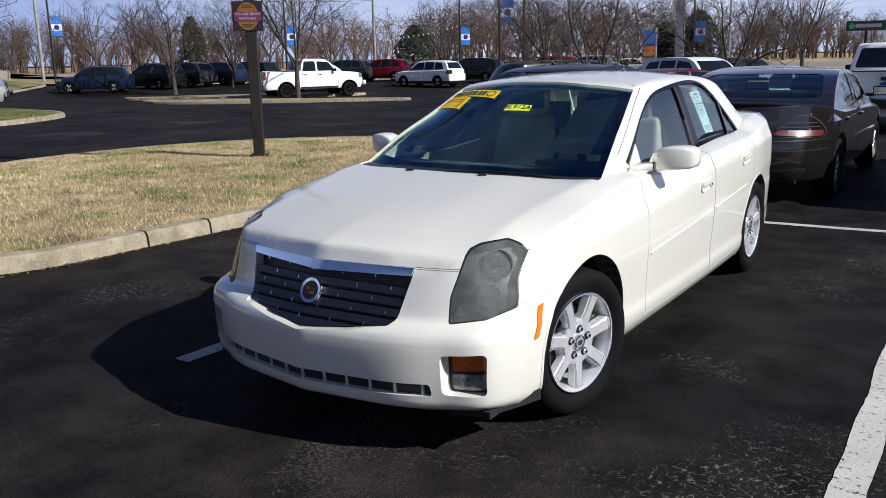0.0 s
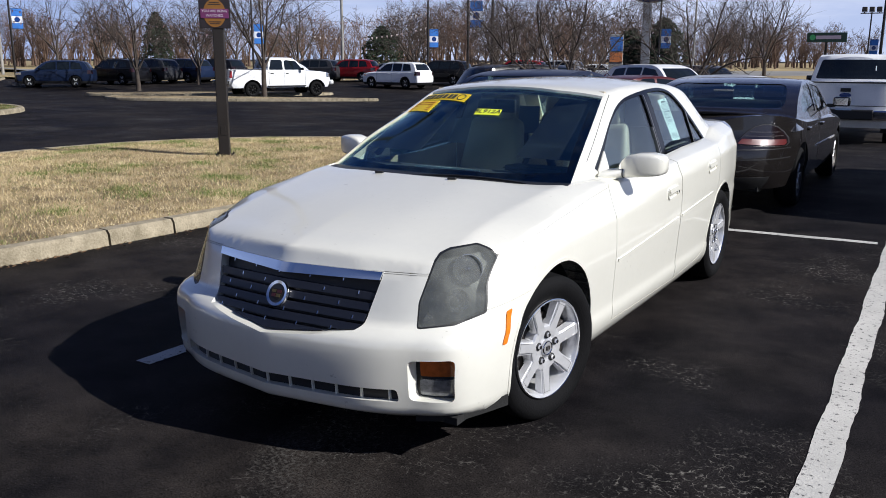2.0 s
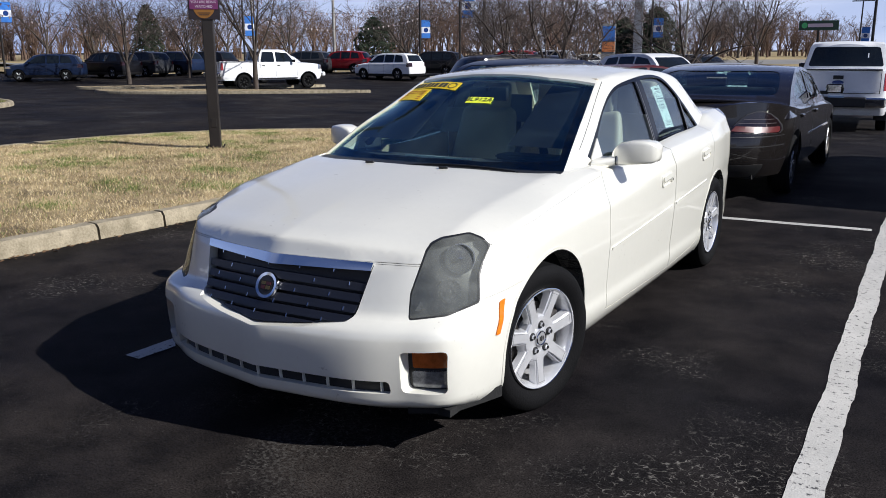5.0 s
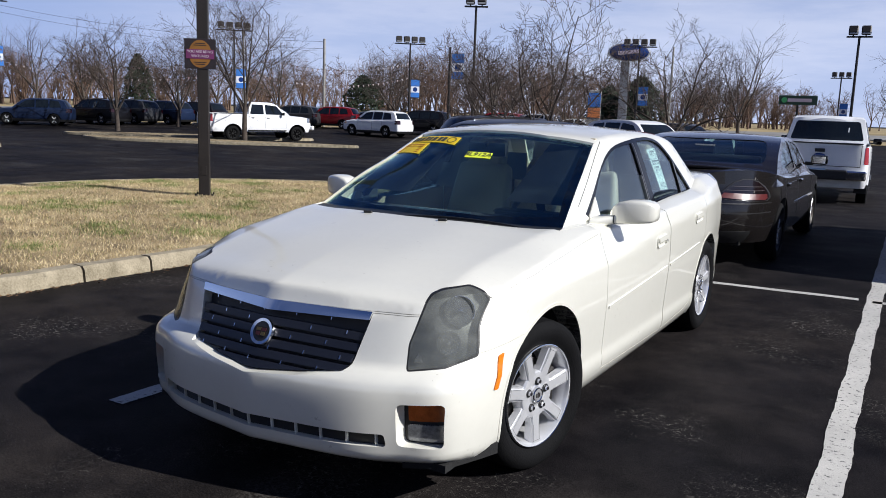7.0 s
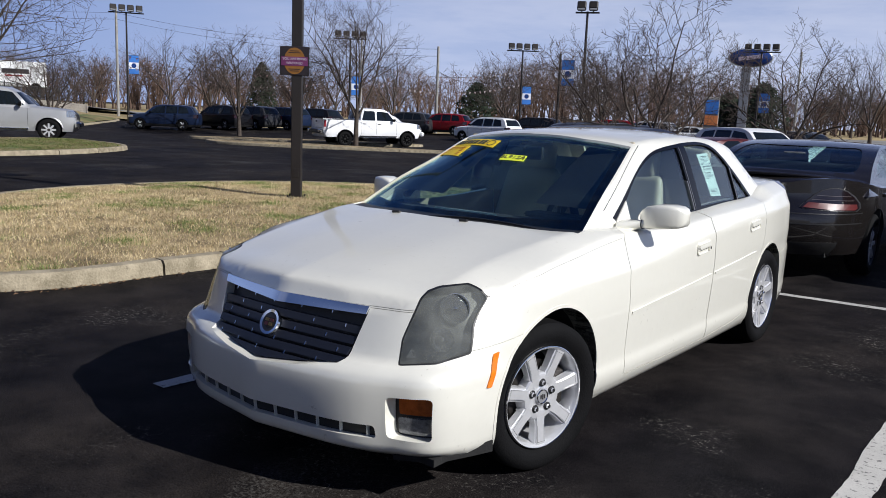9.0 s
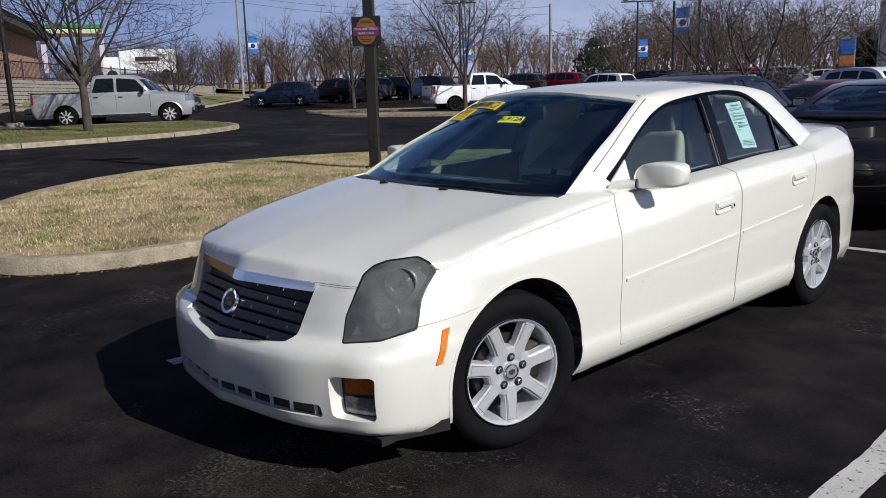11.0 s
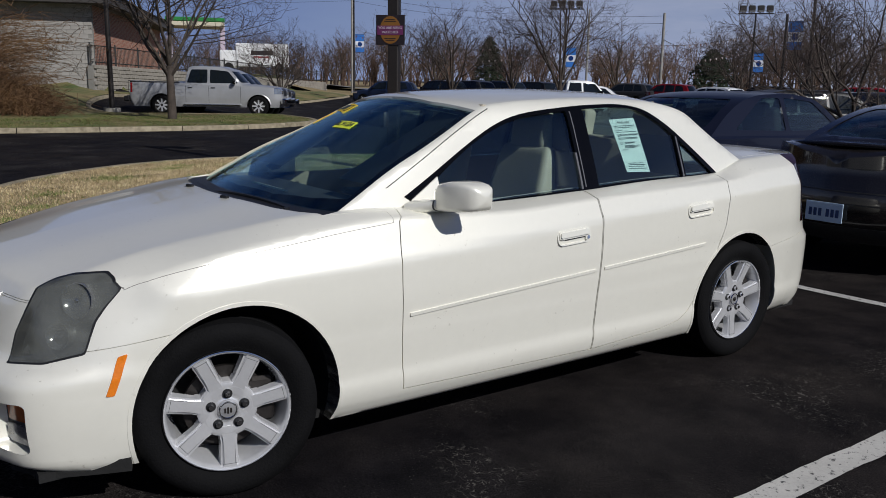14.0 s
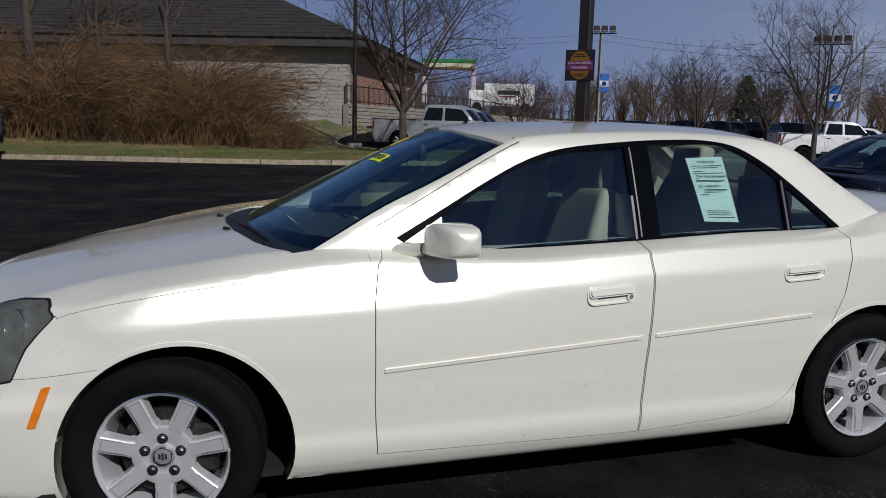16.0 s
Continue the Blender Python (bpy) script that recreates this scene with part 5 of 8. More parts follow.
# wheels
def wheel(at, side, turn=0.0):
    """A seven-spoke alloy wheel; its outer face looks along +x before it is turned."""
    hub = new("wheel")
    hub.parent = sedan
    hub.matrix_world = pose(*at, 0, 0, turn + (0 if side > 0 else 180))
    w = 0.112
    tyre = [(0.222, 0.085), (0.236, 0.098), (0.262, 0.110), (0.288, 0.110), (0.305, 0.102), (0.3175, 0.088), (0.322, 0.060), (0.3235, 0.030), (0.319, 0.028), (0.319, 0.022), (0.3245, 0.020), (0.3245, -0.020), (0.319, -0.022), (0.319, -0.028), (0.3235, -0.030), (0.322, -0.060), (0.315, -0.09), (0.29, -0.110), (0.25, -0.108), (0.222, -0.09), (0.215, 0.0), (0.222, 0.085)]
    part("tyre", lathe(tyre, 72), TYRE, hub, "black radial tyre", 32)
    rim = [(0.220, 0.082), (0.2225, 0.092), (0.2195, 0.097), (0.213, 0.095), (0.207, 0.086), (0.204, 0.072), (0.198, 0.05), (0.188, -0.02), (0.185, -0.08), (0.205, -0.09), (0.218, -0.07), (0.215, 0.07), (0.220, 0.082)]
    r = part("rim", lathe(rim, 72), SATIN, hub, "silver seven-spoke alloy rim", 35)
    part("rim_lip", lathe([(0.2165, 0.0960), (0.2185, 0.0995), (0.2215, 0.0985), (0.2235, 0.0935), (0.2165, 0.0920), (0.2165, 0.0960)], 72), CHROME, r, "bright polished rim edge", 30)
    for k in range(7):
        a = 2 * math.pi * k / 7
        b = bmesh.new()
        for (r0, x0, h0), (r1, x1, h1) in (((0.060, 0.0785, 0.0345), (0.118, 0.0825, 0.0270)), ((0.118, 0.0825, 0.0270), (0.2085, 0.0910, 0.0300))):
            vs = [b.verts.new(p) for p in ((x0, r0, -h0), (x0, r0, h0), (x1, r1, h1), (x1, r1, -h1), (x0 - 0.035, r0, -h0 - 0.004), (x0 - 0.035, r0, h0 + 0.004), (x1 - 0.04, r1, h1 + 0.006), (x1 - 0.04, r1, -h1 - 0.006))]
            for f in ((0, 1, 2, 3), (7, 6, 5, 4), (0, 4, 5, 1), (1, 5, 6, 2), (3, 2, 6, 7), (0, 3, 7, 4)):
                b.faces.new([vs[i] for i in f])
        bmesh.ops.remove_doubles(b, verts=b.verts, dist=1e-4)
        dup = [f for f in b.faces if all(abs(v.co.y - 0.118) < 1e-5 for v in f.verts)]
        bmesh.ops.delete(b, geom=dup, context="FACES_ONLY")
        bmesh.ops.recalc_face_normals(b, faces=b.faces)
        top = [e for e in b.edges if sum(v.co.x > 0.068 for v in e.verts) == 2 and abs(e.verts[0].co.y - e.verts[1].co.y) > 0.02]
        bmesh.ops.bevel(b, geom=top, offset=0.007, segments=2, affect="EDGES")
        bmesh.ops.transform(b, matrix=Matrix.Rotation(a - math.pi / 2, 4, "X"), verts=b.verts)
        spoke = part("spoke", b, SATIN, r, smooth=35)
        groove = box((0.0012, 0.0014, 0.046), (0.0898, 0.1985, 0.0))
        bmesh.ops.transform(groove, matrix=Matrix.Rotation(a - math.pi / 2, 4, "X"), verts=groove.verts)
        part("groove", groove, BLACKTRIM, spoke)
        for h in (-0.0195, 0.0195):
            edge = box((0.0012, 0.072, 0.0013), (0, 0, 0))
            bmesh.ops.transform(edge, matrix=Matrix.Rotation(a - math.pi / 2, 4, "X") @ Matrix.Translation((0.0869, 0.1625, h)) @ Matrix.Rotation(-0.0937, 4, "Z"), verts=edge.verts)
            part("groove", edge, SEAMGREY, spoke)
    part("hub", lathe([(0.0005, 0.078), (0.041, 0.078), (0.044, 0.0765), (0.048, 0.0755), (0.054, 0.0765), (0.088, 0.0805), (0.098, 0.0785), (0.104, 0.070), (0.106, 0.03), (0.0005, 0.03)], 40), SATIN, r, smooth=30)
    part("centre_cap", lathe([(0.0005, 0.086), (0.022, 0.0855), (0.030, 0.084), (0.037, 0.082), (0.039, 0.077), (0.0005, 0.077)], 28), mat("cap_alloy", (0.58, 0.58, 0.59), 0.3, 0.7) if "cap_alloy" not in bpy.data.materials else bpy.data.materials["cap_alloy"], r, smooth=30)
    part("cap_ring", lathe([(0.026, 0.0850), (0.028, 0.0875), (0.031, 0.0872), (0.033, 0.0835), (0.026, 0.0835)], 28), CHROME, r, smooth=30)
    for q in (-0.010, 0.0, 0.010):
        part("cap_crest", box((0.003, 0.007, 0.024 - abs(q) * 0.6), (0.0862, q, 0.0), 0.001), DISC, r)
    for k in range(5):
        a = 2 * math.pi * k / 5 + math.pi / 2
        cy, cz = 0.0605 * math.cos(a), 0.0605 * math.sin(a)
        part("nut_seat", rod((0.070, cy, cz), (0.0812, cy, cz), 0.0175, sides=18), BLACKTRIM, r)
        part("lug_nut", rod((0.078, cy, cz), (0.093, cy, cz), 0.0115, 0.0095, 6), CHROME, r)
    part("brake_disc", lathe([(0.05, 0.03), (0.148, 0.03), (0.148, 0.008), (0.05, 0.008)], 48), DISC, hub, smooth=30)
    part("brake_drum", lathe([(0.0005, 0.032), (0.075, 0.032), (0.08, 0.0), (0.0005, 0.0)], 32), DISC, hub, smooth=30)
    part("caliper", box((0.06, 0.09, 0.17), (0.015, 0.125 * (1 if side > 0 else -1), 0.01), bevel=0.012), DISC, hub)
    # Near-black disc added behind the spokes, for the shade in the pockets.
    part("inner_barrel", lathe([(0.0005, -0.05), (0.19, -0.05), (0.19, -0.055), (0.0005, -0.055)], 32), LINER, hub)
    return hub


for s in (1, -1):
    wheel((0.765 * s, 0.020, 0.3225), s, -13.0)        # the front wheels are steered
    wheel((0.752 * s, 2.888, 0.3225), s)

# inside
part("floor_pan", box((1.36, 2.36, 0.02), (0, 1.72, 0.392)), CARPET, sedan)
dash = prism([(0.48, 0.70), (0.48, 0.945), (0.60, 0.965), (0.80, 0.962), (0.93, 0.925), (0.98, 0.86), (0.95, 0.72), (0.90, 0.60)], "X", -0.66, 0.66)
bmesh.ops.bevel(dash, geom=dash.edges[:], offset=0.012, segments=2, affect="EDGES")
part("dashboard", dash, DASH, sedan, smooth=40)
b = prism([(0.98, 0.93), (0.80, 0.965), (0.80, 0.99), (0.96, 0.985), (1.0, 0.96)], "X", 0.19, 0.54)
bmesh.ops.bevel(b, geom=b.edges[:], offset=0.01, segments=2, affect="EDGES")
part("binnacle", b, DASH, sedan, smooth=40)
sw = bmesh.new()
for i in range(28):
    a, c = 2 * math.pi * i / 28, 2 * math.pi * (i + 1) / 28
    rod((0.19 * math.cos(a), 0.19 * math.sin(a), 0), (0.19 * math.cos(c), 0.19 * math.sin(c), 0), 0.015, sides=8, bm=sw)
box((0.36, 0.05, 0.025), (0, 0, -0.015), 0.01, bm=sw)
box((0.05, 0.19, 0.025), (0, -0.1, -0.015), 0.01, bm=sw)
box((0.15, 0.12, 0.04), (0, -0.02, -0.01), 0.015, bm=sw)
bmesh.ops.transform(sw, matrix=pose(0.365, 1.10, 0.90, -64, 0, 0), verts=sw.verts)
part("steering_wheel", sw, DASH, sedan, "dark four-spoke steering wheel", 45)


def seat(x, y, wide=0.50, rests=1):
    root = new("seat")
    root.parent = sedan
    root.matrix_world = pose(x, y, 0)
    tagged(root, "tan leather seat with a padded headrest")
    b = box((wide, 0.52, 0.16), (0, 0, 0.50), 0.05, segments=3)
    part("cushion", b, LEATHER, root, smooth=50)
    b = box((wide, 0.13, 0.66), (0, 0, 0), 0.055, segments=4)
    for v in b.verts:
        v.co.x *= 1 - 0.30 * step(0.0, 0.34, v.co.z)
        v.co.y += -0.03 * (abs(v.co.x) / (wide / 2)) ** 2
    bmesh.ops.transform(b, matrix=pose(0, 0.30, 0.84, -16, 0, 0), verts=b.verts)
    part("backrest", b, LEATHER, root, smooth=50)
    for k in range(rests):
        q = (k - (rests - 1) / 2) * 0.62
        b = box((0.27, 0.10, 0.19), (0, 0, 0), 0.042, segments=4)
        bmesh.ops.transform(b, matrix=pose(q, 0.385, 1.225, -10, 0, 0), verts=b.verts)
        part("headrest", b, LEATHER, root, smooth=50)
        for d in (-0.055, 0.055):
            part("headrest_post", rod((q + d, 0.375, 1.06), (q + d, 0.385, 1.19), 0.007, sides=8), CHROME, root)


seat(0.365, 1.42)
seat(-0.365, 1.42)
seat(0.0, 2.35, 1.26, 2)
part("console", box((0.22, 1.0, 0.28), (0, 1.35, 0.50), 0.03), DASH, sedan)
part("rear_shelf", box((1.25, 0.34, 0.03), (0, 2.93, 1.015), 0.01), CARPET, sedan)
part("inside_mirror", box((0.24, 0.035, 0.075), (0.0, 1.09, 1.285), 0.016, segments=2), BLACKTRIM, sedan, smooth=40)
part("mirror_stalk", rod((0, 1.07, 1.325), (0, 1.09, 1.29), 0.012), BLACKTRIM, sedan)
for x in (-0.35, 0.35):
    part("sun_visor", box((0.40, 0.02, 0.15), (x, 1.40, 1.352), 0.008, turn=pose(0, 0, 0, 84, 0, 0)), LEATHER, sedan)
part("headliner", box((0.9, 1.2, 0.012), (0, 1.98, 1.372), 0.004), LEATHER, sedan)

# ---- other vehicles ----
def paint(name, rgb, metal=0.3):
    return mat(name, rgb, 0.34, metal, spec=0.15, coat=0.6 if sum(rgb) > 0.6 else 0.3, var=0.06, scale=2.0, bscale=40)


PAINTS = {
    "white": paint("white_paint", (0.76, 0.77, 0.78), 0.0), "silver": paint("silver_paint", (0.46, 0.465, 0.475), 0.5), "navy": paint("navy_paint", (0.010, 0.018, 0.045), 0.0),
    "black": paint("black_paint", (0.008, 0.008, 0.010), 0.0), "taupe": mat("taupe_grey_paint", (0.0165, 0.0142, 0.0138), 0.22, 0.3, spec=0.4, coat=1.0, var=0.08, scale=2.0, bscale=40), "red": paint("red_paint", (0.27, 0.010, 0.016), 0.2),
    "maroon": paint("maroon_paint", (0.055, 0.006, 0.009), 0.1), "charcoal": paint("charcoal_paint", (0.035, 0.036, 0.040), 0.0), "midnight": paint("midnight_paint", (0.008, 0.010, 0.022), 0.0)}
PLATE = mat("number_plate", (0.45, 0.58, 0.72), 0.5, var=0.05, scale=30, bscale=60)
STOPRED = mat("stop_lens_red", (0.09, 0.008, 0.009), 0.4, coat=0.15)
SMOKEDRIB = mat("smoked_lens_rib", (0.10, 0.085, 0.085), 0.2, coat=1.0)
SMOKED = mat("smoked_red_lens", (0.012, 0.007, 0.008), 0.12, coat=1.0, var=0.2, scale=30, bscale=200)
PLATEBAR = mat("plate_ink", (0.02, 0.05, 0.16), 0.6)
OVAL = mat("blue_enamel", (0.01, 0.04, 0.18), 0.25, coat=0.5)

# lengths along the car from its nose, heights from the ground
KINDS = {
    "sedan": dict(l=4.95, w=1.83, base=(0.95, 3.76), top=[(0.0, 0.60), (0.06, 0.68), (0.35, 0.78), (1.25, 0.93), (4.05, 1.00), (4.75, 1.0), (4.9, 0.93), (4.96, 0.7)], cab=[(0.9, 0.8), (1.22, 0.93), (2.0, 1.36), (2.5, 1.41), (3.1, 1.40), (3.45, 1.36), (4.25, 0.99), (4.6, 0.7)], belt=0.93,
                  wins=[[(1.62, 0.97), (2.12, 1.30), (2.70, 1.345), (2.70, 0.97)], [(2.78, 0.97), (2.78, 1.345), (3.15, 1.335), (3.72, 1.0)]], screen=((1.25, 0.96), (1.96, 1.335)), back=((3.52, 1.325), (4.18, 1.02)), r=0.32, clear=0.2),
    "suv": dict(l=4.75, w=1.88, base=(0.93, 3.68), top=[(0.0, 0.70), (0.06, 0.85), (0.4, 0.98), (1.15, 1.07), (4.55, 1.12), (4.72, 1.05), (4.78, 0.7)], cab=[(0.7, 0.8), (1.05, 1.05), (1.85, 1.60), (2.3, 1.68), (3.4, 1.68), (4.1, 1.62), (4.25, 1.57), (4.62, 1.1), (4.8, 0.8)], belt=1.06,
                wins=[[(1.50, 1.10), (2.02, 1.52), (2.55, 1.585), (2.55, 1.10)], [(2.63, 1.10), (2.63, 1.585), (3.35, 1.575), (3.35, 1.11)], [(3.43, 1.11), (3.43, 1.575), (3.95, 1.52), (4.12, 1.14)]], screen=((1.15, 1.12), (1.80, 1.56)), back=((4.28, 1.54), (4.58, 1.16)), r=0.355, clear=0.24),
    "pickup": dict(l=5.89, w=2.0, base=(0.95, 4.63), top=[(0.0, 0.85), (0.05, 1.05), (0.3, 1.14), (1.35, 1.22), (5.75, 1.30), (5.88, 1.28), (5.9, 0.9)], cab=[(0.9, 0.9), (1.35, 1.2), (1.98, 1.78), (2.3, 1.88), (3.5, 1.89), (3.68, 1.84), (3.86, 1.25), (3.95, 0.8)], belt=1.2,
                   wins=[[(1.72, 1.25), (2.10, 1.70), (2.78, 1.76), (2.78, 1.25)], [(2.88, 1.25), (2.88, 1.76), (3.50, 1.755), (3.66, 1.25)]], screen=((1.45, 1.28), (1.92, 1.70)), back=((3.70, 1.76), (3.84, 1.32)), r=0.39, clear=0.34),
}
KINDS["rounded"] = dict(l=4.99, w=1.85, base=(1.0, 3.80), top=[(0.0, 0.58), (0.06, 0.66), (0.35, 0.76), (1.25, 0.92), (3.6, 0.99), (4.15, 1.02), (4.62, 1.025), (4.78, 1.0), (4.92, 0.90), (5.0, 0.7)], cab=[(0.9, 0.8), (1.22, 0.92), (2.0, 1.29), (2.4, 1.342), (2.9, 1.342), (3.25, 1.308), (3.5, 1.255), (4.16, 1.0), (4.5, 0.75)], belt=0.95,
                       wins=[[(1.62, 0.97), (2.12, 1.23), (2.66, 1.285), (2.70, 0.97)], [(2.78, 0.97), (2.74, 1.285), (3.10, 1.27), (3.58, 1.10), (3.66, 1.0)]], screen=((1.25, 0.96), (1.96, 1.26)), back=((3.28, 1.283), (4.06, 1.045)), r=0.32, clear=0.26)
WHEELS = {}


def wheel_meshes(r, rims=0):
    """Meshes of a plain wheel, outer face along +x."""
    key = (r, rims)
    if key not in WHEELS:
        k = r / 0.32
        tyre = lathe([(0.2 * k, 0.08), (0.22 * k, 0.105), (0.28 * k, 0.11), (0.31 * k, 0.09), (0.32 * k, 0.05), (0.32 * k, -0.06), (0.28 * k, -0.11), (0.2 * k, -0.1)], 32)
        rim = lathe([(0.0005, 0.078), (0.05 * k, 0.076), (0.06 * k, 0.05), (0.185 * k, 0.035), (0.2 * k, 0.085), (0.212 * k, 0.095), (0.215 * k, 0.085), (0.2 * k, -0.08)], 32)
        spokes = bmesh.new()
        for i in range(6 if rims == 0 else 8):
            a = 2 * math.pi * i / (6 if rims == 0 else 8)
            box((0.03, 0.165 * k, 0.05 * k), (0.068, 0.122 * k, 0), 0.008, bm=spokes)
            bmesh.ops.rotate(spokes, cent=(0, 0, 0), matrix=Matrix.Rotation(2 * math.pi / (6 if rims == 0 else 8), 3, "X"), verts=spokes.verts)
        WHEELS[key] = [(n, as_mesh(b)) for n, b in (("tyre", tyre), ("rim", rim), ("spokes", spokes))]
        # The rim dish is dark: shade between the spokes is put into its colour.
        for (n, me), m_ in zip(WHEELS[key], (TYRE, DISC if rims == 2 else LINER, GLOSSBLACK if rims == 1 else SATIN)):
            me.materials.append(m_)
            if n != "spokes":
                me.shade_smooth()
                me.set_sharp_from_angle(angle=radians(35))
    return WHEELS[key]


MADE = {}


def vehicle(name, kind, colour, label, m, **opts):
    """A parked vehicle: built once for its kind, then copied and painted."""
    key = (kind, tuple(sorted(opts.items())))
    group = opts.pop("group", "")
    if key not in MADE:
        MADE[key] = (build_vehicle(name, kind, colour, label, m, group=group, **opts), PAINTS[colour])
        return MADE[key][0]
    first, was = MADE[key]
    ob = copy_thing(first, m)
    ob.name = name
    tagged(ob, label, group=group)
    for o in ob.children_recursive:
        if o.type == "MESH" and o.data.materials and o.data.materials[0] is was:
            o.material_slots[0].link = "OBJECT"
            o.material_slots[0].material = PAINTS[colour]
    return ob


def build_vehicle(name, kind, colour, label, m, detail=False, lift=0.0, rims=0, group="", narrow=1.0, plate=True, oval=False, guard=False):
    """A parked vehicle: nose towards -y before it is placed at m."""
    k = KINDS[kind]
    L, W = k["l"], k["w"] / 2 * narrow
    col = PAINTS[colour]
    root = thing(name, label, {"sedan": "car", "rounded": "car", "suv": "SUV", "pickup": "pickup truck"}[kind], None, group)
    c0 = k["clear"] + lift
    tall = k["belt"] + lift
    boxy = 0.72 if kind == "pickup" else 0.5

    def outline(z):
        t = min(1.0, max(0.0, (z - c0) / (tall - c0)))
        tuck = 0.05 * (1 - min(1, t * 4)) + 0.07 * max(0, t - 0.55) ** 1.5 + 0.25 * max(0.0, z - tall)
        nose = 0.10 * (1 - min(1, t * 5)) + 0.10 * max(0, t - 0.45) * (0.4 if kind == "pickup" else 1)
        rear = 0.10 * (1 - min(1, t * 5)) + 0.05 * max(0, t - 0.5)
        a = W - tuck
        if kind == "rounded":
            rear += 0.06 * min(1.0, max(0.0, (t - 0.6) / 0.15))
        if kind == "rounded":
            return [(0, nose), (a * 0.5, 0.05 + nose), (a * 0.84, 0.2 + nose * 0.8), (a * 0.95, 0.46), (a, 1.0), (a, L * 0.35), (a, L * 0.6), (a, L - 1.2), (a * 0.935, L - 0.72), (a * 0.765, L - 0.31 - rear), (a * 0.44, L - 0.09 - rear), (0, L - rear)]
        return [(0, nose), (a * boxy, 0.04 + nose), (a * 0.88, 0.16 + nose * 0.8), (a * 0.97, 0.42), (a, 1.0), (a, L * 0.35), (a, L * 0.6), (a, L - 1.0), (a * 0.98, L - 0.35), (a * 0.93, L - 0.10 - rear), (a * boxy, L - 0.02 - rear), (0, L - rear)]

    def top(x, y):
        edge = max(0.0, x - W * 0.72) / (W * 0.28)
        return table(y, k["top"]) + lift - 0.05 * edge ** 2 - 0.10 * max(0, edge - 0.75) - 0.03 * (x / W) ** 2

    zs = [c0, c0 + 0.04, c0 + 0.1] + [c0 + (tall - c0) * v for v in (0.3, 0.45, 0.6, 0.75, 0.88, 1.0, 1.12, 1.3)]
    shell = carve(as_mesh(stack_solid(zs, outline, 4)), height_solid(top, [round(v, 3) for v in np.linspace(0, W + 0.08, 17)], [round(v, 3) for v in np.linspace(-0.2, L + 0.2, 56)], 0.02), "INTERSECT")
    solid = shell.copy()
    wells = bmesh.new()
    for y in k["base"]:
        for s in (1, -1):
            rod(((W - 0.28) * s, y, k["r"]), ((W + 0.3) * s, y, k["r"]), k["r"] + 0.055 + lift * 0.4, sides=32, bm=wells)
    shell = carve(shell, wells, "DIFFERENCE")
    if kind == "pickup":
        shell = carve(shell, box((W * 1.62, 1.72, 0.6), (0, 4.93, 1.20 + lift)), "DIFFERENCE")
    if detail:
        shell = carve(shell, box((W * 1.5, 2.3, 0.7), (0, 2.7, tall + 0.05)), "DIFFERENCE")
    body_ = mesh_ob("body", shell, col, root, smooth=32)
    body_.data.materials.append(LINER)
    for f in body_.data.polygons:
        c = f.center
        if abs(c.x) < W - 0.06 and any((c.y - y) ** 2 + (c.z - k["r"]) ** 2 < (k["r"] + 0.06 + lift * 0.4) ** 2 for y in k["base"]) or f.normal.z < -0.7:
            f.material_index = 1

    # cabin
    def cab_outline(z, grow=0.0):
        a = W - 0.055 - (z - tall) * (0.26 if kind == "pickup" else 0.36) - 0.5 * max(0.0, z - max(p[1] for p in k["cab"]) - lift + 0.09) + grow
        y0, y1 = k["cab"][0][0], k["cab"][-1][0]
        return [(0, y0 - 0.3), (a * 0.7, y0 - 0.3), (a - 0.05, y0), (a - 0.03, y0 + 0.7), (a, (y0 + y1) / 2), (a, y1 - 0.9), (a - 0.03, y1 - 0.2), (a * 0.7, y1 + 0.2), (0, y1 + 0.2)]

    def cab_top(x, y, grow=0.0):
        mid = (k["cab"][0][0] + k["cab"][-1][0]) / 2
        bow = 0.22 * x * x * (1 if y < mid else -0.7)
        return table(y - bow, k["cab"]) + lift - 0.04 * (x / W) ** 2 + grow

    hi = max(p[1] for p in k["cab"]) + lift

    def cabin(grow):
        z_ = [tall - 0.12 - lift * 0.2] + [tall + (hi - tall) * v for v in (0.15, 0.4, 0.65, 0.82, 0.92, 1.0, 1.1)]
        return carve(as_mesh(stack_solid(z_, lambda z: cab_outline(z, grow), 4)), height_solid(lambda x, y: cab_top(x, y, grow), [round(v, 3) for v in np.linspace(0, W, 15)], [round(v, 3) for v in np.linspace(0.2, L + 0.2, 60)], 0.3), "INTERSECT")

    cab = cabin(0.0)
    out = cabin(0.006)
    if detail:
        glaze = carve(cabin(-0.006), as_bm(cabin(-0.012)), "DIFFERENCE")
        cab = carve(cab, as_bm(cabin(-0.04)), "DIFFERENCE")
    cuts = []
    for poly in k["wins"]:
        poly = rounded([(y, z + lift) for y, z in poly], 0.05, 3)
        for s in (1, -1):
            cuts.append(("side_window", lambda p=poly, s=s: prism(p, "X", 0.3 if s > 0 else -1.3, 1.3 if s > 0 else -0.3)))
    for nm, ((y0, z0), (y1, z1)) in (("windshield", k["screen"]), ("back_window", k["back"])):
        z0, z1 = z0 + lift, z1 + lift
        a0, a1 = cab_outline(z0)[4][0] - 0.11, cab_outline(z1)[4][0] - 0.11
        pts = [(a0, z0), (a1, z1), (-a1, z1), (-a0, z0)] if z1 > z0 else [(a1, z1), (a0, z0), (-a0, z0), (-a1, z1)]
        mid = (k["cab"][0][0] + k["cab"][-1][0]) / 2
        span = (-0.5, mid - 0.2) if y0 < mid else (mid + 0.4, L + 0.6)
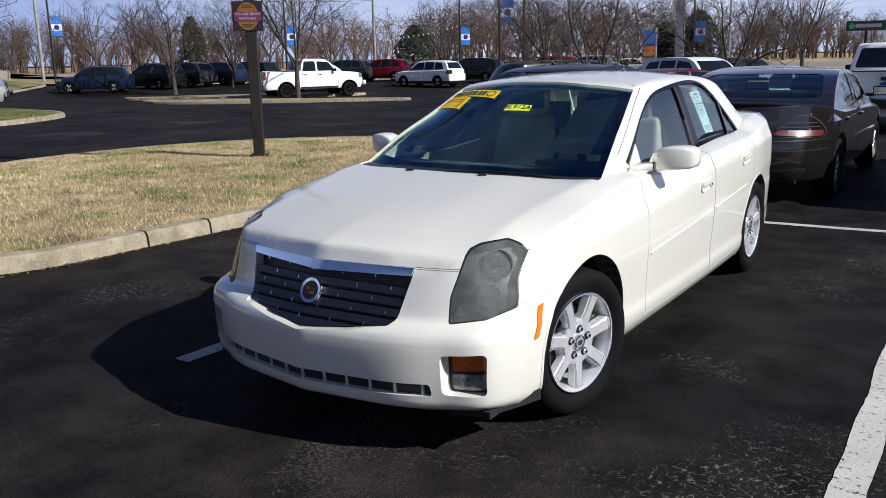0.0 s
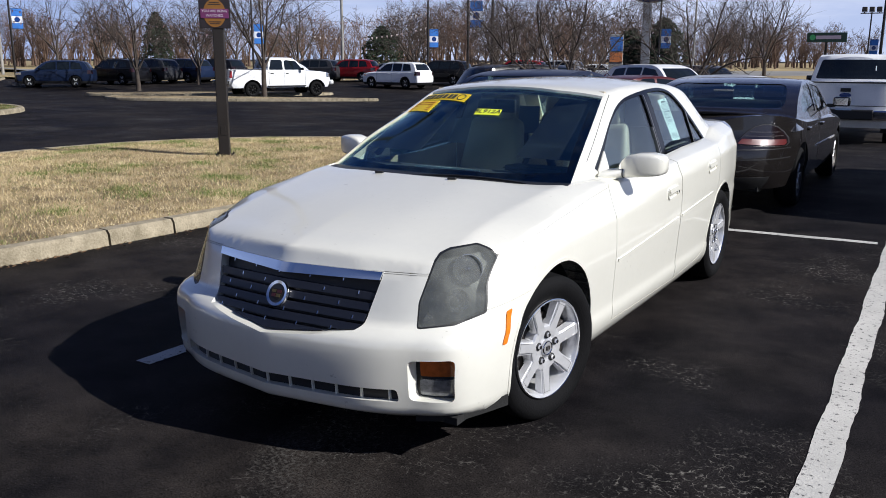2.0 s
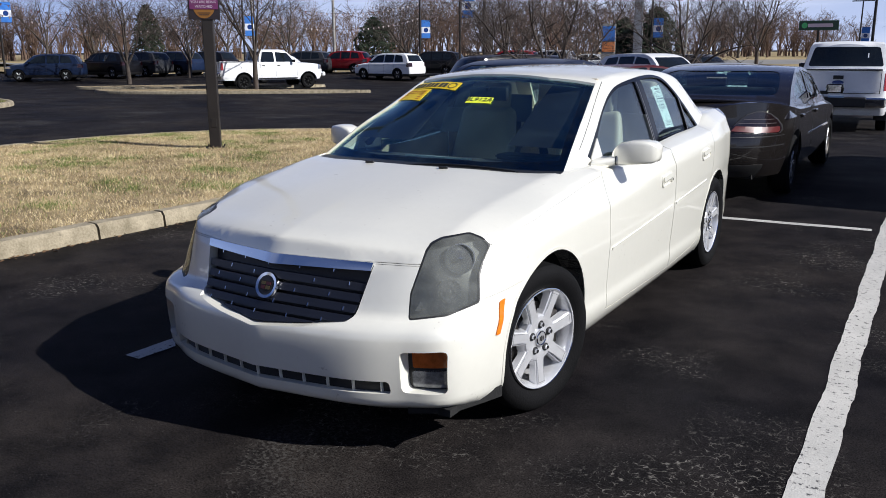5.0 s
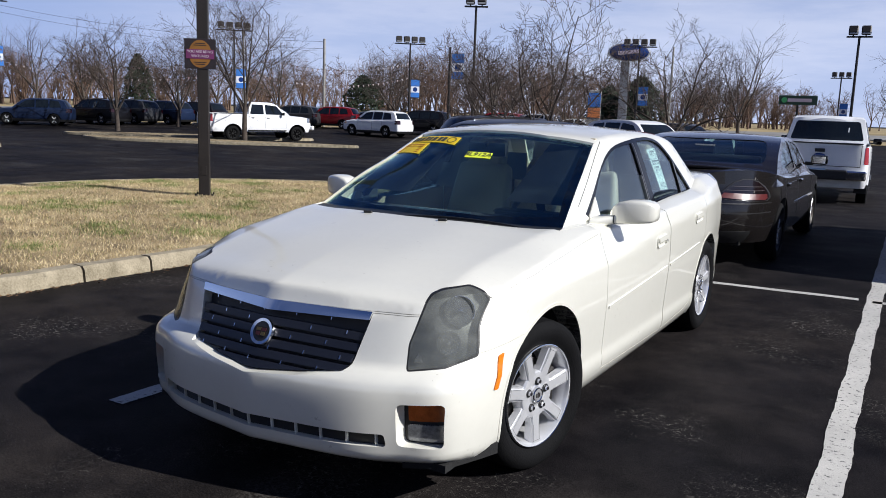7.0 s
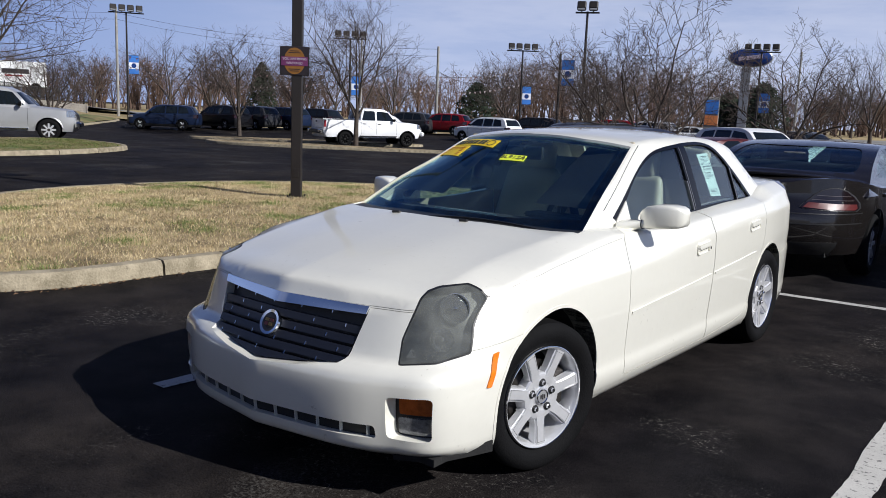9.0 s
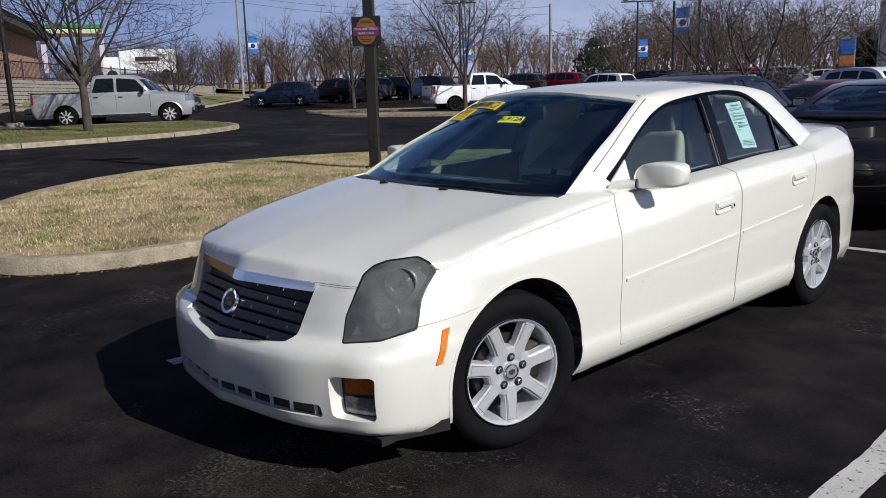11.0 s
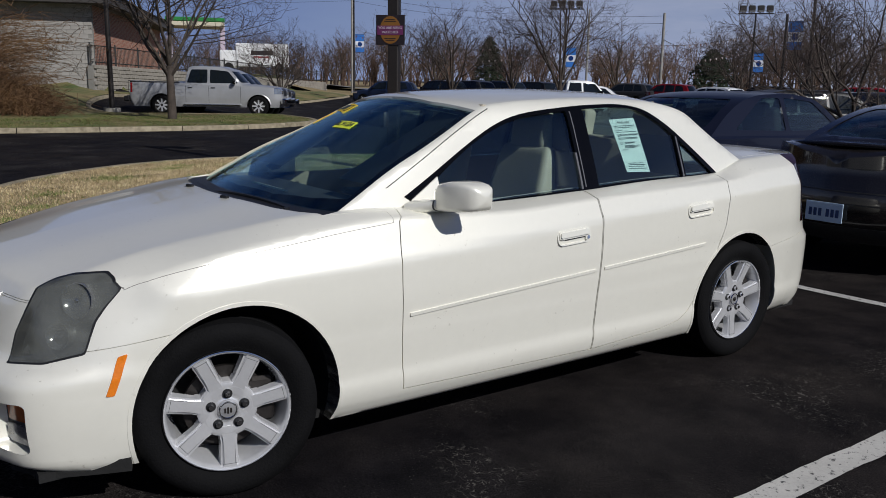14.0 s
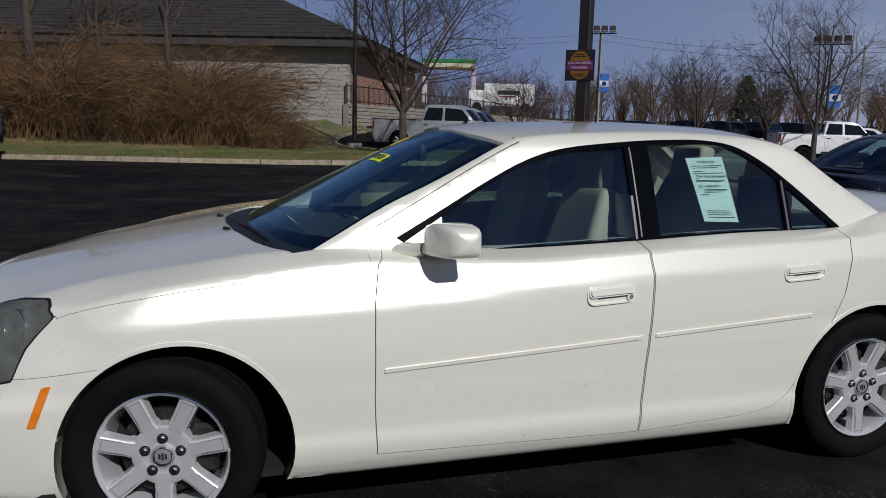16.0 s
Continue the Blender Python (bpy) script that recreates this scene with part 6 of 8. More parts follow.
        cuts.append((nm, lambda p=rounded(pts, 0.10 if kind == "rounded" else 0.06, 4), q=span: prism(p, "Y", *q)))
    for nm, make in cuts:
        if detail:
            cab = carve(cab, make(), "DIFFERENCE")
            mesh_ob(nm, carve(glaze.copy(), make(), "INTERSECT"), SIDEGLASS, root, smooth=32)
        else:
            mesh_ob(nm, carve(out.copy(), make(), "INTERSECT"), DARKGLASS, root, smooth=32)
    mesh_ob("roof", cab, col, root, smooth=32)

    def skin(nm, cutter, material, d=(0, 0, 0), parent=None, lab=""):
        return mesh_ob(nm, carve(moved(solid, d), cutter, "INTERSECT"), material, parent or root, lab, 32)

    zl = lift
    for s in (1, -1):
        x0, x1 = sorted((W * 0.56 * s, W * 1.1 * s))
        if kind == "pickup":
            skin("headlight", box((W * 0.42, 0.5, 0.24), (W * 0.82 * s, 0.1, 0.98 + zl), 0.01), LAMPCLEAR, (0, -0.006, 0))
            skin("tail_light", box((0.13, 0.26, 0.36), ((W - 0.055) * s, L - 0.05, 1.04 + zl), 0.01), SUNLITRED, (0.004 * s, 0.006, 0))
        else:
            hz = 0.86 if kind == "suv" else 0.66
            skin("headlight", box((W * 0.46, 0.6, 0.15), (W * 0.80 * s, 0.2, hz + zl), 0.01), LAMPCLEAR, (0.003 * s, -0.006, 0))
            if kind == "rounded":
                half = [(0.436, 0.737), (0.475, 0.790), (0.53, 0.850), (0.59, 0.893), (0.65, 0.914), (0.71, 0.914), (0.765, 0.888), (0.81, 0.838), (0.842, 0.775), (0.851, 0.725), (0.838, 0.701), (0.66, 0.711), (0.46, 0.725)]
                foot = [(0.462, 0.735), (0.492, 0.782), (0.836, 0.764), (0.842, 0.725), (0.832, 0.708), (0.66, 0.718)]
                # The lamp's black backing is grown a little, to draw the shadow in its gap.
                shadow_rim = skin("tail_light", prism(grown([(x * s, z) for x, z in half][::s], 0.007), "Y", L - 0.80, L + 0.2), BLACKTRIM, (0.002 * s, 0.004, 0), lab="broad smoked half-oval tail lamp")
                skin("lens", prism([(x * s, z) for x, z in half][::s], "Y", L - 0.80, L + 0.2), SMOKED, (0.005 * s, 0.009, 0), shadow_rim, "smoked plastic lens")
                skin("stop_lens", prism([(x * s, z) for x, z in foot][::-s], "Y", L - 0.80, L + 0.2), STOPRED, (0.007 * s, 0.012, 0), shadow_rim, "dark red lower lens")
                for z0, x0, x1 in ((0.806, 0.515, 0.815), (0.846, 0.555, 0.795)):
                    skin("lens_rib", prism([(x0 * s, z0), (x1 * s, z0 - 0.008), (x1 * s, z0 - 0.003), (x0 * s, z0 + 0.005)], "Y", L - 0.80, L + 0.2), SMOKEDRIB, (0.007 * s, 0.012, 0), shadow_rim)
                skin("side_moulding", box((0.5, 1.56, 0.022), (W * s, 2.19, 0.588), 0.004), SATIN, (0.006 * s, 0, 0), lab="bright strip along the doors")
            elif kind == "sedan":
                skin("tail_light", prism(rounded([(0.50 * W * s, 0.70), (W * 1.05 * s, 0.70), (W * 1.05 * s, 0.87), (0.60 * W * s, 0.88), (0.50 * W * s, 0.80)], 0.05), "Y", L - 0.45, L + 0.2), REDLENS, (0.003 * s, 0.006, 0))
            else:
                skin("tail_light", box((0.36, 0.5, 0.24), ((W - 0.1) * s, L - 0.1, 0.95 + zl), 0.01), REDLENS, (0.004 * s, 0.006, 0))
        mx = W + 0.09
        b = box((0.20, 0.11, 0.15 if kind == "pickup" else 0.12), (mx * s, k["wins"][0][0][0] + 0.12, tall + 0.09), 0.035, segments=2)
        mirror = part("door_mirror", b, GLOSSBLACK, root, smooth=40)
        if detail:
            part("mirror_glass", box((0.155, 0.006, 0.088), (mx * s, k["wins"][0][0][0] + 0.176, tall + 0.09), 0.002), CHROME, mirror)
        part("arm", box((0.10, 0.05, 0.04), ((W - 0.03) * s, k["wins"][0][0][0] + 0.12, tall + 0.04), 0.008), BLACKTRIM, mirror)
        doors = [k["wins"][0][0][0] - 0.1] + [(k["wins"][i][-1][0] + k["wins"][i + 1][0][0]) / 2 for i in range(min(2, len(k["wins"])) - 1)] + [k["wins"][min(1, len(k["wins"]) - 1)][-1][0] + 0.04]
        for y in doors:
            skin("door_seam", box((0.5, 0.010, tall - c0 - 0.22), (W * s, y, (tall + c0) / 2 + 0.05)), BLACKTRIM, (0.0015 * s, 0, 0))
        for y in doors[1:]:
            part("door_handle", box((0.03, 0.17, 0.035), ((W + 0.003) * s, y - 0.17, tall - 0.13), 0.01), BLACKTRIM if kind == "pickup" else col, root)
        for y in k["base"]:
            hub = new("wheel")
            hub.parent = root
            hub.matrix_world = pose((W - 0.115) * s, y, k["r"], 0, 0, 0 if s > 0 else 180)
            for n_, me in wheel_meshes(k["r"], rims):
                w_ = new(n_, me)
                w_.parent = hub
    # nose, tail and sills
    gz = 0.92 if kind == "pickup" else 0.66 if kind == "suv" else 0.52
    skin("grille", prism(rounded([(-W * 0.5, gz - 0.14 + zl), (W * 0.5, gz - 0.14 + zl), (W * 0.54, gz + 0.16 + zl), (-W * 0.54, gz + 0.16 + zl)], 0.04), "Y", -0.3, 0.5), BLACKTRIM, (0, -0.005, 0))
    if kind == "suv":
        skin("sill_cladding", box((3, L + 1, 0.20), (0, L / 2, c0 + 0.05)), BLACKTRIM, (0, 0, -0.004)) if kind == "suv" else None
    if kind == "pickup":
        rear = part("rear_bumper", box((W * 1.9, 0.20, 0.20), (0, L + 0.06, 0.62 + zl), 0.03), CHROME if colour == "white" else BLACKTRIM, root)
        part("step_pad", box((W * 1.16, 0.205, 0.206), (0, L + 0.064, 0.622 + zl), 0.02), BLACKTRIM, rear)
        part("tailgate_seam", box((W * 1.62, 0.012, 0.012), (0, L - 0.002, 0.80 + zl)), BLACKTRIM, root)
        part("bed_cap", box((W * 1.66, 0.05, 0.03), (0, L - 0.03, 1.285 + zl), 0.01), BLACKTRIM, root)
        for s in (1, -1):
            part("bed_cap", box((0.07, 1.86, 0.03), ((W - 0.085) * s, 4.86, 1.262 + zl), 0.01), BLACKTRIM, root)
            part("tailgate_seam", box((0.012, 0.012, 0.46), (W * 0.81 * s, L - 0.002, 1.03 + zl)), BLACKTRIM, root)
            part("mud_flap", box((0.26, 0.02, 0.30), ((W - 0.15) * s, k["base"][1] + 0.44, 0.42), 0.005), BLACKTRIM, root)
            for y in k["base"]:
                lip = lathe([(k["r"] + 0.055 + lift * 0.4, -0.03), (k["r"] + 0.075 + lift * 0.4, 0.012), (k["r"] + 0.105 + lift * 0.4, -0.004), (k["r"] + 0.105 + lift * 0.4, -0.05)], 40)
                bmesh.ops.delete(lip, geom=[v for v in lip.verts if v.co.z < 0.06 or v.co.z > 0.72], context="VERTS")
                bmesh.ops.transform(lip, matrix=pose((W - 0.012) * s, y, k["r"], 0, 0, 0 if s > 0 else 180), verts=lip.verts)
                part("arch_flare", lip, col, root, smooth=40)
        part("front_bumper", box((W * 1.92, 0.20, 0.24), (0, -0.02, 0.58 + zl), 0.05), CHROME if colour == "silver" else col, root)
        part("tailgate_handle", box((0.20, 0.02, 0.075), (0, L + 0.002, 1.13 + zl), 0.005), BLACKTRIM, root)
        part("running_board", box((0.14, 2.2, 0.05), ((W - 0.03), 2.7, 0.42 + zl), 0.015), BLACKTRIM if lift else CHROME, root)
        part("running_board", box((0.14, 2.2, 0.05), (-(W - 0.03), 2.7, 0.42 + zl), 0.015), BLACKTRIM if lift else CHROME, root)
        part("underbody", box((1.1, 5.2, 0.22), (0, 2.9, 0.45 + zl)), LINER, root)
        if guard:
            g = part("grille_guard", box((W * 1.7, 0.07, 0.10), (0, -0.24, 0.62 + zl), 0.02), BLACKTRIM, root, "black steel grille guard")
            for x in (-0.80, -0.28, 0.28, 0.80):
                part("upright", box((0.09, 0.16, 0.86), (W * x, -0.20, 0.82 + zl), 0.025), BLACKTRIM, g)
            part("hoop", box((W * 1.75, 0.07, 0.09), (0, -0.22, 1.23 + zl), 0.025), BLACKTRIM, g)
            for i in range(4):
                part("lamp", rod((W * 0.86, -0.26 + 0.06 * i, 1.29 + zl), (W * 0.86, -0.26 + 0.06 * i, 1.335 + zl), 0.024, sides=12), CHROME, g)
        if oval:
            o = part("oval_emblem", lathe([(0.0005, 0.006), (0.1, 0.006), (0.115, 0.0), (0.0005, -0.01)], 28, "Y"), OVAL, root, "blue oval emblem", 40)
            o.matrix_world = pose(0, L + 0.004, 1.02 + zl) @ Matrix.Diagonal((1, 1, 0.42, 1))
    else:
        skin("rear_valance", box((W * 1.7, 0.6, 0.13), (0, L - 0.1, c0 + 0.07)), BLACKTRIM, (0, 0.004, 0))
        part("underbody", box((1.3, L - 0.7, 0.1), (0, L / 2, c0 + 0.03)), LINER, root)
    if plate:
        pz = {"sedan": 0.52, "rounded": 0.50, "suv": 0.80, "pickup": 0.68}[kind] + zl
        py_ = L + (0.03 if kind != "pickup" else 0.165)
        pl = part("number_plate", box((0.31, 0.008, 0.155), (0, py_ - 0.012, pz), 0.002), PLATE, root, "pale blue number plate with dark bars")
        for i in range(6):
            part("plate_bar", box((0.026, 0.004, 0.062), (-0.10 + 0.04 * i + (0.012 if i > 2 else -0.012), py_ - 0.0065, pz - 0.005)), PLATEBAR, pl)
    if detail:
        for x in (-0.37, 0.37):
            st = new("seat")
            st.parent = root
            b = box((0.48, 0.14, 0.62), (0, 0, 0), 0.05, segments=3)
            bmesh.ops.transform(b, matrix=pose(x, 2.55, 0.92, -14, 0, 0), verts=b.verts)
            part("backrest", b, DASH, st, smooth=50)
            part("headrest", box((0.26, 0.10, 0.17), (x, 2.66, 1.20), 0.04, segments=3), DASH, st, smooth=50)
        part("rear_bench", box((1.2, 0.16, 0.5), (0, 3.45, 0.86), 0.05, segments=3), DASH, root, smooth=50)
        part("rear_shelf", box((1.2, 0.5, 0.03), (0, 3.80, tall + 0.04), 0.01), DASH, root)
        part("dashboard", box((1.3, 0.4, 0.2), (0, 1.75, 0.86), 0.05), DASH, root)
        if kind == "rounded":
            skin("rub_strip", box((3, 1.0, 0.012), (0, L - 0.24, 0.574)), BLACKTRIM, (0, 0.003, 0))
            skin("bumper_step", box((3, 1.0, 0.010), (0, L - 0.24, 0.672)), BLACKTRIM, (0, 0.002, 0))
            lip = bmesh.new()
            rings = []
            for i in range(-12, 13):
                x, back = 0.70 * i / 12, 4.80 - 0.30 * (abs(i) / 12) ** 2.4
                drop = 0.035 * (abs(i) / 12) ** 3
                rings.append([lip.verts.new((x, back + y, z - drop)) for y, z in ((-0.26, 1.012), (-0.10, 1.036), (-0.012, 1.040), (0.0, 1.030), (-0.010, 1.012), (-0.10, 0.998), (-0.26, 0.990))])
            for a, b in zip(rings, rings[1:]):
                for i in range(7):
                    lip.faces.new((a[i], a[(i + 1) % 7], b[(i + 1) % 7], b[i]))
            lip.faces.new(rings[0][::-1])
            lip.faces.new(rings[-1])
            bmesh.ops.recalc_face_normals(lip, faces=lip.faces)
            part("spoiler_lip", lip, col, root, smooth=40)
        else:
            part("spoiler", box((1.36, 0.12, 0.035), (0, L - 0.17, 1.035), 0.012), col, root)
        part("brake_lamp", box((0.22, 0.03, 0.02), (0, 3.62, hi - 0.13)), LAMPCLEAR, root)
    root.matrix_world = m
    return root


def parked(x, y, rz, up=None):
    """The pose of a vehicle whose middle stands at x, y, nose turned to rz."""
    def at(kind):
        off = Matrix.Translation((0, -KINDS[kind]["l"] / 2, 0))
        return pose(x, y, ground_z(x, y) if up is None else up, 0, 0, rz) @ off
    return at


# the row behind the sedan
vehicle("sedan_behind", "rounded", "taupe", "dark taupe-grey rounded older sedan with broad smoked tail lamps", parked(-0.08, 7.80, 180)("rounded"), detail=True, rims=2)
vehicle("sedan_beside", "sedan", "midnight", "dark midnight-blue sedan parked in the next bay", parked(-2.95, 8.15, 180)("sedan"), detail=True)
vehicle("suv_beside", "suv", "black", "glossy black SUV parked across the white line", parked(2.93, 8.35, 180)("suv"), plate=False)
vehicle("pickup_ahead", "pickup", "white", "white pickup truck with chrome bumper and blue oval tailgate emblem", parked(-0.08, 19.55, 183)("pickup"), oval=True, lift=0.08)
# the silver pickups by the lawn
for i, (c, lab) in enumerate((("silver", "silver extended-cab pickup truck parked at the lawn's edge"), ("silver", "silver pickup truck parked in a row of pickups"), ("navy", "dark blue pickup truck at the end of the row"))):
    vehicle("pickup_truck", "pickup", c, lab, parked(-29.25 - 2.45 * i, 10.85 + 1.35 * i, 149.0)("pickup"), group="pickups by the lawn", plate=False, rims=2)
vehicle("guarded_pickup", "pickup", "white", "white pickup truck with black grille guard parked along the kerb", parked(-20.3, -7.35, 180)("pickup"), guard=True, plate=False, lift=0.06)
# far rows
vehicle("lifted_pickup", "pickup", "white", "white lifted crew-cab pickup truck on black wheels", parked(-29.3, 30.7, 158)("pickup"), lift=0.14, rims=1, plate=False)
vehicle("compact_suv", "suv", "navy", "dark blue compact SUV parked across the lane", parked(-47.6, 30.2, -47)("suv"), plate=False)
for x, y, rz, c, kd, lab in ((-46.9, 34.2, -82, "black", "suv", "black SUV in a far row of parked cars"), (-46.6, 36.6, -82, "charcoal", "suv", "charcoal SUV in a far row of parked cars"), (-46.0, 39.0, -82, "navy", "suv", "dark blue SUV in a far row of parked cars"), (-45.3, 41.6, -82, "black", "suv", "black SUV in a far row of parked cars"),
                             (-33.9, 37.2, 140, "white", "suv", "white SUV parked behind a lifted pickup"), (-29.6, 42.6, -92, "white", "suv", "white crossover SUV parked across a lane"), (-38.3, 48.8, -75, "red", "suv", "dark red SUV in a far row"), (-40.8, 47.2, -75, "charcoal", "suv", "charcoal SUV in a far row"),
                             (-36.0, 50.6, -75, "silver", "sedan", "silver sedan in a far row"), (-29.0, 47.0, -80, "black", "suv", "black SUV in a far row"), (-27.0, 49.4, -80, "charcoal", "sedan", "charcoal sedan in a far row"), (-25.4, 51.6, -80, "red", "suv", "red SUV in a far row"), (-23.4, 53.6, -80, "silver", "suv", "silver SUV in a far row"), (-21.0, 55.4, -80, "white", "sedan", "white sedan in a far row"),
                             (-4.6, 17.4, 150, "maroon", "sedan", "dark red sedan in the row beyond"), (-8.9, 19.9, 150, "black", "suv", "black SUV in the row beyond"), (-1.9, 15.4, 150, "silver", "sedan", "pale silver sedan in the row beyond"), (-6.3, 24.5, 60, "white", "suv", "white SUV in a middle row"),
                             (-14.6, 34.0, 60, "black", "suv", "black SUV in a middle row"), (-17.0, 37.0, 60, "white", "sedan", "white sedan in a middle row"), (-11.5, 36.5, 60, "red", "sedan", "red sedan in a middle row"), (-8.5, 38.5, 60, "charcoal", "suv", "charcoal SUV in a middle row"), (-19.6, 40.8, 60, "silver", "suv", "silver SUV in a middle row"), (-22.5, 43.0, 60, "black", "sedan", "black sedan in a middle row")):
    vehicle("parked_suv" if kd == "suv" else "parked_car", kd, c, lab, parked(x, y, rz)(kd), group="parked cars", plate=False)

# ---- trees and brush ----
BARK = mat("grey_brown_bark", (0.058, 0.045, 0.036), 0.9, var=0.35, scale=6, bump=0.6, bscale=30)
TWIG = mat("bare_twigs", (0.060, 0.044, 0.037), 0.9, var=0.25, scale=2, bscale=12)
WOODS = mat("far_bare_woods", (0.066, 0.042, 0.032), 0.95, var=0.3, scale=0.08, bscale=2, rgb2=(0.165, 0.105, 0.076))
EVERGREEN = mat("evergreen_needles", (0.018, 0.030, 0.014), 0.9, var=0.4, scale=1.0, bscale=12)
BRUSH = mat("brown_brush_stems", (0.080, 0.040, 0.019), 0.9, var=0.4, scale=0.7, bscale=6, rgb2=(0.24, 0.135, 0.062))


class Tubes:
    """Gathers tapered limbs into one mesh."""
    def __init__(self):
        self.v, self.f = [], []

    def limb(self, pts, r0, r1, sides):
        n0, k = len(self.v), len(pts)
        for i, p in enumerate(pts):
            d = (pts[min(i + 1, k - 1)] - pts[max(i - 1, 0)]).normalized()
            a = d.orthogonal().normalized()
            b = d.cross(a)
            r = r0 + (r1 - r0) * i / (k - 1)
            for j in range(sides):
                w = 2 * math.pi * j / sides
                self.v.append(p + (a * math.cos(w) + b * math.sin(w)) * r)
        for i in range(k - 1):
            for j in range(sides):
                q = (j + 1) % sides
                self.f.append((n0 + i * sides + j, n0 + i * sides + q, n0 + (i + 1) * sides + q, n0 + (i + 1) * sides + j))

    def mesh(self, name):
        me = bpy.data.meshes.new(name)
        me.from_pydata([tuple(v) for v in self.v], [], self.f)
        me.shade_smooth()
        return me


def bend(rng, start, way, length, steps, wander, up):
    """A wandering line from start."""
    pts, p, d = [start.copy()], start.copy(), way.normalized()
    for _ in range(steps):
        d = (d + Vector((rng.uniform(-1, 1), rng.uniform(-1, 1), rng.uniform(-1, 1))) * wander + Vector((0, 0, up))).normalized()
        p = p + d * length / steps
        pts.append(p.copy())
    return pts


def grow(rng, tubes, pts, r, level, levels, spread, thin=0.55):
    """Side branches along a limb, down to twigs."""
    if level > levels:
        return
    total = sum((pts[i + 1] - pts[i]).length for i in range(len(pts) - 1))
    count = {2: 9, 3: 7, 4: 5}.get(level, 3)
    for i in range(count):
        t = 0.22 + 0.78 * (i + rng.random()) / count
        q = t * (len(pts) - 1)
        a = min(int(q), len(pts) - 2)
        p = pts[a].lerp(pts[a + 1], q - a)
        d = (pts[a + 1] - pts[a]).normalized()
        side = d.orthogonal().normalized()
        side.rotate(Matrix.Rotation(rng.uniform(0, 2 * math.pi), 3, d))
        way = d * rng.uniform(0.5, 0.9) + side * spread
        ln = total * rng.uniform(0.38, 0.66) * (1.1 - 0.45 * t)
        rr = r * (1 - 0.6 * t) * thin
        out = bend(rng, p, way, ln, 4 if level < 3 else 3 if level < 4 else 2, 0.16, 0.07)
        tubes[0 if level < 3 else 1].limb(out, max(rr, 0.0058), max(rr * 0.35, 0.0035), 6 if level < 2 else 4 if level < 3 else 3)
        grow(rng, tubes, out, max(rr, 0.0045), level + 1, levels, spread, thin)


def bare_tree(name, at, height, trunk_r, seed, label, fork=0.32, stems=6, levels=4, lean=(0, 0), spread=0.85, wide=0.75, z=None, arch=0.0, stout=1.0, wander=0.13, reach=1.0):
    """A leafless tree: a short trunk, rising limbs and many fine twigs."""
    rng = random.Random(seed)
    base = Vector((at[0], at[1], (ground_z(*at) if z is None else z) - 0.05))
    tubes = Tubes(), Tubes()
    trunk = Tubes()
    top = bend(rng, base, Vector((lean[0], lean[1], 1)), height * fork, 5, 0.04, 0.1)
    trunk.limb([base - Vector((0, 0, 0.1)), *top], trunk_r * 1.25, trunk_r * 0.82, 12)
    for i in range(stems):
        a = 2 * math.pi * (i + rng.uniform(-0.3, 0.3)) / stems
        out = wide * rng.uniform(0.6, 1.15) * (0.25 if i == 0 else 1)
        start = top[-1 - (i % 2)]
        pts = bend(rng, start, Vector((math.cos(a) * out + lean[0], math.sin(a) * out + lean[1], 1)), height * (1 - fork) * reach * rng.uniform(0.85, 1.08), 7, wander, 0.05 - arch)
        r = trunk_r * stout * rng.uniform(0.40, 0.60)
        tubes[0].limb(pts, r, 0.010, 8)
        grow(rng, tubes, pts, r, 2, levels, spread)
    root = thing(name, label, "tree")
    root.matrix_world = Matrix.Translation(base)
    inv = Matrix.Translation(-base)
    for nm, tb, m_ in (("trunk", trunk, BARK), ("branch_frame", tubes[0], BARK), ("crown", tubes[1], TWIG)):
        me = tb.mesh(nm)
        me.transform(inv)
        mesh_ob(nm, me, m_, root)
    return root


bare_tree("tree", (-23.1, 7.35), 6.8, 0.125, 11, "leafless ornamental tree on the lawn beside silver pickups", fork=0.27, stems=9, wide=0.75, levels=4)
bare_tree("tree", (-6.9, 17.9), 5.0, 0.13, 23, "broad leafless ornamental tree with dark twisting limbs", fork=0.20, stems=7, wide=1.55, levels=4, arch=0.02, stout=0.62, wander=0.22, reach=0.86, spread=0.80)
bare_tree("tree", (-6.8, 29.7), 6.6, 0.17, 31, "wide low leafless tree leaning over parked cars", fork=0.17, stems=8, wide=1.7, levels=4, lean=(0.12, 0.02), arch=0.02, stout=0.62, wander=0.22, reach=0.74, spread=0.85)
bare_tree("tree", (-27.2, 27.7), 6.9, 0.12, 41, "slim leafless tree rising from a kerbed island", fork=0.26, stems=7, wide=0.62, levels=4)
bare_tree("tree", (-40.6, 30.9), 5.9, 0.13, 47, "leafless tree in front of a row of dark cars", fork=0.24, stems=7, wide=0.75, levels=4)
bare_tree("tree", (-42.3, 37.2), 5.4, 0.13, 53, "leafless tree in a far island", fork=0.24, stems=7, wide=0.75, levels=4)
bare_tree("tree", (-44.3, 20.7), 4.1, 0.11, 59, "small rounded leafless tree below the retaining wall", fork=0.2, stems=8, wide=0.95, levels=4)
bare_tree("tree", (-33.0, 50.0), 5.6, 0.13, 61, "rounded leafless tree between far rows", fork=0.24, stems=7, wide=0.9, levels=4)
bare_tree("tree", (4.4, 44.0), 6.4, 0.15, 67, "leafless tree at the lot's far edge", fork=0.2, stems=8, wide=0.95, levels=4)
bare_tree("tree", (-14.5, 29.5), 4.4, 0.11, 71, "small leafless tree among parked cars", fork=0.22, stems=7, wide=0.95, levels=4)
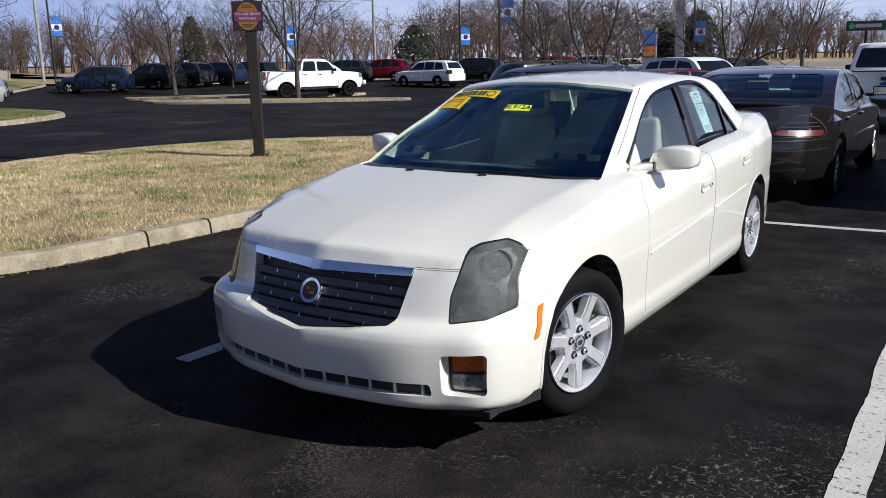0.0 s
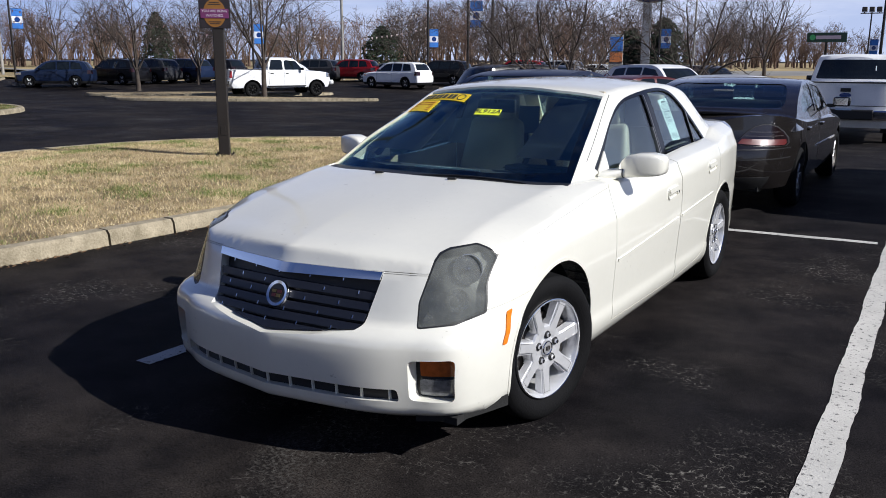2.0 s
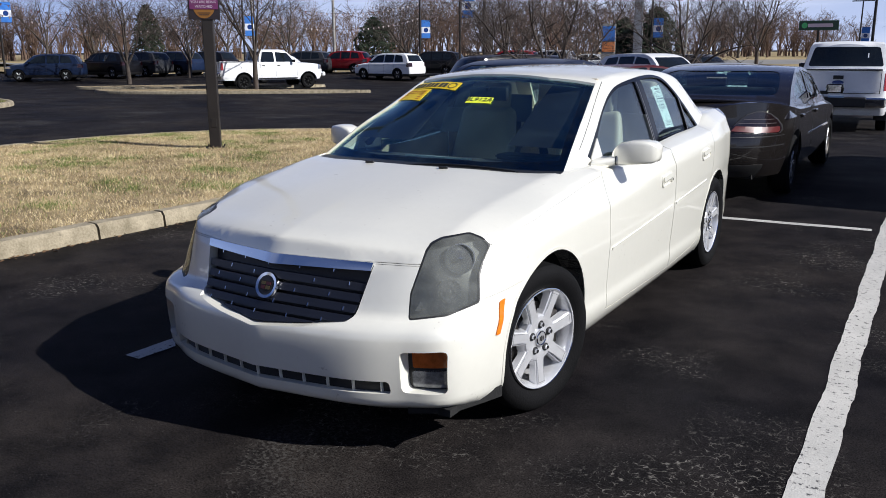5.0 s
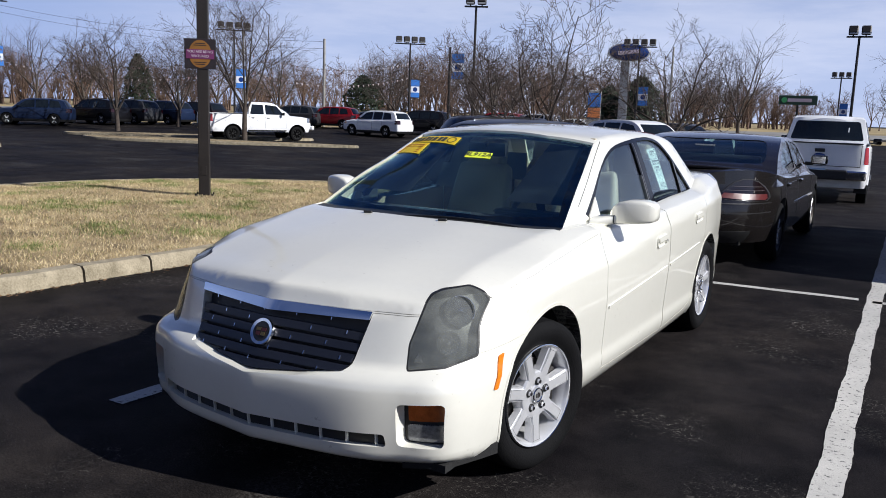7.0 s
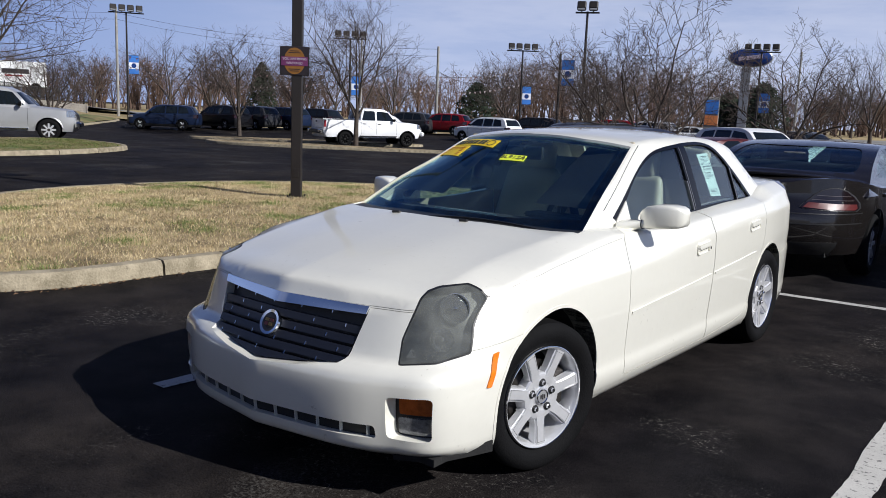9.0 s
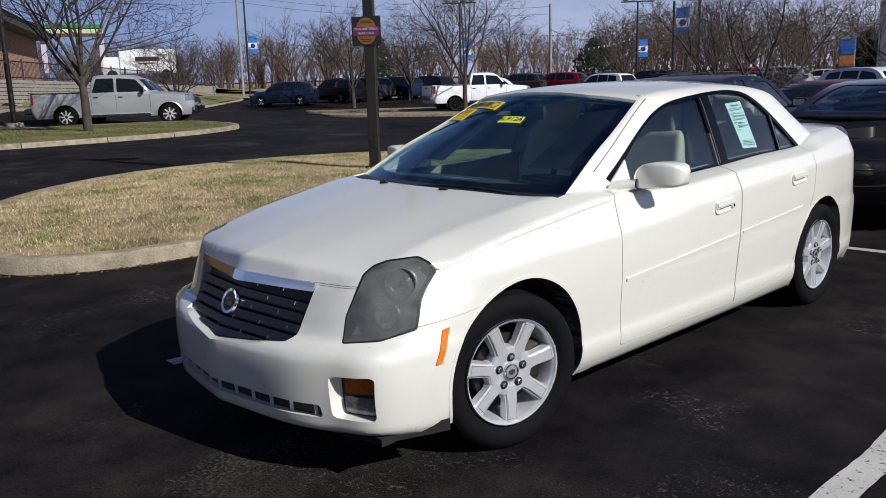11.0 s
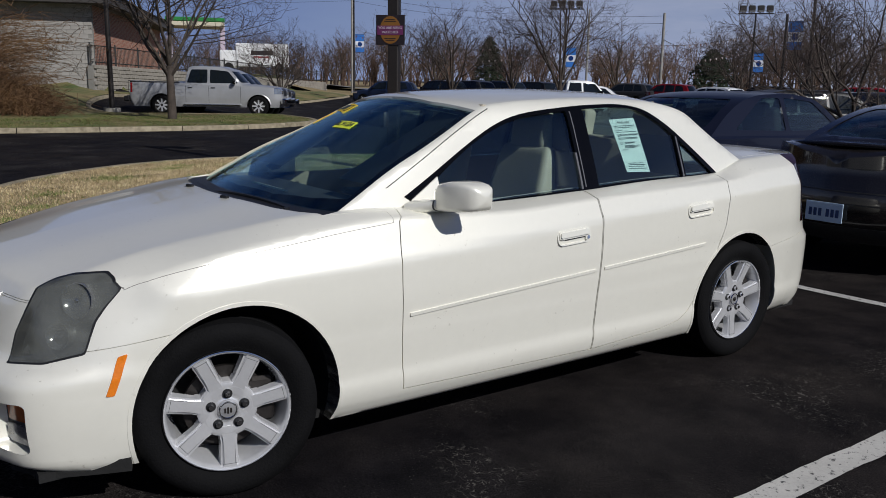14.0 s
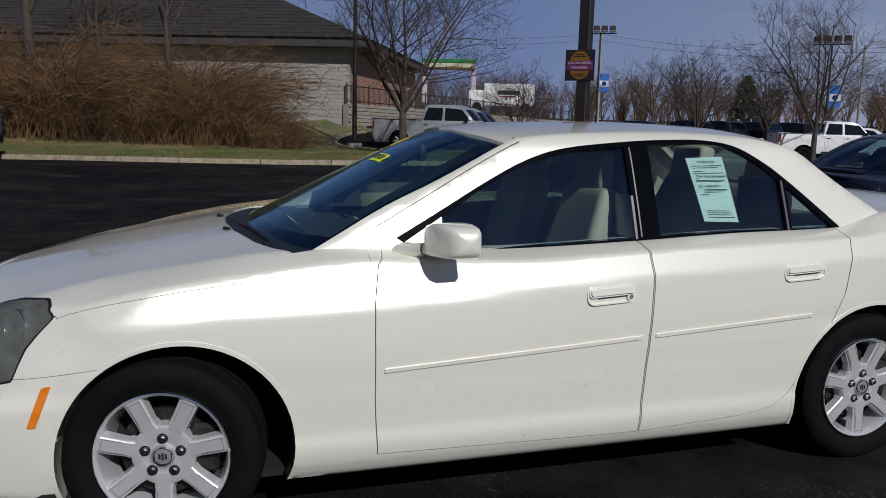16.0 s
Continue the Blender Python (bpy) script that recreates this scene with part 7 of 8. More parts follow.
bare_tree("tree", (-47.2, -3.5), 9.0, 0.20, 73, "tall leafless tree rising behind brush", fork=0.4, stems=6, wide=0.5, levels=3)
bare_tree("tree", (-27.0, -4.2), 8.0, 0.17, 79, "tall pale-trunked leafless tree in brush", fork=0.6, stems=5, wide=0.5, levels=3)
bare_tree("tree", (-26.4, 0.1), 7.0, 0.10, 83, "slim leafless tree rising out of brush", fork=0.6, stems=5, wide=0.45, levels=3)


def far_woods(seed, count, s_lo, s_hi, w_lo, w_hi, h_lo, h_hi, name, label, stems=5, boughs=7, sprigs=5):
    """A belt of many leafless trees with spreading, rounded crowns, far off."""
    rng = random.Random(seed)
    tb = Tubes()
    for _ in range(count):
        s, w = rng.uniform(s_lo, s_hi), rng.uniform(w_lo, w_hi)
        x, y = -0.6 * s + 0.8 * w, 0.8 * s + 0.6 * w
        base = Vector((x, y, ground_z(x, y) - 0.2))
        h = rng.uniform(h_lo, h_hi) * (0.85 + 0.22 * math.sin(w * 0.09) * math.sin(w * 0.031 + 1))
        fork = h * rng.uniform(0.12, 0.3)
        trunk = bend(rng, base, Vector((rng.uniform(-0.1, 0.1), rng.uniform(-0.1, 0.1), 1)), fork, 2, 0.05, 0.1)
        tb.limb(trunk, 0.17, 0.12, 4)
        wide = rng.uniform(0.35, 0.75)
        for k in range(stems):
            an = 2 * math.pi * (k + rng.uniform(-0.35, 0.35)) / stems
            out = wide * rng.uniform(0.3, 1.1)
            pts = bend(rng, trunk[-1], Vector((math.cos(an) * out, math.sin(an) * out, 1)), (h - fork) * rng.uniform(0.7, 1.05), 4, 0.15, 0.03)
            tb.limb(pts, 0.075, 0.018, 3)
            for i in range(boughs):
                t = 0.15 + 0.85 * (i + rng.random()) / boughs
                q = t * 4
                a = min(int(q), 3)
                p = pts[a].lerp(pts[a + 1], q - a)
                an = rng.uniform(0, 2 * math.pi)
                ln = (h - fork) * rng.uniform(0.16, 0.36) * (1.25 - 0.6 * t)
                br = bend(rng, p, Vector((math.cos(an), math.sin(an), rng.uniform(0.1, 1.2))), ln, 2, 0.2, 0.08)
                tb.limb(br, 0.026, 0.011, 3)
                for _ in range(sprigs):
                    c = br[rng.randrange(1, 3)].lerp(br[rng.randrange(0, 2)], rng.random() * 0.6)
                    an = rng.uniform(0, 2 * math.pi)
                    tb.limb([c, c + Vector((math.cos(an), math.sin(an), rng.uniform(-0.1, 1.4))) * ln * rng.uniform(0.30, 0.75)], 0.014, 0.008, 3)
    ob = mesh_ob(name, tb.mesh(name), WOODS)
    return tagged(ob, label, "woods", kind="stuff")


far_woods(5, 250, 94, 116, -150, 62, 6.0, 9.6, "far_woods", "belt of leafless brown woods along the highway", 5, 7, 6)
far_woods(6, 200, 118, 150, -190, 150, 7.0, 10.2, "far_woods", "second belt of leafless woods behind the first", 4, 6, 4)
far_woods(8, 60, 150, 175, 20, 190, 6.0, 9.0, "far_woods", "thin distant leafless woods", 4, 5, 4)
far_woods(9, 520, 92, 116, -150, 64, 1.8, 5.4, "far_woods", "low brown undergrowth at the foot of the woods", 4, 4, 4)


def evergreen(at, height, r, seed, label):
    """A dark conifer of many drooping clumps."""
    rng = random.Random(seed)
    base = Vector((at[0], at[1], ground_z(*at)))
    root = thing("evergreen_tree", label, "tree")
    root.matrix_world = Matrix.Translation(base)
    part("trunk", rod((0, 0, 0), (0, 0, height * 0.9), 0.14, 0.03, 8), BARK, root)
    vs, fs = [], []
    for i in range(900):
        t = rng.random() ** 0.75
        rad = r * (1 - t ** 2.2) ** 0.7 * rng.uniform(0.3, 1.15)
        an = rng.uniform(0, 2 * math.pi)
        c = Vector((math.cos(an) * rad, math.sin(an) * rad, height * (0.06 + 0.93 * t)))
        for _ in range(3):
            d = Vector((rng.uniform(-1, 1), rng.uniform(-1, 1), rng.uniform(-0.8, 0.5))).normalized() * rng.uniform(0.2, 0.5)
            e = d.orthogonal().normalized() * 0.10
            n = len(vs)
            vs += [tuple(c - e), tuple(c + e), tuple(c + d)]
            fs.append((n, n + 1, n + 2))
    me = bpy.data.meshes.new("crown")
    me.from_pydata(vs, [], fs)
    mesh_ob("crown", me, EVERGREEN, root)


for x, y, h, r, sd in ((-70.0, 57.0, 5.8, 1.5, 1), (-52.0, 72.0, 4.6, 2.2, 2), (-18.0, 61.8, 4.8, 2.0, 3), (-20.8, 62.5, 4.0, 1.8, 4)):
    evergreen((x, y), h, r, sd, "dark green evergreen tree among bare woods")
rng_m = random.Random(77)
for i in range(13):
    s_, w_ = rng_m.uniform(67, 90), -62 + 9.5 * i + rng_m.uniform(-3, 3)
    if 76 - 3 < s_ < 86 + 3:
        s_ = 92.0
    x, y = -0.6 * s_ + 0.8 * w_, 0.8 * s_ + 0.6 * w_
    bare_tree("tree", (x, y), rng_m.uniform(6.2, 8.8), 0.16, 200 + i, "spreading leafless tree beside the highway", fork=0.2, stems=6, wide=0.85, levels=3)


def brush(seed, count, area, tall):
    """A tangle of arching brown stems."""
    rng = random.Random(seed)
    tb = Tubes()
    for _ in range(count):
        y = rng.uniform(*area[1])
        x = rng.uniform(*area[0])
        edge = min(1.0, (area[1][1] - y) / 3.2 + 0.25) * (0.75 + 0.25 * math.sin(y * 1.3))
        h = tall * edge * rng.uniform(0.55, 1.1)
        base = Vector((x, y, ground_z(x, y)))
        an = rng.uniform(0, 2 * math.pi)
        lean = rng.uniform(0.1, 0.8)
        pts, p, d = [base], base.copy(), Vector((math.cos(an) * lean, math.sin(an) * lean, 1)).normalized()
        for i in range(5):
            p = p + d * h / 4.2
            d = (d + Vector((math.cos(an) * 0.22, math.sin(an) * 0.22, -0.16 - 0.05 * i)) + Vector((rng.uniform(-1, 1), rng.uniform(-1, 1), rng.uniform(-1, 1))) * 0.14).normalized()
            pts.append(p.copy())
        tb.limb(pts, rng.uniform(0.011, 0.021), 0.005, 3)
        for _ in range(5):
            c = pts[rng.randrange(1, 6)]
            w = Vector((rng.uniform(-1, 1), rng.uniform(-1, 1), rng.uniform(-0.4, 1.0))).normalized()
            tb.limb([c, c + w * rng.uniform(0.25, 0.6), c + (w + Vector((0, 0, -0.25))) * rng.uniform(0.6, 1.1)], 0.007, 0.004, 3)
    ob = mesh_ob("brush_thicket", tb.mesh("brush_thicket"), BRUSH)
    return tagged(ob, "dense thicket of arching brown leafless stems", "brush", kind="stuff")


brush(3, 6400, ((-30.5, -25.4), (-16.0, 4.4)), 4.7)

# ---- lamps, poles and signs ----
DARKPOLE = mat("dark_bronze_pole", (0.019, 0.0155, 0.014), 0.5, 0.2, var=0.2, scale=3, bump=0.08, bscale=50)
GREYPOLE = mat("weathered_pole", (0.27, 0.26, 0.24), 0.8, var=0.25, scale=3, bump=0.2, bscale=30)
LAMPFACE = mat("lamp_glass_off", (0.32, 0.33, 0.34), 0.2, 0.4)
SIGNBLACK = mat("sign_black", (0.014, 0.010, 0.013), 0.5, var=0.2, scale=6, bscale=40)
SIGNGOLD = mat("sign_orange", (0.20, 0.085, 0.012), 0.6, var=0.1, scale=9, bscale=60)
SIGNPINK = mat("sign_magenta", (0.12, 0.018, 0.09), 0.6, var=0.1, scale=9, bscale=60)
SIGNWHITE = mat("sign_white", (0.5, 0.42, 0.5), 0.6)
FLAGBLUE = mat("banner_blue", (0.03, 0.17, 0.55), 0.7, var=0.15, scale=2, bscale=20)
FLAGWHITE = mat("banner_white", (0.70, 0.73, 0.78), 0.7, var=0.1, scale=2, bscale=20)
GREENSIGN = mat("dark_green_sign", (0.012, 0.05, 0.035), 0.5, var=0.1, scale=2, bscale=20)
CONCRETE = mat("pale_concrete", (0.34, 0.32, 0.28), 0.9, var=0.25, scale=2, bump=0.3, bscale=40)


def lettering(text, size, m, material, parent, name="lettering", deep=0.002):
    cu = bpy.data.curves.new(name, "FONT")
    cu.body, cu.size, cu.align_x, cu.align_y, cu.extrude = text, size, "CENTER", "CENTER", deep
    cu.resolution_u = 3
    tmp = new(name, cu)
    me = bpy.data.meshes.new_from_object(tmp.evaluated_get(bpy.context.evaluated_depsgraph_get()))
    bpy.data.objects.remove(tmp)
    ob = mesh_ob(name, me, material, parent)
    ob.matrix_world = m
    return ob


# the square post with the warning sign, on the near island
post_z = ground_z(-6.68, 5.36) + 0.17
post = thing("sign_post", "tall dark square steel post in the grass", "lamp post", pose(-6.68, 5.36, post_z, 0, 0, 40))
part("shaft", box((0.150, 0.150, 5.6), (0, 0, 2.8), 0.010), DARKPOLE, post)
part("base_plate", box((0.28, 0.28, 0.025), (0, 0, 0.012), 0.004), DARKPOLE, post)
for sx in (-1, 1):
    for sy in (-1, 1):
        part("anchor_bolt", rod((0.11 * sx, 0.11 * sy, 0.02), (0.11 * sx, 0.11 * sy, 0.06), 0.012, sides=8), DISC, post)
part("hand_hole_cover", box((0.075, 0.008, 0.13), (0.0, -0.078, 0.38), 0.003), DARKPOLE, post)
part("arm", box((0.9, 0.09, 0.07), (0.30, 0, 5.6), 0.01), DARKPOLE, post)
part("lamp_head", box((0.60, 0.36, 0.20), (0.75, 0, 5.56), 0.04), DARKPOLE, post)
sign = thing("warning_sign", "black warning sign with orange oval and magenta band", "sign")
sign.matrix_world = pose(-6.68, 5.36, post_z + 1.98, 0, 0, 40) @ Matrix.Translation((-0.03, -0.083, 0))
part("panel", box((0.42, 0.008, 0.405), (0, 0, 0), 0.003), SIGNBLACK, sign)
oval = part("oval", lathe([(0.0005, -0.003), (0.15, -0.003), (0.15, 0.003), (0.0005, 0.003)], 40, "Y"), SIGNGOLD, sign)
oval.matrix_basis = Matrix.Translation((0, -0.006, 0)) @ Matrix.Diagonal((1, 1, 1.24, 1))
part("band", box((0.375, 0.006, 0.125), (0, -0.011, -0.005), 0.001), SIGNPINK, sign)
for txt, dz in (("YOU ARE BEING", 0.027), ("WATCHED", -0.032)):
    words = lettering(txt, 0.047, Matrix(), SIGNWHITE, sign, "lettering")
    words.matrix_parent_inverse = Matrix()
    words.matrix_basis = pose(0, -0.0165, dz, 90, 0, 0)
for dz in (0.115, 0.140, -0.115, -0.14):
    part("small_print", box((0.13 if abs(dz) > 0.13 else 0.17, 0.003, 0.010), (0, -0.0105, dz)), SIGNBLACK, sign)


def lot_lamp(at, height, rz, heads=4, banner=0, label="", r=0.08, z=None):
    """A lot light: a dark pole with a bar of floodlights, perhaps with a banner."""
    root = thing("street_lamp", label, "lamp", pose(at[0], at[1], ground_z(*at) if z is None else z, 0, 0, rz))
    part("pole", rod((0, 0, 0), (0, 0, height), r, r * 0.7, 10), DARKPOLE, root, smooth=40)
    part("footing", rod((0, 0, -0.1), (0, 0, 0.25), r * 3, sides=16), CONCRETE, root, smooth=40)
    if heads:
        part("crossbar", box((0.56 * heads, 0.08, 0.08), (0, 0, height - 0.05), 0.01), DARKPOLE, root)
    for i in range(heads):
        x = (i - (heads - 1) / 2) * 0.55
        hd = part("floodlight", box((0.42, 0.30, 0.40), (x, -0.12, height + 0.24), 0.05, turn=pose(0, 0, 0, -24, 0, 0)), DARKPOLE, root)
        part("glass", box((0.34, 0.02, 0.32), (x, -0.265, height + 0.19), 0.004, turn=pose(0, 0, 0, -24, 0, 0)), LAMPFACE, hd)
        part("bracket", rod((x, 0, height - 0.02), (x, -0.02, height + 0.16), 0.03, sides=8), DARKPOLE, hd)
    if banner:
        flag(root, height * banner, r)
    return root


def flag(root, z, r=0.08, w=0.62, h=1.25):
    """A blue and white pole banner; what is lettered on it is left as plain shapes."""
    b = part("banner", box((w, 0.02, h), (w / 2 + r + 0.03, 0, z), 0.002), FLAGBLUE, root, "blue and white dealer banner")
    part("field", box((w, 0.026, h * 0.34), (w / 2 + r + 0.03, 0, z - h * 0.05)), FLAGWHITE, b)
    o = part("oval", rod((w / 2 + r + 0.03, -0.018, z - h * 0.05), (w / 2 + r + 0.03, 0.018, z - h * 0.05), w * 0.26, sides=20), OVAL, b)
    for dz in (h * 0.5, -h * 0.5):
        part("rod", rod((0, 0, z + dz), (w + r + 0.05, 0, z + dz), 0.015, sides=6), DARKPOLE, b)


lot_lamp((-37.8, 37.9), 6.5, 45, 4, 0.52, "tall lot light with four floodlights and a banner")
lot_lamp((-30.6, 47.9), 6.3, 40, 4, 0.5, "tall lot light with four floodlights and a banner")
lot_lamp((-50.3, 29.1), 7.7, 60, 4, 0.55, "tall lot light with floodlights by the highway verge")
lot_lamp((-15.3, 52.2), 6.5, 15, 4, 0.5, "tall lot light with four floodlights beside an oval sign")
lot_lamp((-1.4, 41.7), 6.0, 5, 2, 0, "lot light with two floodlights")
lot_lamp((-5.2, 76.5), 5.6, 5, 3, 0.5, "distant lot light with floodlights")
lot_lamp((-17.36, 33.0), 6.9, 25, 2, 0, "slim dark light pole among parked cars", 0.08)
lot_lamp((-28.8, 6.95), 7.4, 70, 2, 0, "dark light pole on a concrete footing in the lawn", 0.10)
ban = thing("banner_pole", "slim dark pole with a blue and white banner", "pole", pose(-19.4, 34.2, ground_z(-19.4, 34.2), 0, 0, 20))
part("pole", rod((0, 0, 0), (0, 0, 5.1), 0.07, 0.06, 8), DARKPOLE, ban)
flag(ban, 4.15)
for x, y, h in ((-40.3, 50.4, 6.9), (-67.1, 38.3, 9.5), (-60.0, 62.0, 8.5), (-24.0, 92.0, 9.0), (2.0, 88.0, 8.0)):
    up = thing("utility_pole", "weathered grey utility pole along the highway", "pole", pose(x, y, ground_z(x, y)), "utility poles")
    part("pole", rod((0, 0, 0), (0, 0, h), 0.13, 0.10, 10), GREYPOLE, up, smooth=40)
    part("cap", rod((0, 0, h), (0, 0, h + 0.06), 0.11, 0.05, 10), GREYPOLE, up)


def sag(name, a, b, drop, r, material, label, category, pennants=0, seed=1):
    """A hanging cable, perhaps strung with small pennants."""
    a, b = Vector(a), Vector(b)
    root = thing(name, label, category)
    pts = [a.lerp(b, i / 14) - Vector((0, 0, drop * 4 * (i / 14) * (1 - i / 14))) for i in range(15)]
    tb = Tubes()
    tb.limb(pts, r, r, 4)
    mesh_ob("cable", tb.mesh("cable"), material, root)
    rng = random.Random(seed)
    if pennants:
        vs, fs = [], []
        for i in range(pennants):
            q = (i + 0.5) / pennants * 14
            k = min(int(q), 13)
            p = pts[k].lerp(pts[k + 1], q - k)
            d = (b - a).normalized() * 0.07
            n = len(vs)
            sw = Vector((rng.uniform(-0.08, 0.08), rng.uniform(-0.08, 0.08), 0))
            vs += [tuple(p - d), tuple(p + d), tuple(p + sw - Vector((0, 0, 0.17)))]
            fs.append((n, n + 1, n + 2))
        me = bpy.data.meshes.new("pennant_run")
        me.from_pydata(vs, [], fs)
        tagged(mesh_ob("pennant_run", me, PENNANT, root), kind="stuff")


PENNANT = mat("faded_pennants", (0.16, 0.06, 0.06), 0.8, var=0.4, scale=0.8, bscale=6, rgb2=(0.50, 0.46, 0.45))
for i, (a, b) in enumerate((((-37.8, 37.9, 4.4), (-50.3, 29.1, 4.6)), ((-37.8, 37.9, 3.6), (-50.3, 29.1, 3.9)), ((-37.8, 37.9, 5.0), (-30.6, 47.9, 4.8)), ((-30.6, 47.9, 3.8), (-37.8, 37.9, 3.9)), ((-30.6, 47.9, 4.6), (-19.4, 34.2, 4.4)), ((-40.3, 50.4, 4.9), (-30.6, 47.9, 4.6)))):
    sag("pennant_string", a, b, 0.9, 0.012, DARKPOLE, "string of small faded pennants between light poles", "pennant string", 34, i)
for dz in (0.0, 0.55):
    sag("power_line", (-67.1, 38.3, 9.2 - dz), (-40.3, 50.4, 6.6 - dz), 0.7, 0.014, DARKPOLE, "thin dark power line", "cable")
    sag("power_line", (-92.0, 2.0, 9.6 - dz), (-67.1, 38.3, 9.2 - dz), 0.7, 0.014, DARKPOLE, "thin dark power line", "cable")

# dealer's oval on its pylon; the lettering is left as a plain pale stroke
pylon = thing("oval_sign", "blue oval dealer sign on a grey steel pylon", "sign", pose(-17.2, 55.8, ground_z(-17.2, 55.8), 0, 0, 20))
part("pylon", box((0.62, 0.40, 5.6), (-0.2, 0, 2.8), 0.03), mat("pylon_grey", (0.25, 0.26, 0.28), 0.5, 0.4, var=0.1, scale=2, bscale=20), pylon)
for r, d, m_, nm in ((1.48, 0.16, mat("oval_rim", (0.55, 0.57, 0.60), 0.35, 0.5), "rim"), (1.36, 0.19, OVAL, "face")):
    o = part(nm, lathe([(0.0005, -d), (r * 0.97, -d), (r, -d + 0.03), (r, d - 0.03), (r * 0.97, d), (0.0005, d)], 48, "Y"), m_, pylon, smooth=40)
    o.matrix_basis = Matrix.Translation((0, 0, 6.25)) @ Matrix.Diagonal((1, 1, 0.44, 1))
part("stroke", box((1.55, 0.02, 0.26), (0.0, -0.205, 6.25), 0.006, turn=pose(0, 0, 0, 0, -7, 0)), SIGNWHITE, pylon)
board = thing("panel_sign", "upright sign panel, blue over orange, in front of far trees", "sign", pose(-18.6, 53.2, ground_z(-18.6, 53.2), 0, 0, 20))
part("frame", box((0.95, 0.2, 3.5), (0, 0, 1.75), 0.03), GREYPOLE, board)
part("upper_panel", box((0.85, 0.05, 0.95), (0, -0.11, 2.85), 0.01), FLAGBLUE, board)
part("lower_panel", box((0.85, 0.05, 0.65), (0, -0.11, 1.95), 0.01), mat("orange_panel", (0.62, 0.20, 0.06), 0.6), board)
road_sign = thing("road_sign", "long dark green sign board on a black pole by the highway", "sign", pose(-10.4, 91.0, ground_z(-10.4, 91.0), 0, 0, 7))
part("pole", rod((0, 0, 0), (0, 0, 3.6), 0.12, sides=10), DARKPOLE, road_sign)
part("board", box((3.7, 0.25, 0.95), (0, 0, 3.75), 0.03), GREENSIGN, road_sign)
o = part("roundel", rod((-1.32, -0.16, 3.75), (-1.32, -0.125, 3.75), 0.28, sides=20), mat("bright_green", (0.06, 0.42, 0.14), 0.5), road_sign)
part("lettering_bar", box((2.3, 0.02, 0.34), (0.15, -0.135, 3.75), 0.004), SIGNWHITE, road_sign)

# ---- the building on the bank ----
BLOCK = mat("grey_concrete_block", (0.30, 0.285, 0.262), 0.92, var=0.16, scale=1.5, bump=0.5, bscale=30, per_piece=0.25)
MORTAR = mat("grey_mortar", (0.24, 0.23, 0.21), 0.95, var=0.15, scale=3, bscale=30)
BRICK = mat("red_brown_brick", (0.30, 0.110, 0.065), 0.9, var=0.2, scale=2, bump=0.4, bscale=40, rgb2=(0.44, 0.19, 0.12))
def brick_courses(m, way):
    """Brick courses with pale joints, laid along a wall that runs in the direction way."""
    n, l = m.node_tree.nodes, m.node_tree.links
    b, tc, dot, sep, put, tex = n["Principled BSDF"], n.new("ShaderNodeTexCoord"), n.new("ShaderNodeVectorMath"), n.new("ShaderNodeSeparateXYZ"), n.new("ShaderNodeCombineXYZ"), n.new("ShaderNodeTexBrick")
    dot.operation, dot.inputs[1].default_value = "DOT_PRODUCT", way
    l.new(tc.outputs["Object"], dot.inputs[0])
    l.new(tc.outputs["Object"], sep.inputs[0])
    l.new(dot.outputs["Value"], put.inputs[0])
    l.new(sep.outputs["Z"], put.inputs[1])
    l.new(put.outputs[0], tex.inputs["Vector"])
    was = b.inputs["Base Color"].links[0].from_socket
    l.new(was, tex.inputs["Color1"])
    tex.inputs["Color2"].default_value, tex.inputs["Mortar"].default_value = (0.24, 0.085, 0.05, 1), (0.40, 0.32, 0.26, 1)
    tex.inputs["Scale"].default_value, tex.inputs["Mortar Size"].default_value = 1.0, 0.009
    tex.inputs["Brick Width"].default_value, tex.inputs["Row Height"].default_value = 0.21, 0.075
    l.new(tex.outputs["Color"], b.inputs["Base Color"])


brick_courses(BRICK, (-0.911, 0.412, 0.0))
SHINGLE = mat("dark_shingles", (0.026, 0.023, 0.023), 0.9, var=0.3, scale=2, bump=0.5, bscale=12)
FASCIA = mat("dark_fascia", (0.040, 0.035, 0.033), 0.7, var=0.15, scale=1, bscale=12)
WALLSTONE = mat("segmental_wall_stone", (0.24, 0.22, 0.19), 0.95, var=0.25, scale=1.5, bump=0.6, bscale=20, per_piece=0.3)
FENCE = mat("black_fence_paint", (0.012, 0.012, 0.012), 0.5)

K = Vector((-42.6, 9.6, 0))
along_l = Vector((-4.0, -9.1, 0)).normalized()        # the block wall runs this way from the corner
along_b = Vector((-23.0, 10.4, 0)).normalized()       # the brick wall runs this way
WALL_H, BASE = 4.55, 0.55
EAVES = WALL_H + 0.45
store = thing("store_building", "grey block and brick store under a dark hipped roof", "building")


def wall_slab(a, b, z0, z1, thick, material, name, parent):
    """An upright wall from a to b, its thickness laid to the inside."""
    d = (b - a).normalized()
    n = Vector((d.y, -d.x, 0)) * thick
    mid = sum((a, b, a + along_l * 15 + along_b * 12), Vector()) / 3
    if ((a + b) / 2 + n - mid).length > ((a + b) / 2 - n - mid).length:
        n = -n
    ps = [(a.x, a.y), (b.x, b.y), (b.x + n.x, b.y + n.y), (a.x + n.x, a.y + n.y)]
    return part(name, prism(ps, "Z", z0, z1), material, parent)


far_l, far_b_ = K + along_l * 34, K + along_b * 25
w1 = wall_slab(K, far_l, BASE, EAVES, 0.3, MORTAR, "block_wall", store)
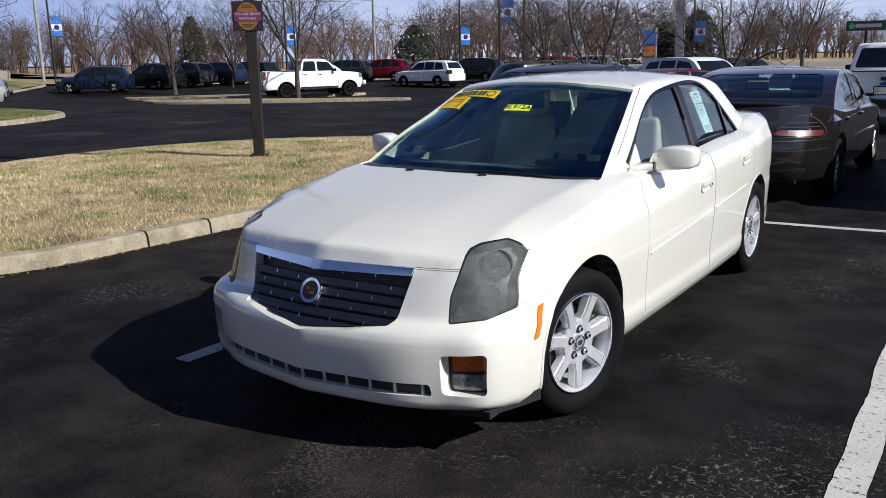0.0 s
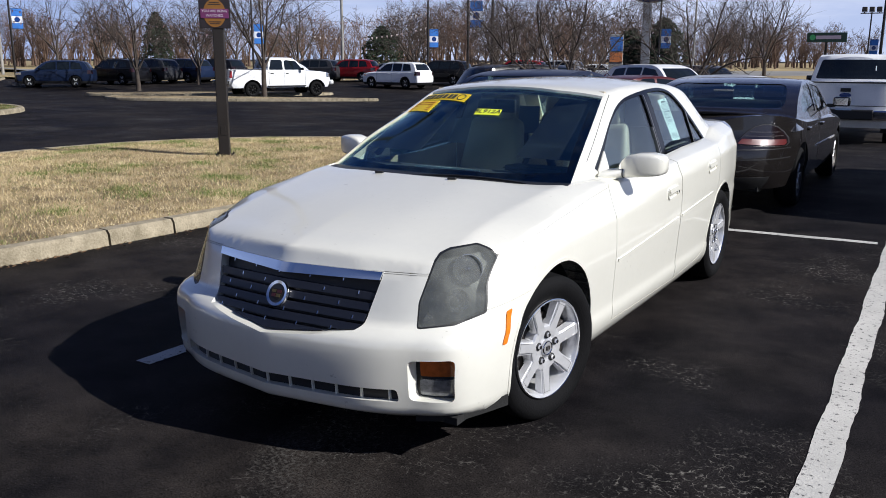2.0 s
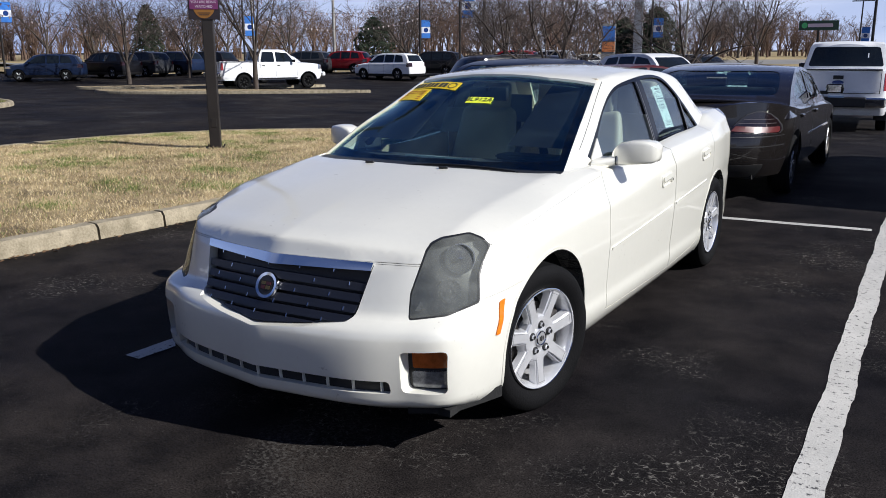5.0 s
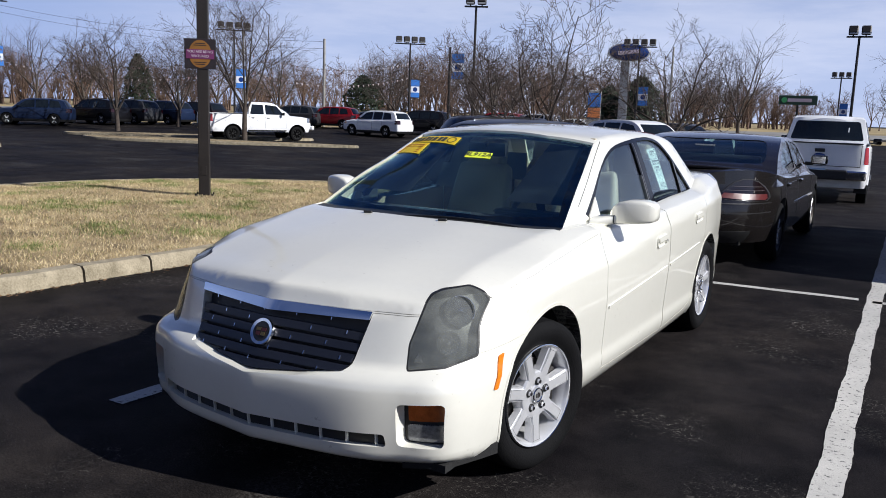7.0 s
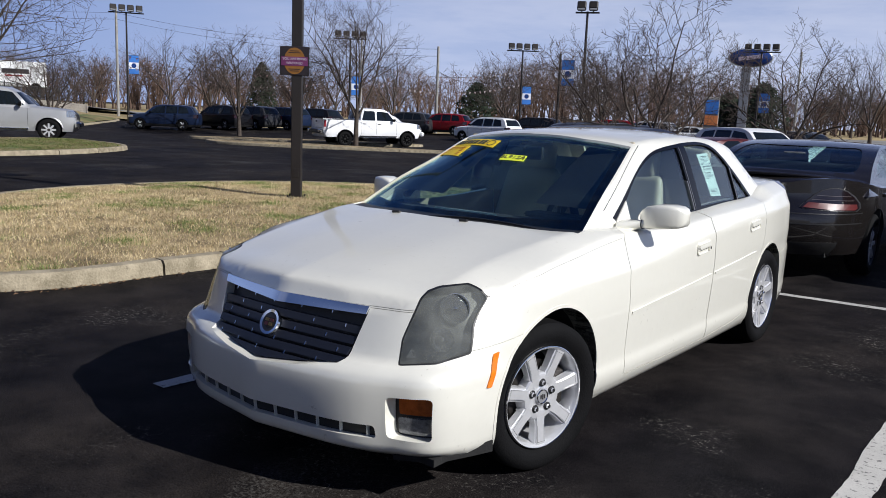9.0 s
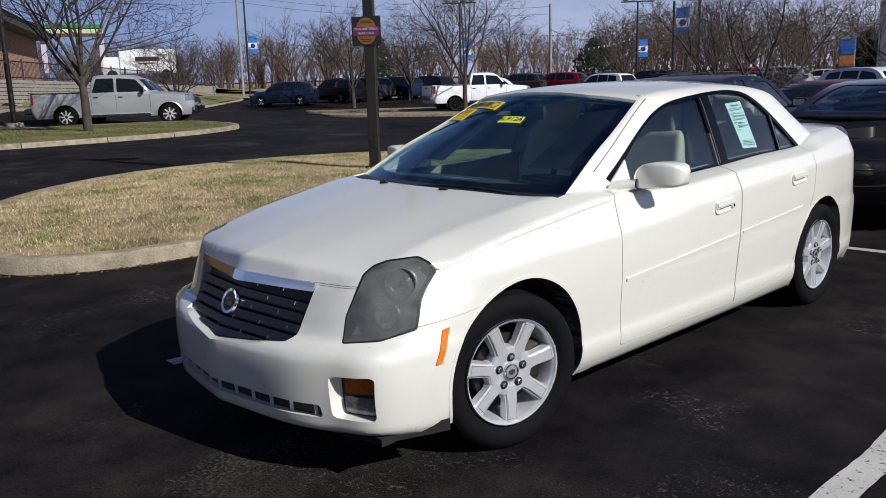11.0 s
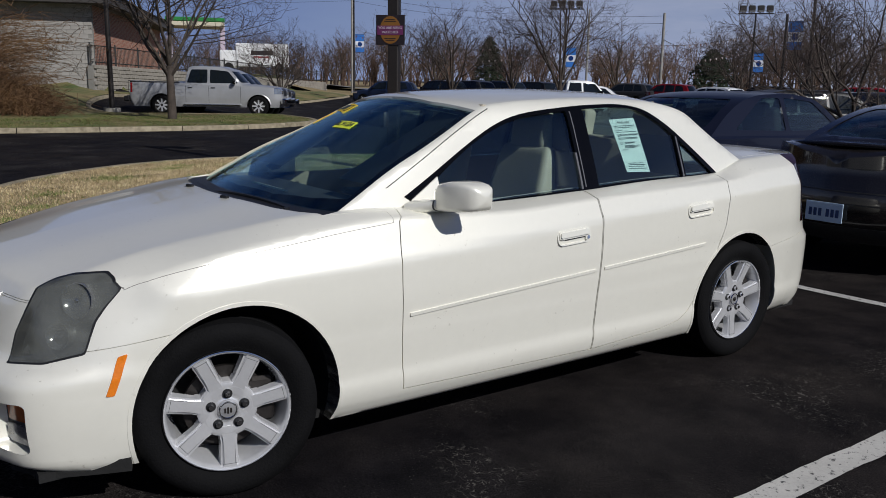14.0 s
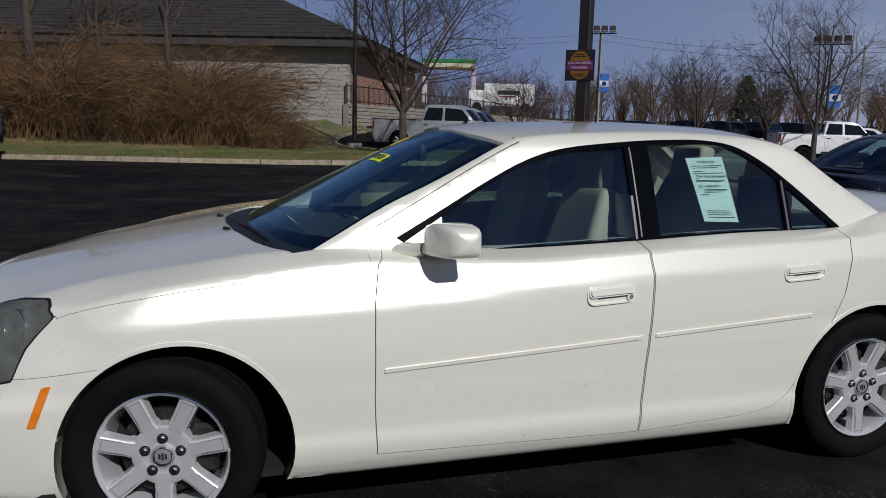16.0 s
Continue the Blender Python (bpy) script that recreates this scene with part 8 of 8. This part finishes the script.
w2 = wall_slab(K + along_b * 0.32, far_b_, BASE, EAVES, 0.3, BRICK, "brick_wall", store)
wall_slab(far_b_, far_b_ + along_l * 34, BASE, EAVES, 0.3, BRICK, "rear_wall", store)
wall_slab(far_l, far_l + along_b * 25, BASE, EAVES, 0.3, MORTAR, "end_wall", store)
# pale corner pilaster, and a dark band under the eaves
out_l = Vector((along_l.y, -along_l.x, 0))
out_l = out_l if out_l.x > 0 else -out_l
part("soffit_band", prism([tuple((K + out_l * 1.05 - along_l * 1.05)[:2]), tuple((far_l + out_l * 1.05)[:2]), tuple((far_l + along_b * 26)[:2]), tuple((far_b_ + along_b * 0.4 - along_l * 1.05)[:2])], "Z", WALL_H + 0.42, WALL_H + 0.92), FASCIA, store)
e = [K + out_l * 1.2 - along_l * 1.2, far_l + out_l * 1.2, far_l + along_b * 26.5, far_b_ + along_b * 0.5 - along_l * 1.2]
ridge = [K + along_l * 12.5 + along_b * 12.5, far_l - along_l * 12.5 + along_b * 12.5]
zr, ze = WALL_H + 6.6, WALL_H + 0.90
vs = [(p.x, p.y, ze) for p in e] + [(p.x, p.y, zr) for p in ridge]
part("roof", py_mesh(vs, [(0, 1, 5, 4), (1, 2, 5), (2, 3, 4, 5), (3, 0, 4), (3, 2, 1, 0)]), SHINGLE, store)
for i in range(1, 22):          # shingle courses seen on the slope towards the lot
    t = i / 22
    a, b = Vector(vs[0]).lerp(Vector(vs[4]), t), Vector(vs[1]).lerp(Vector(vs[5]), t)
    part("shingle_course", rod(a + Vector((0, 0, 0.012)), b + Vector((0, 0, 0.012)), 0.022, sides=4), SHINGLE, store)
part("roof_vent", rod((K + along_l * 8 + along_b * 5 + Vector((0, 0, WALL_H + 2.2)))[:], (K + along_l * 8 + along_b * 5 + Vector((0, 0, WALL_H + 3.1)))[:], 0.09, sides=10), SIGNWHITE, store)

# single blocks of the wall near its corner
blk = box((0.398, 0.05, 0.198), (0, 0, 0), 0.006)
blk_me = as_mesh(blk)
blk_me.materials.append(BLOCK)
ang = math.degrees(math.atan2(along_l.y, along_l.x))
for row in range(21):
    for col_ in range(14):
        q = 0.22 + 0.41 * col_ + (0.2 if row % 2 else 0.0)
        p = K + along_l * q + out_l * 0.004
        ob = new("block", blk_me)
        ob.parent = w1
        ob.matrix_world = pose(p.x, p.y, BASE + 0.12 + 0.21 * row, 0, 0, ang)
rest = bmesh.new()
for row in range(21):
    for col_ in range(14, 46):
        q = 0.22 + 0.41 * col_ + (0.2 if row % 2 else 0.0)
        p = K + along_l * q + out_l * 0.004
        box((0.398, 0.05, 0.198), (p.x, p.y, BASE + 0.12 + 0.21 * row), turn=pose(0, 0, 0, 0, 0, ang), bm=rest) if col_ < 40 else None
tagged(part("blockwork", rest, BLOCK, w1), kind="stuff")

# retaining wall of split stones with a black fence on it
R0, R1 = K + out_l * 0.3, Vector((-71.9, 38.0, 0))
ret_way = (R1 - R0).normalized()
ret = thing("retaining_wall", "segmental split-stone retaining wall below a fenced yard", "wall", kind="structure")
ret_n = Vector((ret_way.y, -ret_way.x, 0))
ret_n = ret_n if ret_n.x > 0 else -ret_n
ret_len = (R1 - R0).length
top_at = lambda q: 1.98 - 0.84 * q / ret_len
stone = box((0.42, 0.12, 0.195), (0, 0, 0), 0.03)
stone_me = as_mesh(stone)
stone_me.materials.append(WALLSTONE)
ang_r = math.degrees(math.atan2(ret_way.y, ret_way.x))
core = [(R0 + ret_n * -0.35), R1 + ret_n * -0.35, R1 + ret_n * -0.02, R0 + ret_n * -0.02]
part("core", py_mesh([(p.x, p.y, 0.0) for p in core] + [(p.x, p.y, top_at(0 if i in (0, 3) else ret_len) - 0.02) for i, p in enumerate(core)], [(0, 1, 2, 3), (4, 5, 6, 7), (0, 1, 5, 4), (1, 2, 6, 5), (2, 3, 7, 6), (3, 0, 4, 7)]), MORTAR, ret)
joined = bmesh.new()
count = 0
for row in range(8):
    for col_ in range(int(ret_len / 0.44)):
        q = 0.22 + 0.44 * col_ + (0.22 if row % 2 else 0)
        p = R0 + ret_way * q + ret_n * 0.02
        z = top_at(q) - 0.10 - 0.205 * row
        m_ = pose(p.x, p.y, z, 0, 0, ang_r)
        if q < 17.0 and count < 300:
            ob = new("stone", stone_me)
            ob.parent = ret
            ob.matrix_world = m_
            count += 1
        elif z > -0.3:
            box((0.42, 0.12, 0.195), (0, 0, 0), turn=m_, bm=joined)
tagged(part("stones", joined, WALLSTONE, ret), kind="stuff")
fence = thing("yard_fence", "black picket fence along the top of a retaining wall", "fence")
for i in range(int(ret_len / 2.4) + 1):
    p = R0 + ret_way * (2.4 * i) - ret_n * 0.15
    part("post", box((0.07, 0.07, 1.15), (p.x, p.y, top_at(2.4 * i) + 0.55)), FENCE, fence)
for dz in (0.15, 0.98):
    a, b = R0 - ret_n * 0.15, R1 - ret_n * 0.15
    part("rail", rod((a.x, a.y, top_at(0) + dz), (b.x, b.y, top_at(ret_len) + dz), 0.028, sides=4), FENCE, fence)
pk = bmesh.new()
for i in range(int(min(ret_len, 34) / 0.14)):
    p = R0 + ret_way * (0.14 * i) - ret_n * 0.15
    box((0.02, 0.02, 1.0), (p.x, p.y, top_at(0.14 * i) + 0.52), bm=pk) if i % 1 == 0 else None
tagged(part("picket_run", pk, FENCE, fence), kind="stuff")

# fuel canopy and delivery van in the yard
canopy = thing("fuel_canopy", "flat fuel-station canopy with a green edge stripe on pale columns", "canopy", pose(-76.8, 26.8, 2.9, 0, 0, 70))
part("deck", box((5.2, 5.0, 0.42), (0, 0, 3.35), 0.05), mat("canopy_cream", (0.55, 0.50, 0.38), 0.6, var=0.08, scale=1, bscale=10), canopy)
part("stripe", box((5.3, 5.1, 0.36), (0, 0, 3.76), 0.05), mat("canopy_green", (0.012, 0.20, 0.035), 0.5, var=0.1, scale=1, bscale=10), canopy)
for x in (-2.4, 2.4):
    part("column", box((0.45, 0.45, 3.6), (x, -1.2, 1.6), 0.03), SIGNWHITE, canopy)
van = thing("delivery_van", "white box delivery van parked in the fenced yard", "van", pose(-66.0, 28.4, 1.9, 0, 0, 66))
part("cargo_box", box((4.4, 2.1, 1.95), (0.4, 0, 1.45), 0.06), PAINTS["white"], van)
part("cab", box((1.5, 1.9, 1.5), (-2.4, 0, 1.1), 0.18, segments=2), PAINTS["white"], van)
part("marking", box((1.9, 0.02, 0.36), (0.4, -1.06, 1.65)), SIGNBLACK, van)
part("red_mark", box((1.3, 0.02, 0.12), (0.3, -1.06, 1.30)), PAINTS["red"], van)
part("rear_marking", box((0.02, 1.3, 0.34), (2.61, 0, 1.8)), SIGNBLACK, van)
for x in (-2.4, 1.8):
    for y in (-0.95, 0.95):
        part("wheel", rod((x, y - 0.12, 0.4), (x, y + 0.12, 0.4), 0.4, sides=20), TYRE, van)

# ---- small things on the white sedan ----
def on_screen(x, y, lift=0.0):
    return Vector((x, y, roof_top(abs(x), y, 0.009 * 1.15) + 0.003 + lift * 0.6))


def screen_patch(name, corners, material, label, category, deep=0.0015, n=6):
    """A sticker that follows the outside of the windshield; corners (x, y) in order."""
    a, b, c, d = [Vector(p) for p in corners]
    vs, fs = [], []
    for j in range(n + 1):
        for i in range(n + 1):
            u, v = i / n, j / n
            p = (a.lerp(b, u)).lerp(d.lerp(c, u), v)
            vs.append(tuple(on_screen(p.x, p.y)))
    for j in range(n):
        for i in range(n):
            q = j * (n + 1) + i
            fs.append((q, q + 1, q + n + 2, q + n + 1))
    bm = py_mesh(vs, fs)
    bmesh.ops.solidify(bm, geom=bm.faces[:], thickness=deep)
    return tagged(part(name, bm, material), label, category)


def bar_on_screen(p0, p1, p2, p3, material, parent, name):
    a, b, c, d = [Vector(p) for p in (p0, p1, p2, p3)]
    vs = [tuple(on_screen(p.x, p.y, 0.0035)) for p in (a, b, c, d)]
    bm = py_mesh(vs, [(0, 1, 2, 3)])
    bmesh.ops.solidify(bm, geom=bm.faces[:], thickness=0.001)
    return part(name, bm, material, parent)


def quad_at(corners, u, v):
    a, b, c, d = [Vector(p) for p in corners]
    return (a.lerp(b, u)).lerp(d.lerp(c, u), v)


BANNER = [(-0.575, 1.262), (-0.180, 1.106), (-0.180, 1.018), (-0.592, 1.190)]
LOWER = [(-0.600, 1.195), (-0.382, 1.090), (-0.380, 0.955), (-0.628, 1.085)]
TAG = [(-0.045, 0.940), (0.108, 0.943), (0.116, 0.889), (-0.038, 0.884)]
banner = screen_patch("windshield_banner", BANNER, YELLOW, "yellow windshield sticker with bold black lettering bars", "sticker")
for u0, u1 in ((0.04, 0.10), (0.12, 0.18), (0.20, 0.27), (0.30, 0.37), (0.39, 0.45), (0.47, 0.55), (0.59, 0.66), (0.68, 0.75)):
    bar_on_screen(quad_at(BANNER, u0, 0.22), quad_at(BANNER, u1, 0.22), quad_at(BANNER, u1, 0.82), quad_at(BANNER, u0, 0.82), INK, banner, "lettering_bar")
for k in range(14):
    a, b = 2 * math.pi * k / 14, 2 * math.pi * (k + 1) / 14
    ring = [quad_at(BANNER, 0.87 + r * 0.085 * math.cos(w), 0.5 + r * 0.38 * math.sin(w)) for w, r in ((a, 1), (b, 1), (b, 0.84), (a, 0.84))]
    bar_on_screen(*ring, INK, banner, "ring")
lower = screen_patch("windshield_sticker", LOWER, YELLOW, "yellow sticker with faint orange print on the windshield", "sticker")
ORANGE = mat("orange_print", (0.62, 0.26, 0.02), 0.6)
for v in (0.15, 0.32, 0.49, 0.66, 0.82):
    bar_on_screen(quad_at(LOWER, 0.10, v), quad_at(LOWER, 0.9, v), quad_at(LOWER, 0.9, v + 0.08), quad_at(LOWER, 0.10, v + 0.08), ORANGE, lower, "print_line")
tag = screen_patch("stock_tag", TAG, LIME, "fluorescent yellow stock tag with black figures", "sticker")
text_at = quad_at(TAG, 0.5, 0.5)
slope = math.degrees(math.atan2(roof_top(0.035, 0.94) - roof_top(0.035, 0.89), 0.05))
t_ob = lettering("8L912A", 0.052, Matrix.Translation(on_screen(text_at.x, text_at.y, 0.004)) @ pose(0, 0, 0, slope, 0, 0), INK, tag, deep=0.0006)

# the guide in the rear door's window
def on_pane(y, z, out=0.0):
    return Vector((table(z, SLOPE) - 0.0165 + out, y, z))


PAGE = [(2.062, 1.296), (2.240, 1.303), (2.272, 1.040), (2.108, 1.046)]
vs, fs = [], []
for j in range(9):
    for i in range(7):
        p = quad_at(PAGE, i / 6, j / 8)
        vs.append(tuple(on_pane(p.x, p.y, 0.0012 * math.sin(i * 1.1) * math.sin(j * 0.9))))
for j in range(8):
    for i in range(6):
        q = j * 7 + i
        fs.append((q, q + 1, q + 8, q + 7))
bm = py_mesh(vs, fs)
bmesh.ops.solidify(bm, geom=bm.faces[:], thickness=0.0008)
page = tagged(part("window_guide", bm, PAPER, smooth=50), "pale green printed buyers guide taped inside a car window", "paper")
down = (Vector((0, *quad_at(PAGE, 0.5, 1.0))) - Vector((0, *quad_at(PAGE, 0.5, 0.0))))
y_ax = (on_pane(*quad_at(PAGE, 0.5, 0.0)) - on_pane(*quad_at(PAGE, 0.5, 1.0))).normalized()
x_ax = (on_pane(*quad_at(PAGE, 1.0, 0.5)) - on_pane(*quad_at(PAGE, 0.0, 0.5))).normalized()
n_ax = x_ax.cross(y_ax).normalized()
y_ax = n_ax.cross(x_ax).normalized()
frame_m = Matrix((x_ax, y_ax, n_ax)).transposed().to_4x4()
for txt, size, u, v in (("BUYERS GUIDE", 0.013, 0.5, 0.07), ("AS IS-NO WARRANTY", 0.0135, 0.60, 0.30), ("WARRANTY", 0.0135, 0.50, 0.45)):
    p = on_pane(*quad_at(PAGE, u, v), 0.004)
    lettering(txt, size, Matrix.Translation(p) @ frame_m, INK, page, deep=0.0004)
for v, u0, u1 in ((0.13, 0.08, 0.92), (0.16, 0.08, 0.80), (0.215, 0.10, 0.35), (0.245, 0.08, 0.92), (0.355, 0.10, 0.9), (0.375, 0.10, 0.85), (0.50, 0.25, 0.9), (0.52, 0.25, 0.86), (0.54, 0.25, 0.7), (0.58, 0.1, 0.35), (0.83, 0.15, 0.8), (0.86, 0.15, 0.86), (0.89, 0.15, 0.8), (0.93, 0.12, 0.9)):
    a, b = on_pane(*quad_at(PAGE, u0, v), 0.003), on_pane(*quad_at(PAGE, u1, v), 0.003)
    part("print_line", rod(a, b, 0.0011, sides=4), INK, page)
for v in (0.30, 0.45):
    p = on_pane(*quad_at(PAGE, 0.17, v), 0.003)
    for dx, dy, wx, wy in ((0, 0.006, 0.0145, 0.0015), (0, -0.006, 0.0145, 0.0015), (0.0065, 0, 0.0015, 0.0135), (-0.0065, 0, 0.0015, 0.0135)):
        b = box((wx, wy, 0.001), (dx, dy, 0))
        bmesh.ops.transform(b, matrix=Matrix.Translation(p) @ frame_m, verts=b.verts)
        part("check_box_edge", b, INK, page)

# ---- grass blades on the near island ----
def blades(name, loop, count, seed, material, label, low, high, tuft=0, spread=0.09, dome=0.07, thick=1.0):
    """Short dry blades, each a bent sliver, scattered over the turf."""
    rng = np.random.RandomState(seed)
    inner = np.array(inset_line(loop, 0.18))
    lo, hi = inner.min(0), inner.max(0)
    def inside(pts):
        res = np.zeros(len(pts), bool)
        j = len(inner) - 1
        for i in range(len(inner)):
            a, b = inner[i], inner[j]
            cross = ((a[1] > pts[:, 1]) != (b[1] > pts[:, 1])) & (pts[:, 0] < (b[0] - a[0]) * (pts[:, 1] - a[1]) / (b[1] - a[1] + 1e-12) + a[0])
            res ^= cross
            j = i
        return res
    if tuft:
        centres = rng.uniform(lo, hi, (tuft, 2))
        pts = centres[rng.randint(0, tuft, count * 2)] + rng.normal(0, spread, (count * 2, 2)) * rng.uniform(0.4, 1.6, (count * 2, 1))
    else:
        pts = rng.uniform(lo, hi, (count * 2, 2))
    pts = pts[inside(pts)][:count]
    poly = [tuple(p) for p in inner]
    d = np.sqrt(((pts[:, None, :] - inner[None, :, :]) ** 2).sum(2)).min(1)
    t = np.clip(d / 1.8, 0, 1)
    t2 = np.clip(d / 0.4, 0, 1)
    z = 0.13 - 0.012 + dome * t * t * (3 - 2 * t) + 0.012 * np.sin(pts[:, 0] * 2.3) * np.cos(pts[:, 1] * 1.9) * t2 * t2 * (3 - 2 * t2) - 0.004 + np.array([ground_z(*p) for p in pts])
    n = len(pts)
    an, ln = rng.uniform(0, 2 * np.pi, n), rng.uniform(low, high, n)
    tilt = rng.uniform(0.45, 1.40, n)
    wid = rng.uniform(0.0018, 0.0042, n) * thick
    dx, dy, dz = np.cos(an) * np.sin(tilt), np.sin(an) * np.sin(tilt), np.cos(tilt)
    v = np.empty((n, 3, 3))
    v[:, 0] = np.c_[pts[:, 0] - np.sin(an) * wid, pts[:, 1] + np.cos(an) * wid, z]
    v[:, 1] = np.c_[pts[:, 0] + np.sin(an) * wid, pts[:, 1] - np.cos(an) * wid, z]
    v[:, 2] = np.c_[pts[:, 0] + dx * ln, pts[:, 1] + dy * ln, z + dz * ln]
    me = bpy.data.meshes.new(name)
    me.from_pydata(v.reshape(-1, 3).tolist(), [], np.arange(3 * n).reshape(-1, 3).tolist())
    return tagged(mesh_ob(name, me, material), label, "grass", kind="stuff")


blades("dry_grass", near_loop, 170000, 5, STRAW, "short dormant straw-coloured grass blades", 0.018, 0.056)
blades("green_grass", near_loop, 52000, 6, BLADE, "scattered tufts of green winter grass", 0.025, 0.06, 80, 0.15)
blades("green_sprigs", near_loop, 9000, 7, BLADE, "thin sprigs of green among dry grass", 0.02, 0.05, 420, 0.10)
BANK_EDGE = [(-19.75, 2.4), (-19.5, 5.0), (-19.55, 7.9), (-20.2, 9.9), (-21.4, 11.5), (-22.8, 12.2), (-24.6, 12.4), (-26.4, 12.3), (-27.6, 9.9), (-28.2, 6.9), (-25.6, 4.4), (-25.2, -1.0), (-25.4, -9.0), (-22.0, -9.0), (-21.4, -4.0), (-20.5, -0.5)]
BANKGREEN = blade_material("bank_blades", (0.045, 0.075, 0.013), (0.10, 0.14, 0.03), (0.22, 0.21, 0.07))
blades("bank_grass", BANK_EDGE, 52000, 8, BANKGREEN, "patchy green winter grass on the bank", 0.03, 0.07, 220, 0.42, 0.03, 2.2)
BANKBROWN = blade_material("bank_dry_blades", (0.07, 0.045, 0.022), (0.16, 0.11, 0.055), (0.32, 0.24, 0.13))
blades("bank_straw", BANK_EDGE, 20000, 9, BANKBROWN, "dry brown grass on the bank", 0.03, 0.06, 160, 0.45, 0.03, 2.2)


# ---- litter along the kerb's foot ----
LITTER = blade_material("leaf_litter", (0.05, 0.03, 0.018), (0.14, 0.08, 0.04), (0.26, 0.16, 0.08))
rng_l = random.Random(12)
vs, fs = [], []
for i in range(len(near_loop)):
    a, b = Vector(near_loop[i]), Vector(near_loop[(i + 1) % len(near_loop)])
    if not (-8.5 < a.x and a.y < 8):
        continue
    out = Vector(((b - a).y, -(b - a).x)).normalized()
    mid = Vector((-6.5, 4.5))
    out = out if (a + out - mid).length > (a - mid).length else -out
    many = int((b - a).length * 90 * max(0.05, 0.5 + noise.noise(Vector((a.x * 0.8, a.y * 0.8, 3.0))) * 1.6))
    for _ in range(many):
        p = a.lerp(b, rng_l.random()) + out * abs(rng_l.gauss(0, 0.05))
        z = ground_z(p.x, p.y) + 0.004
        w = rng_l.uniform(0, 6.28)
        d, e = Vector((math.cos(w), math.sin(w))) * rng_l.uniform(0.008, 0.028), Vector((-math.sin(w), math.cos(w))) * rng_l.uniform(0.003, 0.010)
        k = len(vs)
        vs += [(*(p - d), z), (*(p + e), z + rng_l.uniform(0, 0.012)), (*(p + d), z + rng_l.uniform(0, 0.012)), (*(p - e), z)]
        fs.append((k, k + 1, k + 2, k + 3))
me = bpy.data.meshes.new("leaf_litter")
me.from_pydata(vs, [], fs)
tagged(mesh_ob("leaf_litter", me, LITTER), "brown leaf litter gathered along the kerb", "leaf litter", kind="stuff")

# ---- unseen plain wall behind the walk, added to block low sky and give fill ----
tagged(part("wall_south", box((66.0, 0.3, 5.6), (2.0, -24.0, 2.6)), mat("plain_pale_wall", (0.60, 0.58, 0.54), 0.9, var=0.15, scale=0.8, bump=0.3, bscale=20)), "unseen plain pale wall added behind the walk as fill", "wall", kind="structure")
